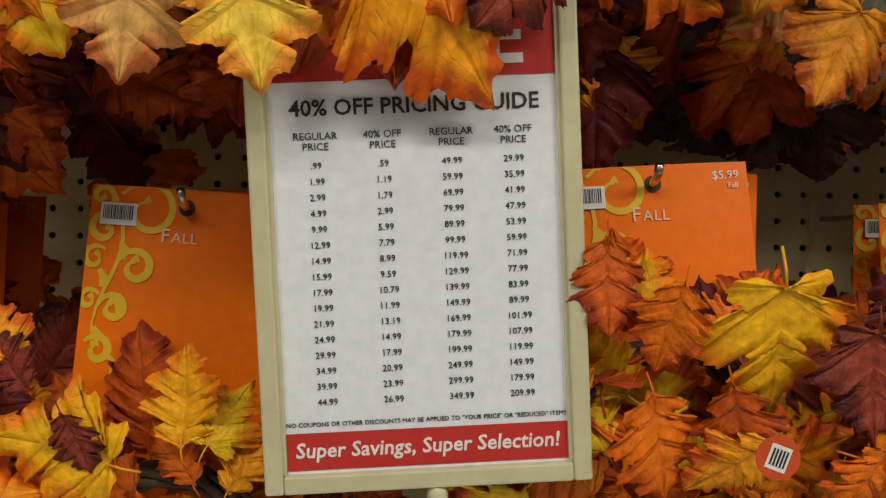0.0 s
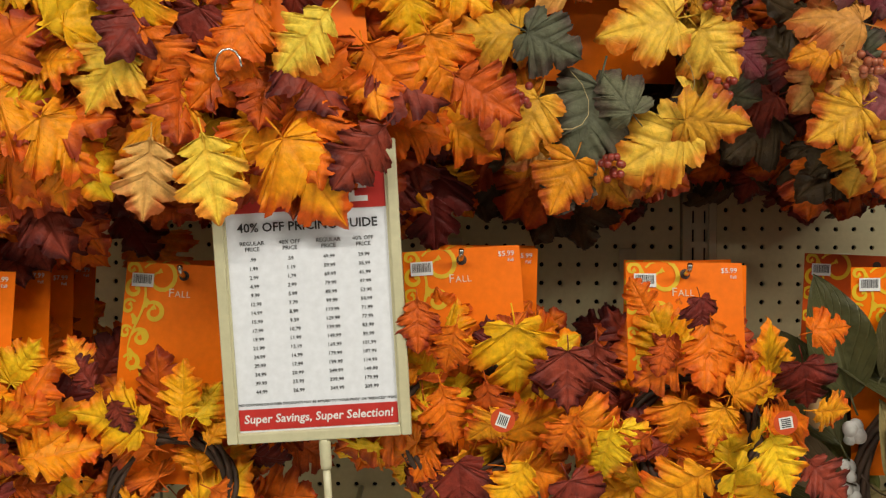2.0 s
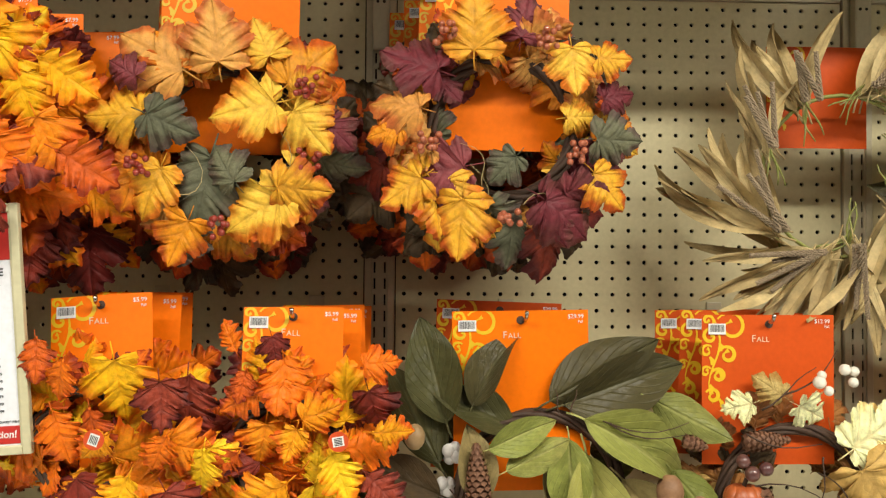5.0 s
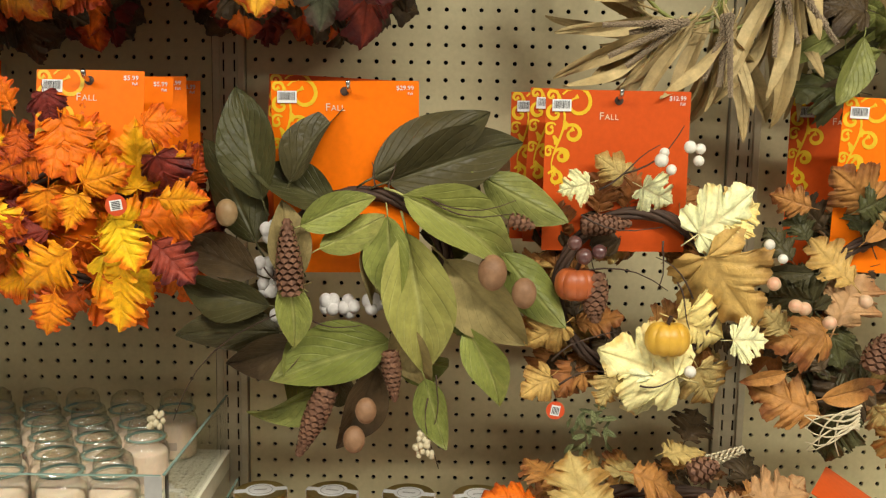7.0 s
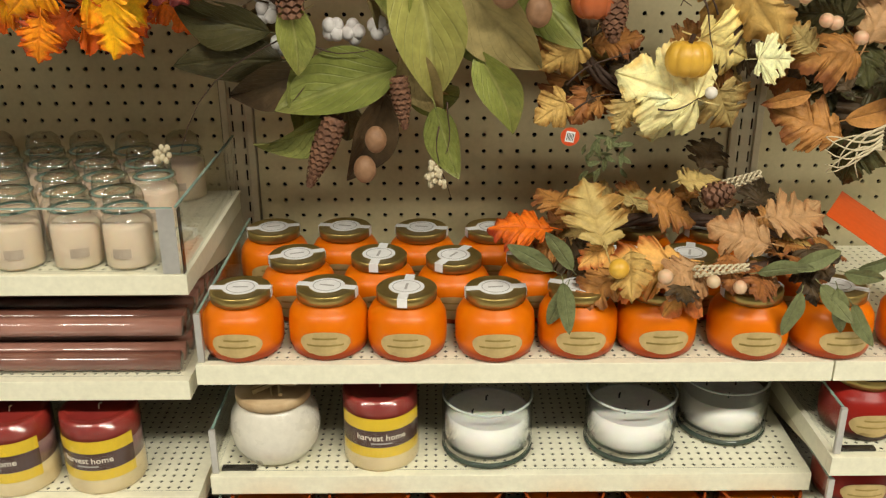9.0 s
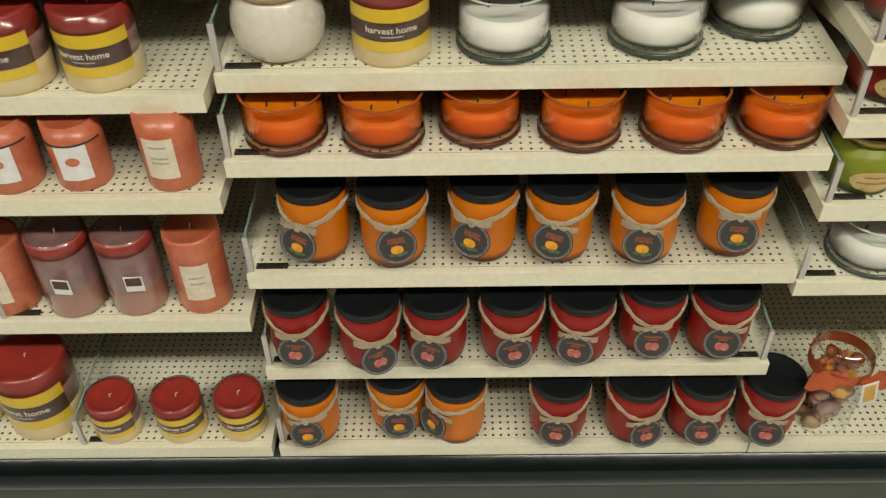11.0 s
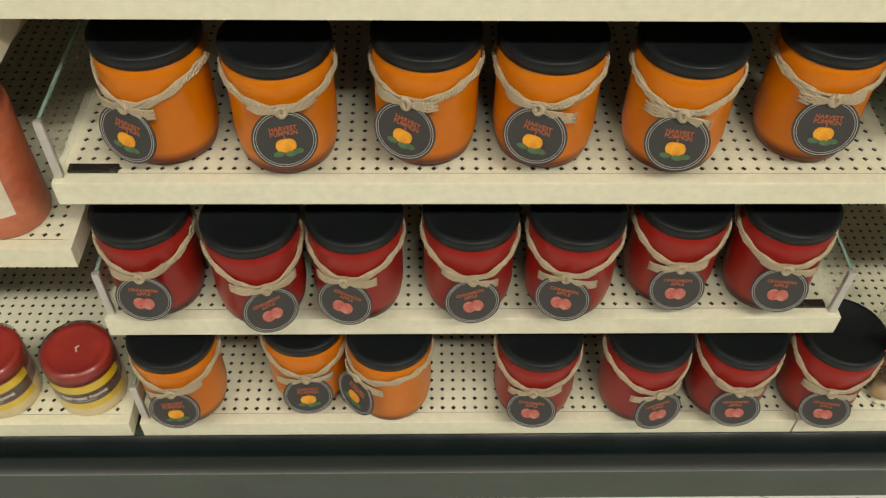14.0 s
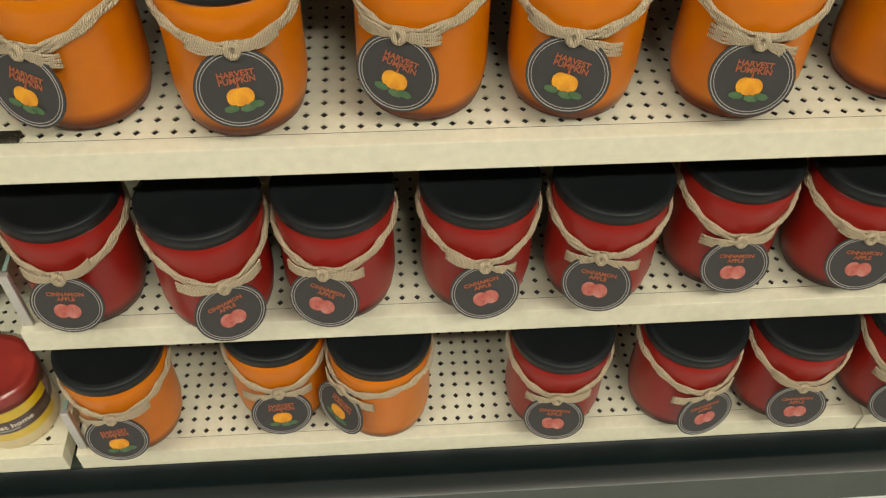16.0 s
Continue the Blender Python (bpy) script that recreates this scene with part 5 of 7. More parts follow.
def vine_ring(parent, R, y, dx=0.0, dz=0.0, flat=False, n=5, r=0.0032):
    bm = bmesh.new()
    for s in range(n):
        pts = []
        for k in range(36):
            a = 2 * math.pi * k / 36
            rr = R + 0.006 * math.cos(3 * a + s * 1.3)
            w = 0.006 * math.sin(3 * a + s * 1.3)
            pts.append((dx + rr * math.cos(a), y + w, dz + rr * math.sin(a)) if not flat else (dx + rr * math.cos(a), y + rr * 0.8 * math.sin(a), dz + w))
        tube(pts, r, 6, bm, closed=True)
    return part("vine_ring", bm, M_TWIG, parent, "dark twisted vine ring", smooth=True)


# ---- hang cards ----
M_CARD = surf("orange_gloss_card", (0.94, 0.185, 0.001), (0.90, 0.17, 0.001), 4, 0.4, 0.0, spec=0.2)
M_CARDR = surf("red_orange_card", (0.62, 0.085, 0.010), (0.58, 0.078, 0.010), 4, 0.4, 0.0, spec=0.2)
M_SWIRL = flat_ink("yellow_card_print", (0.82, 0.52, 0.02), 0.35)
M_PRINT = flat_ink("pale_card_print", (0.86, 0.62, 0.42), 0.4)
word_cache = {}


def swirl_mesh(w):
    """Scroll ornament down a card's left edge, w wide."""
    bm = bmesh.new()

    def ribbon(pts, w0, w1):
        vs = []
        for i, (x, z) in enumerate(pts):
            x2, z2 = pts[min(i + 1, len(pts) - 1)]
            x1, z1 = pts[max(i - 1, 0)]
            d = math.hypot(x2 - x1, z2 - z1) or 1
            nx, nz = -(z2 - z1) / d, (x2 - x1) / d
            u = i / (len(pts) - 1)
            hw = (w0 + (w1 - w0) * u) * (0.35 + 0.65 * math.sin(math.pi * min(1, u + 0.12)))
            vs.append((bm.verts.new((x + nx * hw, 0, z + nz * hw)), bm.verts.new((x - nx * hw, 0, z - nz * hw))))
        for a, b in zip(vs, vs[1:]):
            bm.faces.new((a[0], a[1], b[1], b[0]))

    def curl(cx, cz, r, start, turns, w0):
        pts = []
        for k in range(22):
            u = k / 21
            a = radians(start) + turns * 2 * math.pi * u
            rr = r * (1 - 0.72 * u)
            pts.append((cx + rr * math.cos(a), cz + rr * math.sin(a)))
        ribbon(pts, w0, w0 * 1.5)
        ex, ez = pts[-1]
        ribbon([(ex - w0, ez), (ex, ez + w0 * 1.5), (ex + w0, ez)], w0 * 1.4, w0)

    s = w
    ribbon([(0.10 * s + 0.06 * s * math.sin(k * 0.5), -0.02 * s - k * 0.075 * s) for k in range(13)], 0.012 * s, 0.01 * s)
    for cx, cz, r, st, tn, ww in ((0.28, -0.10, 0.17, 150, -1.15, 0.016), (0.06, -0.20, 0.09, 60, 1.0, 0.016), (0.24, -0.40, 0.10, 160, -1.2, 0.018), (0.02, -0.36, 0.07, 40, 1.0, 0.014),
                                  (0.14, -0.62, 0.08, 170, -1.2, 0.018), (0.01, -0.58, 0.06, 30, 1.0, 0.014), (0.08, -0.84, 0.08, 150, -1.1, 0.018), (0.03, -0.03, 0.07, -60, 1.0, 0.014)):
        curl(cx * s, cz * s, r * s, st, tn, ww * s)
    for k in range(6):
        cx, cz = (0.05 + 0.10 * (k % 2)) * s, -(0.12 + 0.15 * k) * s
        ribbon([(cx, cz), (cx + 0.03 * s, cz - 0.04 * s), (cx + 0.02 * s, cz - 0.09 * s)], 0.02 * s, 0.03 * s)
    return mesh_of("scroll_print", bm, M_SWIRL)


swirls = {}
barcode_mesh = None


def card(parent, x, y, z, w, h, price, tilt=0, spin=0, yaw=0, material=None, skip_print=False):
    """A hang card whose top centre is at x, y, z of its thing."""
    global barcode_mesh
    material = material or M_CARD
    bm = bmesh.new()
    n = 8
    rows = []
    for i in range(n + 1):
        u = i / n - 0.5
        bend = 0.003 * (2 * u) ** 2
        rows.append([(bm.verts.new((u * w, bend, -h * q / 6)), bm.verts.new((u * w, bend + 0.0006, -h * q / 6))) for q in range(7)])
    for a, b in zip(rows, rows[1:]):
        for q in range(6):
            bm.faces.new((a[q][0], b[q][0], b[q + 1][0], a[q + 1][0])[::-1])
            bm.faces.new((a[q][1], b[q][1], b[q + 1][1], a[q + 1][1]))
    for a, b in zip(rows, rows[1:]):
        bm.faces.new((a[0][0], b[0][0], b[0][1], a[0][1]))
        bm.faces.new((a[6][0], b[6][0], b[6][1], a[6][1])[::-1])
    for r_, rev in ((rows[0], 1), (rows[-1], -1)):
        for q in range(6):
            bm.faces.new((r_[q][0], r_[q][1], r_[q + 1][1], r_[q + 1][0])[::rev])
    bmesh.ops.recalc_face_normals(bm, faces=bm.faces)
    c = part("hang_card", bm, material, parent, "glossy orange header card with yellow scrolls", smooth=False)
    c.matrix_local = pose(x, y, z, tilt, spin, yaw)
    if skip_print:
        return c
    key = round(w, 3)
    if key not in swirls:
        swirls[key] = swirl_mesh(min(w, 0.125))
        me = swirls[key]
        for v in me.vertices:
            lx = min(max(v.co.x - w / 2 + 0.004, -w / 2 + 0.0005), w / 2)
            v.co = (lx, 0.003 * (2 * lx / w) ** 2 - 0.0007, min(v.co.z - 0.004, -0.0005))
    part("scroll_print", swirls[key], None, c)
    if "FALL" not in word_cache:
        word_cache["F"], word_cache["FALL"] = words("F", 0.0130, M_PRINT, "title_print"), words("ALL", 0.0098, M_PRINT, "title_print", align="LEFT", spacing=1.1)
    fx = -0.02 * (w / 0.125) + 0.012
    place(part("title_print", word_cache["F"], None, c), pose(fx - 0.004, -0.0008, -0.036))
    place(part("title_print", word_cache["FALL"], None, c), pose(fx, -0.0008, -0.036))
    if price:
        if price not in word_cache:
            word_cache[price] = words(price, 0.0078, M_WHITE, "price_print", align="RIGHT")
            word_cache["Fall"] = words("Fall", 0.005, M_WHITE, "price_print", align="RIGHT")
        place(part("price_print", word_cache[price], None, c), pose(w / 2 - 0.006, 0.0010, -0.011))
        place(part("price_print", word_cache["Fall"], None, c), pose(w / 2 - 0.007, 0.0010, -0.017))
    st = part("barcode_sticker", box(0, 0.0235, -0.0012, -0.0009, -0.0145, 0, 0), M_WHITE, c, "white barcode sticker")
    place(st, pose(-w / 2 + 0.008, 0.0008, -0.012))
    if barcode_mesh is None:
        bb = bmesh.new()
        xx, rng = 0.0018, random.Random(4)
        while xx < 0.021:
            ww = rng.choice((0.0004, 0.0004, 0.0008))
            box(xx, xx + ww, -0.0015, -0.0013, -0.011, -0.0015, 0, bb)
            xx += ww + rng.choice((0.0004, 0.0007))
        barcode_mesh = mesh_of("barcode", bb, M_BLACK)
    part("barcode", barcode_mesh, None, st, kind="stuff")
    # card is not cut; a dark disc paints the shade inside the hole
    place(part("peg_hole", disc(0.0055, 0, 18, 0.0003), M_TWIG, c, "dark disc painted as the shade in the peg hole"), pose(0.0, -0.0006, -0.0125))
    return c


def peg(x, z, reach):
    p = thing("peg_hook", pose(x, 0, z), "bright zinc wire peg hook in the pegboard", "peg hook", "peg hooks")
    part("rod", tube([(0, 0.006, 0), (0, -reach * 0.5, 0), (0, -reach + 0.015, 0), (0, -reach + 0.004, 0.004), (0, -reach, 0.011)], 0.0028, 10), M_CHROME, p, smooth=True)
    part("back_plate", box(-0.012, 0.012, -0.0035, -0.0006, -0.012, 0.02, 0.001), M_STEEL, p)


M_STICK = flat_ink("red_round_sticker", (0.62, 0.08, 0.02), 0.35)


def round_sticker(parent, x, y, z, spin=0):
    s = part("price_sticker", disc(0.0115, 0, 26, 0.0006), M_STICK, parent, "round red price sticker with barcode")
    s.matrix_local = pose(x, y, z, 0, spin, 0)
    part("sticker_label", box(-0.0055, 0.0055, -0.0010, -0.0007, -0.0065, 0.0065), M_WHITE, s)
    for q in range(5):
        part("sticker_bar", box(-0.004 + 0.0018 * q, -0.0031 + 0.0018 * q, -0.0014, -0.0011, -0.0045, 0.0045), M_BLACK, s)

# ---- pricing sign ----
M_CREAM = surf("cream_plastic_frame", (0.62, 0.58, 0.38), (0.57, 0.53, 0.34), 14, 0.35, 0.05, coat=0.2)
M_SIGNRED = flat_ink("sign_red_print", (0.56, 0.035, 0.028), 0.4)
M_SHEET = surf("white_sign_sheet", (0.82, 0.84, 0.90), (0.80, 0.82, 0.88), 8, 0.4, 0.0)
M_TEXT = flat_ink("dark_sign_print", (0.025, 0.024, 0.028), 0.5)
SIGN = thing("pricing_sign", pose(-0.4765, -0.362, 1.4875, 2, -3.5, 0), "cream framed white and red discount pricing sign on a stem", "sign")
fw, fh = 0.181, 0.290
fr = bmesh.new()
for x0, x1, z0, z1 in ((-fw / 2, -fw / 2 + 0.0105, 0, fh), (fw / 2 - 0.0105, fw / 2, 0, fh), (-fw / 2 + 0.0105, fw / 2 - 0.0105, 0, 0.0105), (-fw / 2 + 0.0105, fw / 2 - 0.0105, fh - 0.0105, fh)):
    box(x0, x1, -0.004, 0.006, z0, z1, 0.0015, fr)
part("frame", fr, M_CREAM, SIGN)
inner = bmesh.new()
for x0, x1, z0, z1 in ((-fw / 2 + 0.0105, -fw / 2 + 0.0125, 0.0105, fh - 0.0105), (fw / 2 - 0.0125, fw / 2 - 0.0105, 0.0105, fh - 0.0105)):
    box(x0, x1, -0.0015, 0.004, z0, z1, 0, inner)
part("inner_lip", inner, M_CREAM, SIGN)
sheet = part("sheet", box(-fw / 2 + 0.008, fw / 2 - 0.008, 0.001, 0.003, 0.006, fh - 0.006), M_SHEET, SIGN, "printed white price sheet")
sw = fw / 2 - 0.0128
S0 = 0.0125


def sign_text(s, size, mt, x, z, y=0.0006, **kw):
    place(part("print_line", words(s, size, mt, "print_line", **kw), None, sheet), pose(x, y, z))


part("red_footer", box(-sw, sw, 0.0003, 0.0008, S0, S0 + 0.0205), M_SIGNRED, sheet)
part("red_header", box(-sw, sw, 0.0003, 0.0008, S0 + 0.2125, fh - 0.0108), M_SIGNRED, sheet)
sign_text("Super Savings, Super Selection!", 0.0117, M_WHITE, 0.0, S0 + 0.0070, 0.0001, bold=0.0002, shear=0.12)
sign_text("SALE", 0.042, M_WHITE, 0.012, S0 + 0.2195, 0.0001, bold=0.0008, spacing=1.15)
sign_text("40% OFF PRICING GUIDE", 0.0123, M_TEXT, 0.0006, S0 + 0.1942, bold=0.0002)
sign_text("NO COUPONS OR OTHER DISCOUNTS MAY BE APPLIED TO \"YOUR PRICE\" OR \"REDUCED\" ITEMS", 0.00355, M_TEXT, 0.0, S0 + 0.0240)
COLS = ((-0.0540, "REGULAR\nPRICE", ".99 1.99 2.99 4.99 9.99 12.99 14.99 15.99 17.99 19.99 21.99 24.99 29.99 34.99 39.99 44.99"),
        (-0.0176, "40% OFF\nPRICE", ".59 1.19 1.79 2.99 5.99 7.79 8.99 9.59 10.79 11.99 13.19 14.99 17.99 20.99 23.99 26.99"),
        (0.0199, "REGULAR\nPRICE", "49.99 59.99 69.99 79.99 89.99 99.99 119.99 129.99 139.99 149.99 169.99 179.99 199.99 249.99 299.99 349.99"),
        (0.0537, "40% OFF\nPRICE", "29.99 35.99 41.99 47.99 53.99 59.99 71.99 77.99 83.99 89.99 101.99 107.99 119.99 149.99 179.99 209.99"))
for cx, head, figures in COLS:
    sign_text(head, 0.0056, M_TEXT, cx, S0 + 0.1813, line=1.02)
    for n, s in enumerate(figures.split()):
        sign_text(s, 0.0051, M_TEXT, cx, S0 + 0.1655 - 0.00865 * n)
neck = lathe([(0.0, -0.030), (0.0052, -0.030), (0.0058, -0.026), (0.0058, -0.004), (0.0045, 0.001), (0, 0.001)], 16)
neck.transform(Matrix.Translation((0.004, 0.002, 0)))
part("stem_socket", neck, M_CREAM, SIGN, smooth=True)
rod = tube([(0.004, 0.002, -0.028), (0.004, 0.004, -0.10), (0.004, 0.14, -0.16), (0.004, 0.36, -0.165)], 0.0038, 12)
part("stem", rod, M_CREAM, SIGN, smooth=True)

# ---- small leaf wreaths on the lower pegs ----
WARM = ["orange", "orange", "orange", "yellow", "yellow", "rust", "rust", "burgundy"]
# rear leaves: darker tones in place of the shade between stacked wreaths
SHADE_TONES = ["rust", "burgundy", "orange", "burgundy"]


def small_wreath(x, z, price, seed, keys, ky, n_back, cy=-0.285, cw=0.125, ch=0.21, tilt=-9, spin=0, fill=34, low_leaves=False, nb_fill=22, yaw=0):
    rng = random.Random(seed)
    w = thing("hanging_leaf_wreath", pose(x, cy, z), "small wreath of orange and yellow cloth leaves under an orange card", "wreath", "small leaf wreaths")
    card(w, 0, 0, 0.012, cw, ch, price, tilt, spin, yaw)
    dzz = -0.215 if low_leaves else -0.150
    vine_ring(w, 0.062, -0.045, 0, dzz - 0.012)
    ring_fill(w, rng, ["oak", "oak", "maple"], WARM, 0.085, 0.07 if low_leaves else 0.085, int(fill * 2.5), 0.068, -0.07, 0.02, 0.2, 0.8, 0, dzz - 0.012)
    for text in keys:
        keyed(w, text, ky, ["oak", "maple", "oak"], rng, 1.2, 0.042, 0.015)
    for k in range(n_back):
        b = thing("hanging_leaf_wreath", pose(x + rng.uniform(-0.014, 0.022) + 0.014 * (k + 1), cy + 0.048 * (k + 1), z + rng.uniform(-0.004, 0.006)), "small leaf wreath hanging behind on the same peg", "wreath", "small leaf wreaths")
        card(b, 0, 0, 0.012, cw, ch, price, tilt * 0.4, rng.uniform(-2, 2), rng.uniform(-4, 4))
        ring_fill(b, rng, ["oak", "maple"], SHADE_TONES, 0.09, 0.09, nb_fill if k < 2 else 8, 0.065, -0.02, 0.03, 0.3, 0.85, 0, -0.155)
    peg(x, z, -cy + 0.022)
    return w


C2 = "-0.098 1.611 -82 0.066 orange; -0.002 1.571 -77 0.057 burgundy; -0.041 1.500 -70 0.056 yellow; -0.042 1.447 -100 0.073 yellow; -0.118 1.533 -97 0.055 orange; -0.093 1.461 -143 0.074 orange; -0.118 1.572 -150 0.052 rust; -0.008 1.597 10 0.040 orange; 0.004 1.519 -9 0.047 orange; -0.002 1.473 -46 0.055 burgundy; -0.080 1.533 15 0.048 orange; -0.151 1.494 -135 0.055 rust; -0.107 1.415 -106 0.047 orange"
C2B = "-0.097 1.606 -98 0.058 orange; -0.111 1.634 -78 0.03 burgundy; -0.139 1.592 -105 0.035 rust; -0.154 1.610 118 0.03 orange; -0.081 1.526 -110 0.041 orange"
C1 = "-0.208 1.586 -96 0.072 burgundy; -0.241 1.508 -19 0.061 orange; -0.190 1.501 -104 0.057 yellow; -0.273 1.469 -117 0.057 yellow; -0.235 1.456 -65 0.059 burgundy; -0.292 1.521 -130 0.050 orange"
C1B = "-0.344 1.605 -106 0.045 orange; -0.289 1.610 -82 0.075 yellow; -0.358 1.545 -75 0.058 orange; -0.316 1.550 -79 0.053 rust; -0.237 1.583 -89 0.056 burgundy; -0.382 1.628 -89 0.046 rust; -0.227 1.517 -113 0.046 orange; -0.184 1.504 -58 0.045 yellow"
C0 = "-0.621 1.500 92 0.052 yellow; -0.607 1.500 64 0.040 yellow; -0.616 1.475 123 0.040 rust; -0.594 1.475 69 0.040 orange; -0.655 1.490 166 0.066 yellow; -0.703 1.535 129 0.031 burgundy; -0.687 1.523 -71 0.031 burgundy; -0.716 1.551 115 0.03 orange"
w = small_wreath(-0.098, 1.648, "$5.99", 5, [C2, C2B], -0.375, 3)
round_sticker(w, 0.066, -0.115, -0.135, 80)
w = small_wreath(-0.337, 1.662, "$5.99", 6, [C1, C1B], -0.375, 2, spin=-4)
round_sticker(w, 0.036, -0.125, -0.145, 20)
small_wreath(-0.637, 1.642, "$5.99", 7, [C0], -0.335, 2, cy=-0.255, cw=0.128, ch=0.235, tilt=-7, spin=3, fill=26, low_leaves=True)
small_wreath(-0.862, 1.636, "$7.99", 8, [], -0.33, 3, cy=-0.30, cw=0.12, ch=0.2, fill=46)
small_wreath(-1.10, 1.65, "$7.99", 9, [], -0.33, 1, cy=-0.28, fill=40)

# ---- large maple leaf wreath above the sign ----
MB = "-0.638 1.942 -89 0.079 yellow; -0.578 1.782 -80 0.078 pale; -0.511 1.785 -53 0.096 orange; -0.432 1.865 -51 0.092 orange; -0.483 1.961 -113 0.05 burgundy; -0.579 1.903 -110 0.06 burgundy; -0.528 1.870 -134 0.083 orange; -0.460 1.893 -133 0.065 pale; -0.409 1.967 -111 0.06 yellow; -0.398 1.945 -76 0.076 yellow"
MBB = "-0.545 1.971 -111 0.055 rust; -0.653 1.869 -121 0.066 pale; -0.636 1.880 -60 0.075 rust; -0.409 1.791 -130 0.06 burgundy; -0.454 1.854 -127 0.065 rust; -0.625 1.778 -96 0.057 tan; -0.528 1.909 -114 0.055 orange; -0.375 1.883 -66 0.06 orange; -0.529 1.971 120 0.051 yellow; -0.460 1.985 105 0.05 orange; -0.426 1.979 -55 0.064 yellow; -0.552 1.977 -144 0.05 rust; -0.373 1.945 -37 0.05 yellow; -0.600 1.830 -120 0.07 orange; -0.350 1.84 -30 0.07 rust"
rng = random.Random(31)
mw = thing("maple_leaf_wreath", pose(-0.517, -0.37, 2.045), "full wreath of orange, yellow and burgundy cloth maple leaves", "wreath", "large leaf wreaths")
card(mw, 0, 0.0, 0.015, 0.135, 0.2, "$7.99", -6, -6)
ring_fill(mw, rng, ["maple", "oak", "oak"], WARM, 0.122, 0.115, 150, 0.080, -0.035, 0.05, 0.1, 0.85, 0.0, -0.16)
ring_fill(mw, rng, ["maple", "oak"], ["rust", "burgundy", "orange", "rust"], 0.140, 0.130, 70, 0.085, 0.05, 0.12, 0.5, 0.95, 0.02, -0.175)
keyed(mw, MB, -0.418, ["oak", "oak", "maple"], rng, 1.12, 0.08, 0.012)
keyed(mw, MBB, -0.410, ["oak", "maple", "oak"], rng, 1.15, 0.08, 0.012)
wire = part("hanging_wire", tube([(-0.035 + 0.012 * math.cos(a), -0.058, -0.205 + 0.016 * math.sin(a)) for a in [k * 0.5 for k in range(9)]], 0.0012, 6), M_CHROME, mw, smooth=True)
for k in range(3):
    b = thing("maple_leaf_wreath", pose(-0.485 + 0.03 * k, -0.29 + 0.075 * k, 2.03 - 0.005 * k), "full maple leaf wreath further back, shade put into its leaf tones", "wreath", "large leaf wreaths")
    card(b, 0, 0, 0.02, 0.13, 0.2, "$7.99", -2, rng.uniform(-3, 3))
    ring_fill(b, rng, ["maple", "oak"], SHADE_TONES, 0.135, 0.135, 44 if k < 2 else 24, 0.080, -0.03, 0.03, 0.5, 0.9, 0, -0.165)
peg(-0.515, 2.045, 0.385)
lw = thing("maple_leaf_wreath", pose(-0.83, -0.36, 2.0), "full wreath of orange and yellow cloth maple leaves", "wreath", "large leaf wreaths")
card(lw, 0, 0, 0.02, 0.13, 0.2, "$7.99", -4, 3)
ring_fill(lw, rng, ["maple", "oak"], WARM, 0.12, 0.125, 120, 0.082, -0.05, 0.04, 0.15, 0.85, 0, -0.165)
ring_fill(lw, rng, ["maple", "oak"], SHADE_TONES, 0.135, 0.135, 60, 0.08, 0.03, 0.13, 0.5, 0.9, 0, -0.17)
# rear wreaths added to block light from reaching the board at the left
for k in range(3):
    b = thing("maple_leaf_wreath", pose(-0.80 + 0.02 * k, -0.28 + 0.075 * k, 1.99), "full maple leaf wreath further back, shade put into its leaf tones", "wreath", "large leaf wreaths")
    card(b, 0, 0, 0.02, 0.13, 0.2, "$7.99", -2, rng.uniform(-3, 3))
    ring_fill(b, rng, ["maple", "oak"], SHADE_TONES, 0.135, 0.135, 44 if k < 2 else 24, 0.080, -0.03, 0.03, 0.4, 0.9, 0, -0.165)
peg(-0.83, 2.0, 0.38)

# ---- broad leaf wreaths on the upper pegs ----
W1 = "-0.185 1.948 96 0.081 tan; -0.221 1.944 147 0.095 tan; -0.270 1.897 -177 0.074 gold; -0.279 1.897 -26 0.066 grey; -0.123 1.960 113 0.058 gold; -0.109 1.927 39 0.085 amber; -0.109 1.913 -168 0.084 gold; -0.102 1.907 -49 0.070 gold; -0.062 1.894 -45 0.05 purple; -0.194 1.856 -107 0.104 grey; -0.256 1.838 -110 0.069 gold; -0.102 1.801 -150 0.086 gold; -0.121 1.807 -4 0.069 amber; -0.219 1.773 -113 0.063 amber; -0.280 1.937 152 0.045 purple; -0.161 1.807 126 0.056 grey"
W2 = "0.123 1.964 90 0.084 gold; 0.180 1.985 79 0.058 purple; 0.089 1.947 161 0.076 purple; 0.066 1.900 163 0.066 tan; 0.240 1.983 -84 0.060 gold; 0.267 1.964 5 0.047 amber; 0.279 1.917 11 0.046 purple; 0.232 1.893 6 0.045 gold; 0.265 1.867 -2 0.061 grey; 0.122 1.836 -172 0.084 purple; 0.111 1.803 -95 0.078 amber; 0.204 1.797 -37 0.074 purple; 0.066 1.822 -148 0.062 amber; 0.264 1.831 -48 0.060 amber; 0.178 1.849 -135 0.047 grey; 0.040 1.880 -170 0.045 amber"


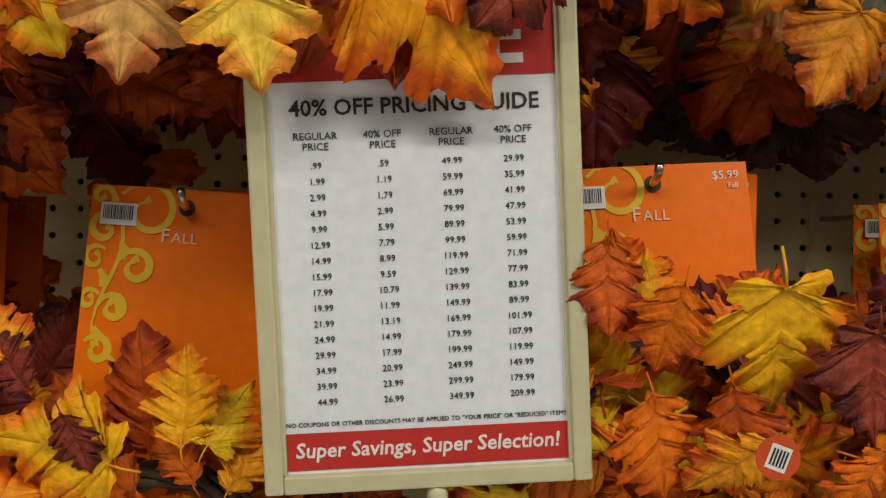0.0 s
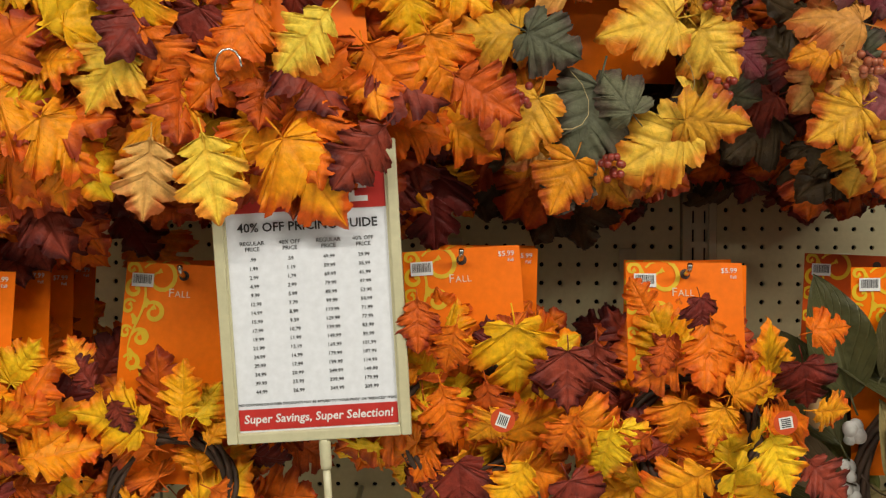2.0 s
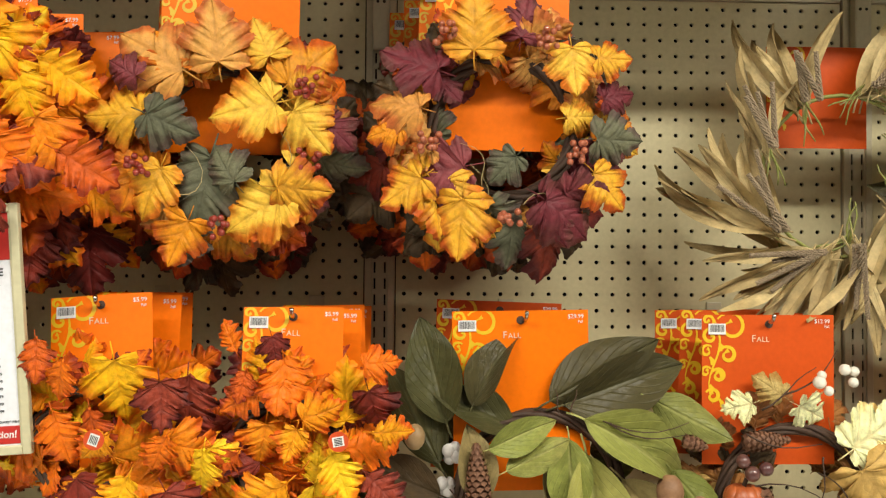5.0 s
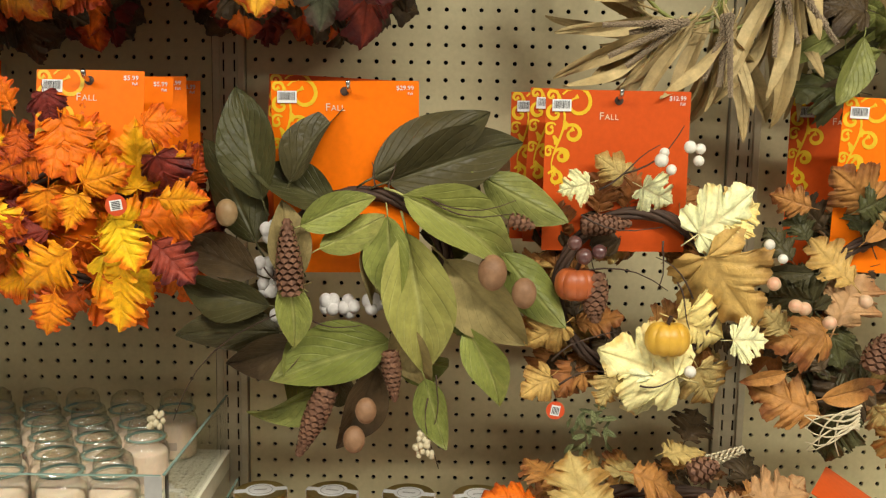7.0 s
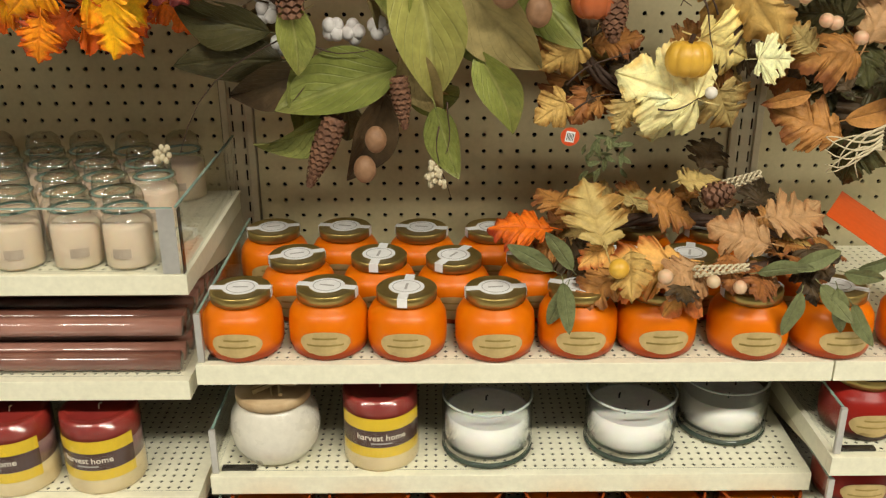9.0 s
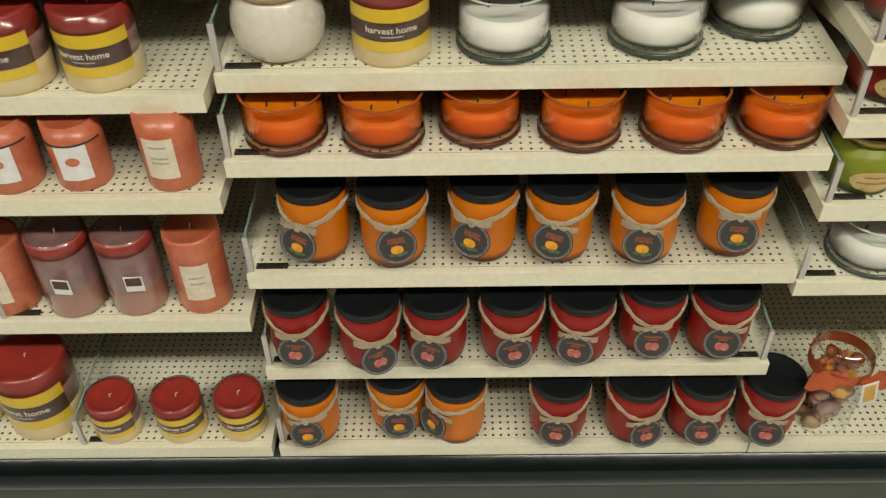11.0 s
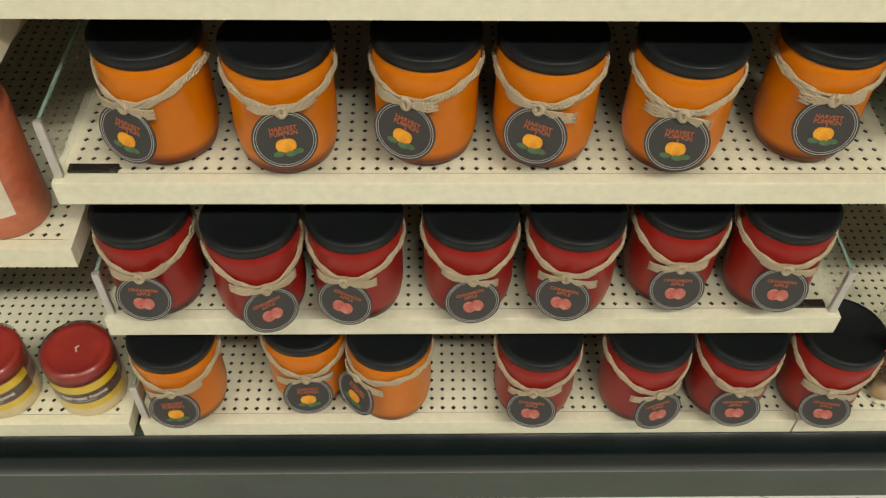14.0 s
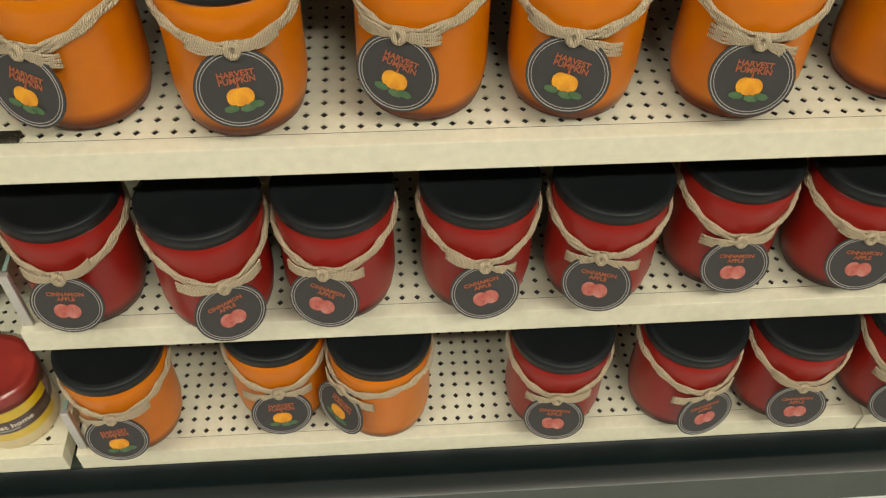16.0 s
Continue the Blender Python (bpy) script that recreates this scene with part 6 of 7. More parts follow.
def broad_wreath(x, cx, z, cz, y, keys, seed, clusters, cw, n_back):
    rng = random.Random(seed)
    w = thing("broad_leaf_wreath", pose(x, y, z), "wreath of tan, plum and grey-green cloth leaves with berry clusters", "wreath", "broad leaf wreaths")
    card(w, 0.0, 0.03, 0.016, cw, 0.245, "$9.99", 0, 1, 0)
    dx, dz = cx - x, cz - z
    vine_ring(w, 0.088, 0.005, dx, dz, r=0.004)
    ring_fill(w, rng, ["grape"], ["tan", "amber", "gold", "purple", "tan", "grey", "amber"], 0.116, 0.113, 52, 0.062, -0.03, 0.025, 0.72, 0.85, dx, dz)
    # back layer in dark tones that paint the shade behind the ring
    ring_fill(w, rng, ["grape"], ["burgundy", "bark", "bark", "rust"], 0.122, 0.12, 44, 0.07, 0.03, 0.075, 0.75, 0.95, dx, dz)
    keyed(w, keys, y - 0.036, ["grape"], rng, 1.12, 0.05, 0.010)
    for bx, bz in clusters:
        berries(w, bx - x, -0.045, bz - z, 13, 0.0043, 0.0125, M_BERRY if seed % 2 else M_BERRYO, rng)
    for k in range(n_back):
        b = thing("broad_leaf_wreath", pose(x - 0.022 * (k + 1), y + 0.075 * (k + 1), z - 0.006), "leaf wreath hanging behind on the same peg", "wreath", "broad leaf wreaths")
        card(b, 0, 0.03, 0.016, cw, 0.22, "$9.99", 0, rng.uniform(-2, 2), rng.uniform(-3, 3))
        # dark leaf tones here too, in place of shade on the rear wreath
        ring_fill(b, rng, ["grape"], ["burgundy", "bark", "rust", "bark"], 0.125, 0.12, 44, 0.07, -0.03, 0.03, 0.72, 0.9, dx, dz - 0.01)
    peg(x, z + 0.004, -y + 0.02)
    return w


wr1 = broad_wreath(-0.186, -0.184, 2.085, 1.872, -0.285, W1, 41, [(-0.283, 1.833), (-0.183, 1.758), (-0.075, 1.839), (-0.08, 1.93)], 0.178, 2)
wr2 = broad_wreath(0.166, 0.163, 2.09, 1.885, -0.305, W2, 42, [(0.07, 1.859), (0.166, 1.771), (0.212, 1.988), (0.087, 1.992), (0.25, 1.85)], 0.172, 3)
for wr, n in ((wr1, 3), (wr2, 4)):
    rng = random.Random(n)
    for k in range(4):
        twig(wr, rng, rng.uniform(-0.1, 0.12), -0.03, -0.30 + rng.uniform(-0.02, 0.04), rng.uniform(-40, 200), 0.06, 0.0007, "raffia_strand", TONE["husk"], 0.9)

# ---- magnolia wreath ----
MG1 = "0.096 1.510 106 0.134 oliveD; 0.129 1.532 66 0.107 oliveD; 0.087 1.457 116 0.133 oliveD; 0.089 1.418 157 0.106 bark; 0.103 1.379 169 0.121 oliveD; 0.116 1.348 -178 0.122 oliveD; 0.150 1.337 -158 0.109 bark; 0.253 1.339 -162 0.147 olive; 0.229 1.539 29 0.152 oliveD; 0.248 1.534 19 0.163 oliveD; 0.363 1.542 -28 0.110 olive; 0.387 1.451 -50 0.112 olive"
MG2 = "0.237 1.307 -110 0.112 bark; 0.296 1.294 -75 0.087 olive; 0.172 1.280 -150 0.095 olive; 0.227 1.473 -80 0.094 taupe; 0.261 1.365 -66 0.094 taupe; 0.345 1.360 -59 0.106 oliveL"
MG3 = "0.140 1.414 100 0.095 taupe; 0.133 1.422 -83 0.086 oliveL; 0.147 1.483 25 0.088 oliveL; 0.169 1.456 26 0.085 oliveL; 0.268 1.521 -25 0.162 oliveL; 0.249 1.496 -87 0.105 oliveL; 0.271 1.477 -79 0.172 oliveL; 0.318 1.444 -48 0.145 taupe"
rng = random.Random(77)
mg = thing("magnolia_wreath", pose(0.199, -0.24, 1.640), "loose wreath of olive magnolia leaves, pine cones and cotton bolls", "wreath")
card(mg, -0.006, 0.0, 0.015, 0.180, 0.235, "$29.99", 0, -1)
vr = vine_ring(mg, 0.105, -0.005, 0.02, -0.225, n=6, r=0.0035)
ring_fill(mg, rng, ["magnolia"], ["oliveD", "bark", "olive", "taupe", "oliveD"], 0.105, 0.11, 20, 0.100, -0.012, 0.02, 0.75, 0.9, 0.02, -0.225)
keyed(mg, MG1, -0.262, ["magnolia"], rng, 1.06, 0.06, 0.008, 14, 22)
keyed(mg, MG2, -0.270, ["magnolia"], rng, 1.06, 0.06, 0.006, 12, 18)
keyed(mg, MG3, -0.290, ["magnolia"], rng, 1.06, 0.06, 0.005, 10, 12)
OX, OZ = mg.location.x, mg.location.z
for x, z, a, ln, r in ((0.136, 1.400, 93, 0.092, 0.019), (0.180, 1.288, -113, 0.092, 0.018), (0.254, 1.335, -84, 0.062, 0.014), (0.392, 1.495, -15, 0.032, 0.012)):
    cone(mg, x - OX, -0.058, z - OZ, a, ln, r)
for x, z, r, mt, nm in ((0.055, 1.495, 0.0135, M_EGG, "pod"), (0.374, 1.432, 0.0175, M_NUT, "walnut"), (0.412, 1.408, 0.015, M_NUT, "walnut"), (0.226, 1.262, 0.013, M_NUT, "walnut"), (0.212, 1.226, 0.0135, M_NUT, "walnut")):
    bm = ball(r, (x - OX, -0.062 if mt is not M_EGG else -0.03, z - OZ), 14, 1.25)
    part(nm, bm, mt, mg, smooth=True)
for x, z in ((0.095, 1.426), (0.104, 1.47), (0.100, 1.402), (0.176, 1.381), (0.200, 1.378), (0.230, 1.384), (0.116, 1.366)):
    bm = bmesh.new()
    for q in range(4):
        a = q * 1.57 + x * 40
        ball(0.0085, (x - OX + 0.006 * math.cos(a), -0.006 - 0.004 * (q % 2), z - OZ + 0.007 * math.sin(a)), 10, 1.1, bm)
    part("cotton_boll", bm, M_COTTON, mg, smooth=True)
for x, z, a, ln in ((0.29, 1.52, -8, 0.11), (0.30, 1.515, -20, 0.10), (0.10, 1.43, -45, 0.06), (0.12, 1.375, -140, 0.19), (0.31, 1.30, -100, 0.07), (0.30, 1.27, -95, 0.09), (0.25, 1.53, 85, 0.03), (0.235, 1.53, 110, 0.03), (0.15, 1.37, -20, 0.07)):
    twig(mg, rng, x - OX, -0.055 if z > 1.5 else -0.035, z - OZ, a, ln)
for x, z in ((-0.035, 1.238), (0.292, 1.215), (0.298, 1.205)):
    bm = bmesh.new()
    for q in range(14):
        ball(0.0034, (x - OX + rng.uniform(-0.009, 0.009), -0.035 + rng.uniform(-0.006, 0.006), z - OZ + rng.uniform(-0.010, 0.010)), 6, 1.2, bm)
    part("seed_head", bm, M_SEEDW, mg, kind="stuff")
for k in range(1):
    bcard = thing("hanging_card", pose(0.190, -0.15, 1.652), "orange hang card of a wreath further back", "card", "spare hang cards")
    card(bcard, -0.015, 0, 0.012, 0.178, 0.235, "$29.99", 0, 2, 3, M_CARDR)
peg(0.199, 1.643, 0.262)

# ---- cream leaf wreath ----
CR1 = "0.619 1.296 162 0.104 cream; 0.596 1.375 -25 0.088 cream; 0.618 1.472 37 0.089 cream; 0.552 1.535 -30 0.052 cream; 0.629 1.462 -53 0.113 khaki; 0.494 1.539 -162 0.04 cream; 0.468 1.368 -145 0.057 khaki; 0.631 1.316 -59 0.071 khaki; 0.578 1.310 -88 0.073 cream; 0.667 1.349 1 0.054 cream; 0.454 1.302 -145 0.045 khaki; 0.535 1.303 -114 0.048 khaki; 0.535 1.545 144 0.035 khaki; 0.650 1.49 30 0.06 cream"
cr = thing("cream_leaf_wreath", pose(0.530, -0.225, 1.635), "twig wreath of cream leaves, gourds, cones and white berries", "wreath")
OX, OZ = cr.location.x, cr.location.z
card(cr, 0.0, 0.0, 0.015, 0.180, 0.20, "$12.99", 0, 0, 0, M_CARDR)
vine_ring(cr, 0.100, -0.010, 0.03, -0.235, n=8, r=0.003)
ring_fill(cr, rng, ["grape", "oak"], ["brown", "bark", "khaki", "brown", "bark"], 0.125, 0.125, 74, 0.06, -0.01, 0.03, 0.45, 0.8, 0.03, -0.235)
keyed(cr, CR1, -0.268, ["grape", "maple"], rng, 1.1, 0.045, 0.008)
for x, z, r, mt in ((0.478, 1.415, 0.026, M_PUMPO), (0.592, 1.349, 0.027, M_PUMPY)):
    g = bmesh.new()
    for q in range(9):
        a = 2 * math.pi * q / 9
        ball(r * 0.55, (x - OX + r * 0.5 * math.cos(a), -0.048 + r * 0.5 * math.sin(a) * 0.8, z - OZ), 10, 1.35, g)
    gd = part("gourd", g, mt, cr, "small ribbed gourd", smooth=True)
    part("gourd_stem", tube([(x - OX, -0.048, z - OZ + r * 0.7), (x - OX + 0.003, -0.05, z - OZ + r * 1.05)], 0.003, 6), M_TWIG, gd)
cone(cr, 0.497 - OX, -0.05, 1.43 - OZ, -85, 0.062, 0.021)
cone(cr, 0.484 - OX, -0.03, 1.485 - OZ, 3, 0.062, 0.016)
for x, z, r, mt in ((0.472, 1.467, 0.009, M_PLUM), (0.484, 1.451, 0.010, M_PLUM), (0.502, 1.457, 0.009, M_PLUM), (0.571, 1.567, 0.0085, M_BERRYW), (0.583, 1.556, 0.0065, M_BERRYW), (0.604, 1.583, 0.0075, M_BERRYW), (0.616, 1.581, 0.0065, M_BERRYW),
                    (0.615, 1.567, 0.0065, M_BERRYW), (0.574, 1.576, 0.006, M_BERRYW), (0.618, 1.312, 0.0075, M_BERRYW), (0.705, 1.469, 0.0065, M_BERRYW), (0.722, 1.452, 0.006, M_BERRYW)):
    part("berry", ball(r, (x - OX, -0.062, z - OZ), 12), mt, cr, smooth=True)
for x, z, a, ln in ((0.50, 1.53, 25, 0.09), (0.53, 1.55, 30, 0.09), (0.47, 1.43, -5, 0.12), (0.60, 1.42, -60, 0.06), (0.45, 1.32, 40, 0.09), (0.62, 1.40, 130, 0.07), (0.58, 1.47, -100, 0.06), (0.46, 1.29, 20, 0.06), (0.56, 1.29, 5, 0.05), (0.48, 1.50, -20, 0.10)):
    twig(cr, rng, x - OX, -0.052, z - OZ, a, ln, 0.0014)
round_sticker(cr, 0.458 - OX, -0.045, 1.256 - OZ, 10)
for k in range(26):
    leaf(cr, rng, "sage", "sage", 0.500 - OX + rng.uniform(-0.025, 0.028), -0.03 + rng.uniform(-0.02, 0.01), 1.235 - OZ + rng.uniform(-0.03, 0.025), rng.uniform(0, 360), rng.uniform(0.016, 0.026), 40, 40)
for k in range(2):
    b = thing("hanging_card", pose(0.515 - 0.02 * k, -0.17 + 0.06 * k, 1.640), "red-orange hang card of a wreath further back", "card", "spare hang cards")
    card(b, 0, 0, 0.012, 0.178, 0.20, "$12.99", 0, rng.uniform(-2, 2), 3, M_CARDR)
peg(0.530, 1.640, 0.245)

# ---- brown oak wreath ----
BR1 = "0.810 1.360 64 0.098 pink; 0.796 1.249 157 0.080 brown; 0.795 1.271 9 0.087 brown; 0.773 1.354 -140 0.05 bark; 0.821 1.507 20 0.06 oliveD; 0.840 1.469 39 0.06 brown; 0.798 1.305 120 0.05 bark; 0.745 1.446 126 0.045 oliveD; 0.773 1.431 -179 0.05 oliveD; 0.770 1.468 114 0.04 oliveD; 0.767 1.511 163 0.045 brown; 0.749 1.304 -162 0.05 brown; 0.746 1.354 138 0.04 khaki"
br = thing("oak_leaf_wreath", pose(0.875, -0.215, 1.635), "wreath of brown oak leaves, green sprigs and peach berries", "wreath")
OX, OZ = br.location.x, br.location.z
card(br, 0.03, 0.0, 0.010, 0.180, 0.22, "$12.99", 0, 2, 0)
vine_ring(br, 0.10, 0.0, 0.02, -0.26, n=6)
ring_fill(br, rng, ["oak", "grape"], ["brown", "bark", "khaki", "oliveD", "pink"], 0.165, 0.15, 60, 0.07, -0.03, 0.02, 0.45, 0.85, 0.03, -0.26)
keyed(br, BR1, -0.250, ["oak", "oak", "sage"], rng, 1.15, 0.05, 0.010)
for x, z in ((0.717, 1.420), (0.745, 1.393), (0.788, 1.373), (0.756, 1.390), (0.83, 1.40)):
    part("berry", ball(0.0085, (x - OX, -0.062, z - OZ), 12), M_BERRYP, br, smooth=True)
for k in range(9):
    twig(br, rng, 0.84 - OX, -0.05, 1.235 - OZ + 0.004 * k, 175 + 14 * k * 0.5, 0.07, 0.0018, "grass_plume", M_SEEDW, 0.5)
cone(br, 0.85 - OX, -0.05, 1.31 - OZ, 70, 0.05, 0.022)
b = thing("hanging_card", pose(0.86, -0.12, 1.640), "red-orange hang card of a wreath further back", "card", "spare hang cards")
card(b, 0, 0, 0.010, 0.150, 0.23, "$12.99", 0, 0, 0, M_CARDR)
peg(0.905, 1.638, 0.235)
dg = thing("evergreen_wreath", pose(0.985, -0.2, 1.95), "dark green leafy wreath with husk blades", "wreath")
card(dg, 0, 0.02, 0.012, 0.15, 0.2, "", 0, 0, 0, M_CARDR)
ring_fill(dg, rng, ["grape", "magnolia", "sage"], ["oliveD", "bark", "oliveD", "olive"], 0.19, 0.20, 90, 0.085, -0.03, 0.06, 0.35, 0.85, 0.0, -0.16)
peg(0.985, 1.953, 0.2)

# ---- corn husk wreath ----
hk = thing("corn_husk_wreath", pose(0.640, -0.15, 2.03), "wreath of dry tan corn husks, seed spikes and green stems", "wreath")
OX, OZ = hk.location.x, hk.location.z
part("wire_ring", tube([(0.02 + 0.115 * math.cos(a), -0.015, -0.185 + 0.115 * math.sin(a)) for a in [2 * math.pi * k / 28 for k in range(28)]], 0.0028, 8, closed=True), M_GSTEM, hk, smooth=True)
card(hk, 0.005, 0.03, 0.01, 0.15, 0.15, "", 0, 0, 0, M_CARDR)


def seed_spike(parent, x, y, z, ang, length, r, material):
    bm = bmesh.new()
    n = int(length / 0.0035)
    for k in range(n):
        u = k / n
        for q in range(4):
            a = q * 1.57 + k * 0.8
            rr = r * (1 - 0.5 * u)
            bmesh.ops.create_icosphere(bm, subdivisions=1, radius=0.0021, matrix=Matrix.Translation((rr * math.cos(a), rr * math.sin(a), u * length)) @ pose(0, 0, 0, 35 * math.sin(a), 35 * math.cos(a), 0) @ Matrix.Diagonal((0.8, 0.8, 1.6, 1)))
    ob = part("seed_spike", bm, material, parent, "dry seed spike", kind="stuff")
    ob.matrix_local = Matrix.Translation((x, y, z)) @ pose(0, 0, 0, 0, 90 - ang, 0)


# bundles tied round the ring: foot, direction of the fan
for bx, bz, ang, n, ln in ((0.555, 1.765, 125, 11, 0.17), (0.615, 1.735, -158, 12, 0.15), (0.665, 1.745, -95, 10, 0.15), (0.735, 1.80, -75, 12, 0.17), (0.765, 1.87, -50, 10, 0.15), (0.75, 1.945, -15, 10, 0.15), (0.69, 1.965, 45, 10, 0.15), (0.60, 1.945, 110, 9, 0.14), (0.55, 1.88, 100, 6, 0.13)):
    for k in range(n):
        a = ang + rng.uniform(-34, 34)
        leaf(hk, rng, "husk", "husk", bx - OX + rng.uniform(-0.012, 0.012), -0.02 + rng.uniform(-0.035, 0.02), bz - OZ + rng.uniform(-0.012, 0.012), a, ln * rng.uniform(0.7, 1.15), 25, 60)
    for k in range(4):
        seed_spike(hk, bx - OX + rng.uniform(-0.01, 0.01), -0.058 + rng.uniform(-0.01, 0.01), bz - OZ, ang + rng.uniform(-26, 26), ln * rng.uniform(0.45, 0.75), 0.0032, M_SEED)
    for k in range(3):
        twig(hk, rng, bx - OX, -0.025, bz - OZ + 0.004 * k, ang + 180 + rng.uniform(-10, 10), 0.06, 0.0022, "stalk", M_GSTEM)
peg(0.640, 2.033, 0.17)

# ---- wreath lying on the jars ----
ly = thing("fallen_oak_wreath", pose(0.610, -0.262, 1.098), "wreath of brown oak leaves and berries lying on the candle jars", "wreath")
vine_ring(ly, 0.125, 0.0, 0, 0.014, flat=True, n=10, r=0.004)
for k in range(46):
    a = 360 * k / 46 + rng.uniform(-8, 8)
    f = rng.uniform(0.75, 1.15)
    x, y = 0.14 * f * math.cos(radians(a)), 0.112 * f * math.sin(radians(a))
    face = pose(0, 0, 0, 22 if y < 0.02 else 34, 0, 0)
    leaf(ly, rng, rng.choice(["oak", "oak", "grape"]), rng.choice(["khaki", "brown", "brown", "bark", "pink", "tan"]), x, y, 0.012 + rng.uniform(0, 0.03), a + rng.uniform(-60, 60), rng.uniform(0.05, 0.07), 25, 30, face)
for x, y, z, a, s, tn in ((-0.115, -0.09, 0.045, 100, 0.105, "khaki"), (-0.02, -0.10, 0.035, 175, 0.11, "tan"), (0.08, -0.09, 0.05, 160, 0.08, "pink"), (0.08, -0.05, 0.07, 10, 0.09, "pink"), (-0.05, 0.02, 0.07, -10, 0.08, "brown"), (-0.14, 0.0, 0.055, 120, 0.08, "brown"), (0.0, 0.05, 0.085, 20, 0.075, "khaki"), (0.04, 0.09, 0.09, 60, 0.08, "bark"), (-0.17, -0.03, 0.05, 170, 0.08, "rust")):
    leaf(ly, rng, "oak", tn, x, y, z, a, s, 10, 14, pose(0, 0, 0, 40, 0, 0))
for x, y, z, a in ((0.12, -0.14, 0.02, -50), (0.14, -0.14, 0.015, -75), (0.15, -0.13, 0.03, -20), (0.10, -0.14, 0.01, -100), (0.17, -0.12, 0.03, 5), (0.09, -0.13, 0.035, 20), (0.16, -0.14, -0.005, -60), (-0.17, -0.13, 0.02, -80), (-0.16, -0.13, 0.035, 120), (-0.18, -0.12, 0.03, 150), (-0.165, -0.13, 0.015, -110), (0.05, -0.13, 0.03, 10)):
    leaf(ly, rng, "sage", "sage", x, y, z, a, 0.062, 15, 25)
for x, y, z, r in ((-0.055, -0.135, 0.028, 0.009), (0.0, -0.135, 0.022, 0.008), (0.03, -0.138, 0.016, 0.008), (-0.105, -0.12, 0.032, 0.012), (0.13, -0.115, 0.035, 0.008)):
    part("berry", ball(r, (x, y, z), 12), M_BERRYP if r < 0.012 else M_PUMPY, ly, smooth=True)
seed_spike(ly, -0.02, -0.13, 0.032, 5, 0.062, 0.006, M_SEEDW)
seed_spike(ly, 0.05, 0.02, 0.085, 20, 0.05, 0.007, M_SEEDW)
cone(ly, 0.02, 0.0, 0.075, 20, 0.04, 0.02)
cd = card(ly, 0.205, 0.0, 0.055, 0.11, 0.17, "", 0, 0, 0, M_CARDR, True)
cd.matrix_local = pose(0.20, 0.03, 0.062, -62, 0, 58)

# ---- potpourri bag on the neighbouring base shelf ----
pb = thing("potpourri_jar", pose(0.893, -0.398, TR6 + 0.0005), "clear jar of dried orange potpourri with a netted ribbon and tag", "jar")
gj = part("jar", lathe([(0.036, 0.0), (0.043, 0.002), (0.046, 0.012), (0.047, 0.10), (0.045, 0.15), (0.040, 0.165), (0.041, 0.178)], 30), M_GLASS, pb, smooth=True)
gj.visible_shadow = False
part("lid", lathe([(0.041, 0.1785), (0.047, 0.179), (0.0475, 0.184), (0.044, 0.188), (0.030, 0.196), (0, 0.199)], 30), M_LIDGLASS, pb, "clear glass lid", smooth=True)
rg = random.Random(5)
for k in range(70):
    zz = 0.012 + 0.13 * k / 70
    a = rg.uniform(0, 6.3)
    rr = rg.uniform(0.012, 0.031)
    bm = ball(rg.uniform(0.009, 0.016), (0, 0, 0), 10, rg.uniform(0.35, 0.8))
    for v in bm.verts:
        v.co += Vector((0.0015 * math.sin(v.co.z * 900 + k), 0.0015 * math.sin(v.co.x * 800 + k), 0))
    ob = part("dried_petal", bm, (M_EGG, M_EGG, M_NUT, M_WAXM, M_ROSE, M_PUMPY, M_PUMPY, M_WAXO, M_PUMPO)[min(8, int(k / 70 * 8 + rg.uniform(0, 1.6)))], pb, smooth=True)
    ob.matrix_local = pose(rr * math.cos(a), rr * math.sin(a), zz, rg.uniform(0, 180), rg.uniform(0, 180), 0)
M_NET = surf("orange_net_ribbon", (0.52, 0.11, 0.03), (0.42, 0.08, 0.02), 160, 0.7, 0.6)
for s in (-1, 1):
    bm = bmesh.new()
    vs = [[bm.verts.new((s * (0.01 + 0.055 * u), -0.047 - 0.006 * math.sin(5 * u + v * 2), 0.142 + (v - 0.5) * (0.012 + 0.04 * u) + 0.004 * math.sin(14 * u))) for v in (0, 0.33, 0.66, 1)] for u in [k / 8 for k in range(9)]]
    for a, b in zip(vs, vs[1:]):
        for q in range(3):
            bm.faces.new((a[q], b[q], b[q + 1], a[q + 1]))
    part("ribbon_tail", bm, M_NET, pb, smooth=True)
part("ribbon", lathe([(0.0475, 0.132), (0.0485, 0.142), (0.0475, 0.154)], 30), M_NET, pb, smooth=True)
tg = part("tag", box(-0.013, 0.013, -0.0012, 0, -0.058, 0, 0.0005), M_WHITE, pb, "orange and white paper tag")
tg.matrix_local = pose(0.024, -0.055, 0.150, 4, -14, 10)
part("tag_panel", box(-0.009, 0.009, -0.0018, -0.0014, -0.050, -0.006), M_PUMPY, tg)

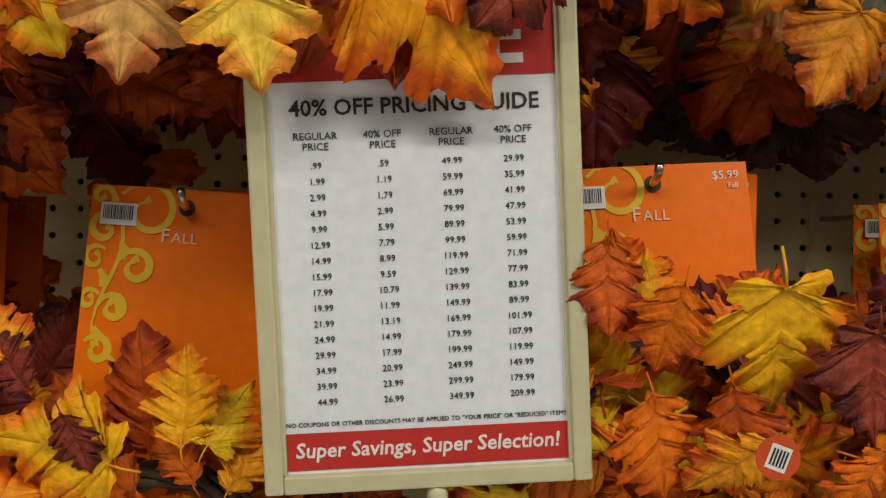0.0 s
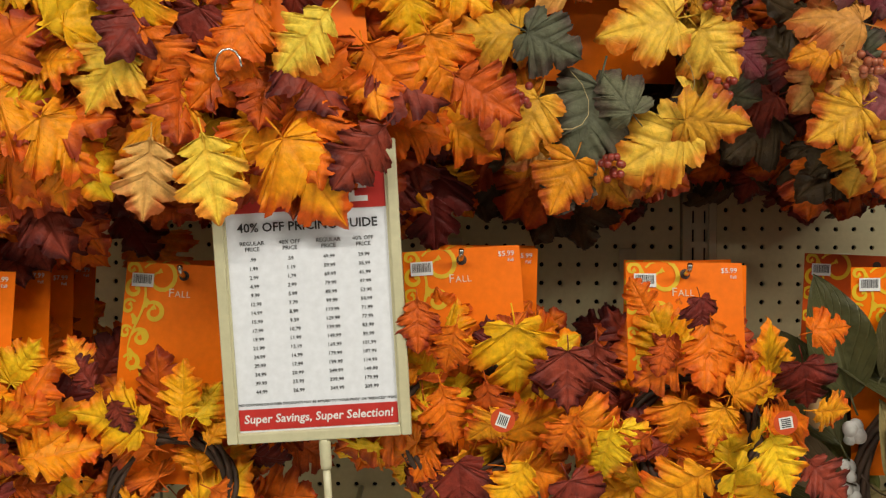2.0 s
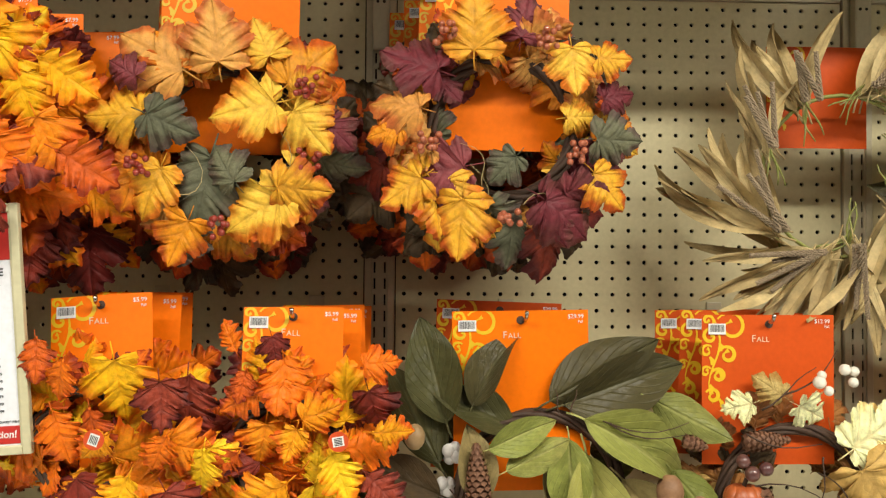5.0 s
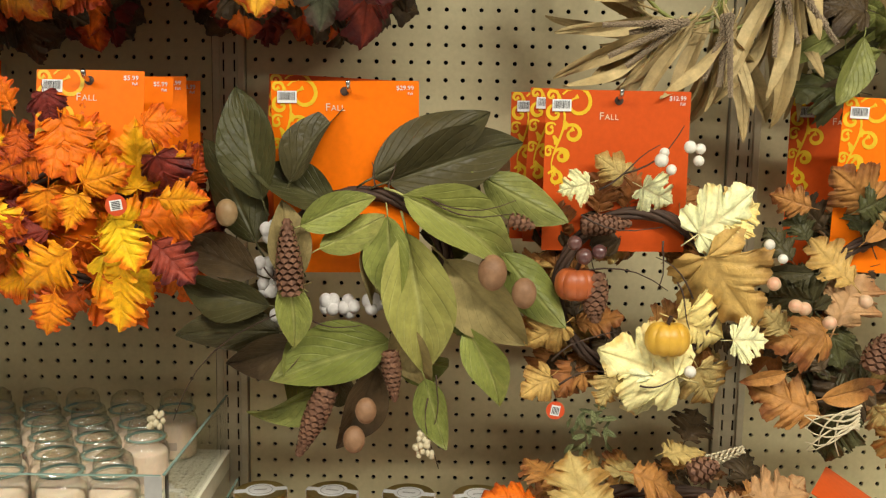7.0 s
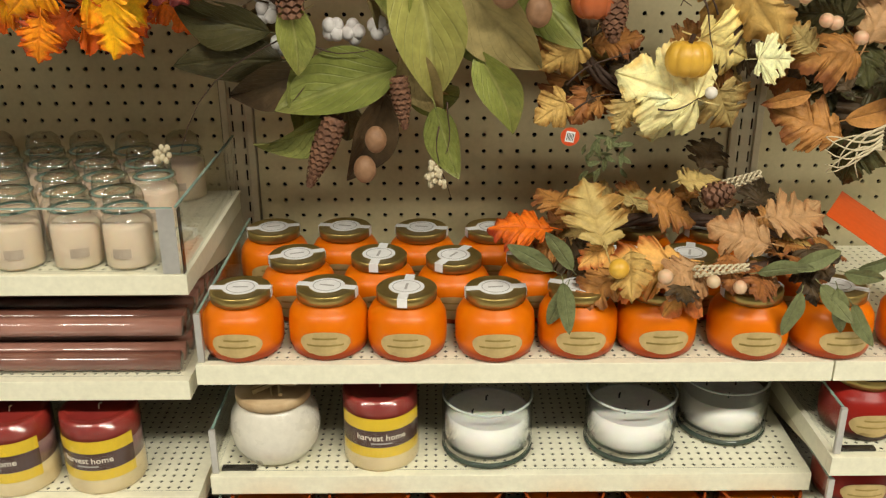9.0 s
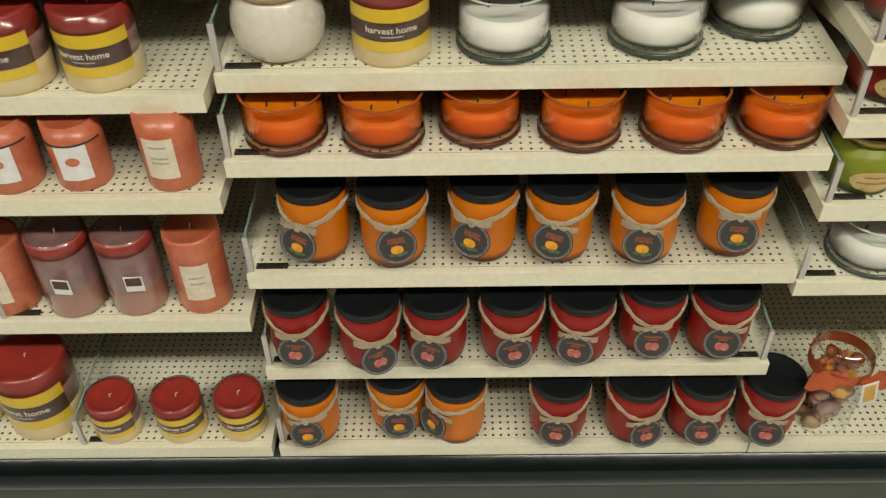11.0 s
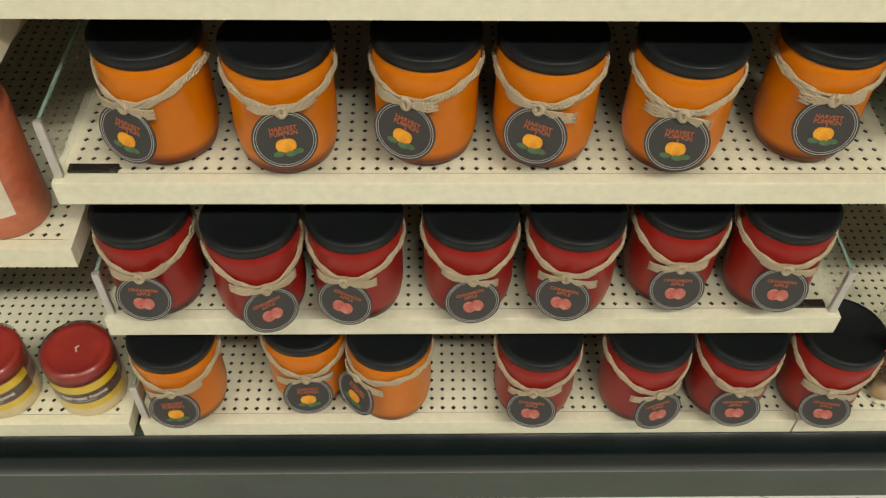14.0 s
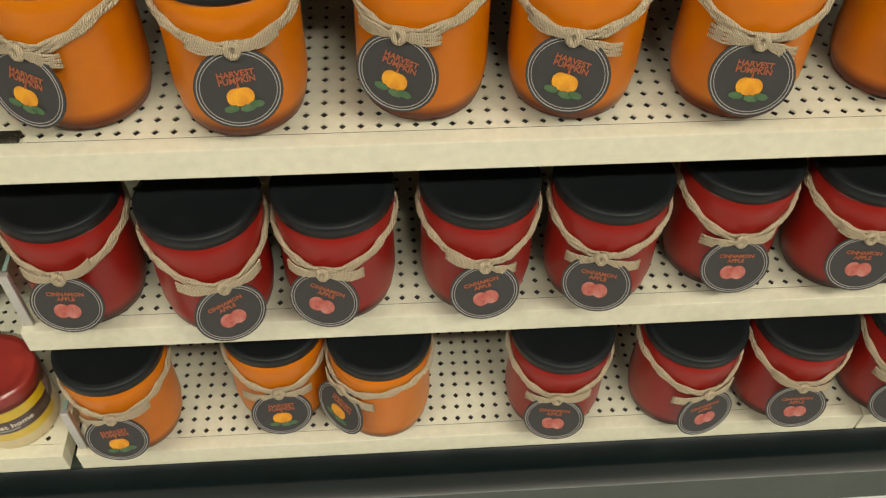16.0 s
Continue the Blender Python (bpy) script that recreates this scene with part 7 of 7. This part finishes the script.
# ---- goods seen over the top rail ----
M_BASKET = surf("brown_woven_mat", (0.24, 0.12, 0.06), (0.16, 0.08, 0.04), 90, 0.8, 0.6)
M_STRAW = surf("straw", (0.55, 0.40, 0.18), (0.42, 0.28, 0.11), 120, 0.85, 0.6)
far = thing("far_shelf", pose(0, 0, 2.18), "white shelf on the far side holding seasonal goods", "shelf")
part("board", box(-2.2, 2.4, 0.05, 0.45, 0.0, 0.012, 0.002), M_WHITEB, far)
part("back_board", box(-2.2, 2.4, 0.46, 0.475, -0.3, 0.5), M_WHITEB, far)
mats = thing("round_mat_stack", pose(-0.475, 0.2, 2.1925), "stack of round brown woven mats", "mats")
for k in range(10):
    part("mat", lathe([(0, 0), (0.062 - 0.002 * k, 0), (0.064 - 0.002 * k, 0.003), (0.061, 0.006), (0, 0.006)], 30, None, Matrix.Translation((0.002 * k, 0, 0.0065 * k))), M_BASKET, mats, smooth=True)
sb = thing("straw_bundle", pose(-0.125, 0.2, 2.1925), "bundle of golden straw", "straw")
for k in range(90):
    y, z = rg.uniform(-0.05, 0.05), rg.uniform(0.003, 0.068)
    a = rg.uniform(-14, 14)
    part("straw", tube([(-0.09, y, z), (0.09, y + 0.03 * math.sin(radians(a)), z + 0.02 * math.sin(radians(a) * 3))], 0.0025, 4), M_STRAW, sb)
for k in range(3):
    cr_ = thing("wooden_board", pose(0.07, 0.19, 2.1925 + 0.0205 * k), "pale wooden board in a flat stack", "board", "wooden boards")
    part("plank", box(-0.085, 0.085 + 0.02 * k, -0.06, 0.06, 0, 0.02, 0.002), M_WOOD, cr_)
plaid = thing("plaid_box", pose(0.60, 0.2, 2.1925), "black and white checked gift box", "box")
for i in range(6):
    for j in range(3):
        part("check", box(-0.08 + 0.027 * i, -0.0532 + 0.027 * i, -0.06, 0.06, 0.024 * j, 0.024 * j + 0.0238), M_BLACK if (i + j) % 2 == 0 else M_WHITE, plaid)
wire_b = thing("wire_basket", pose(-0.68, 0.2, 2.1925), "open black wire basket", "basket")
for z in (0.004, 0.036, 0.052, 0.068):
    part("hoop", tube([(-0.08, -0.05, z), (0.08, -0.05, z), (0.08, 0.05, z), (-0.08, 0.05, z)], 0.0016, 6, closed=True), M_BLACK, wire_b)
for k in range(9):
    part("upright_wire", tube([(-0.08 + 0.02 * k, -0.05, 0.002), (-0.08 + 0.02 * k, -0.05, 0.070)], 0.0014, 6), M_BLACK, wire_b)
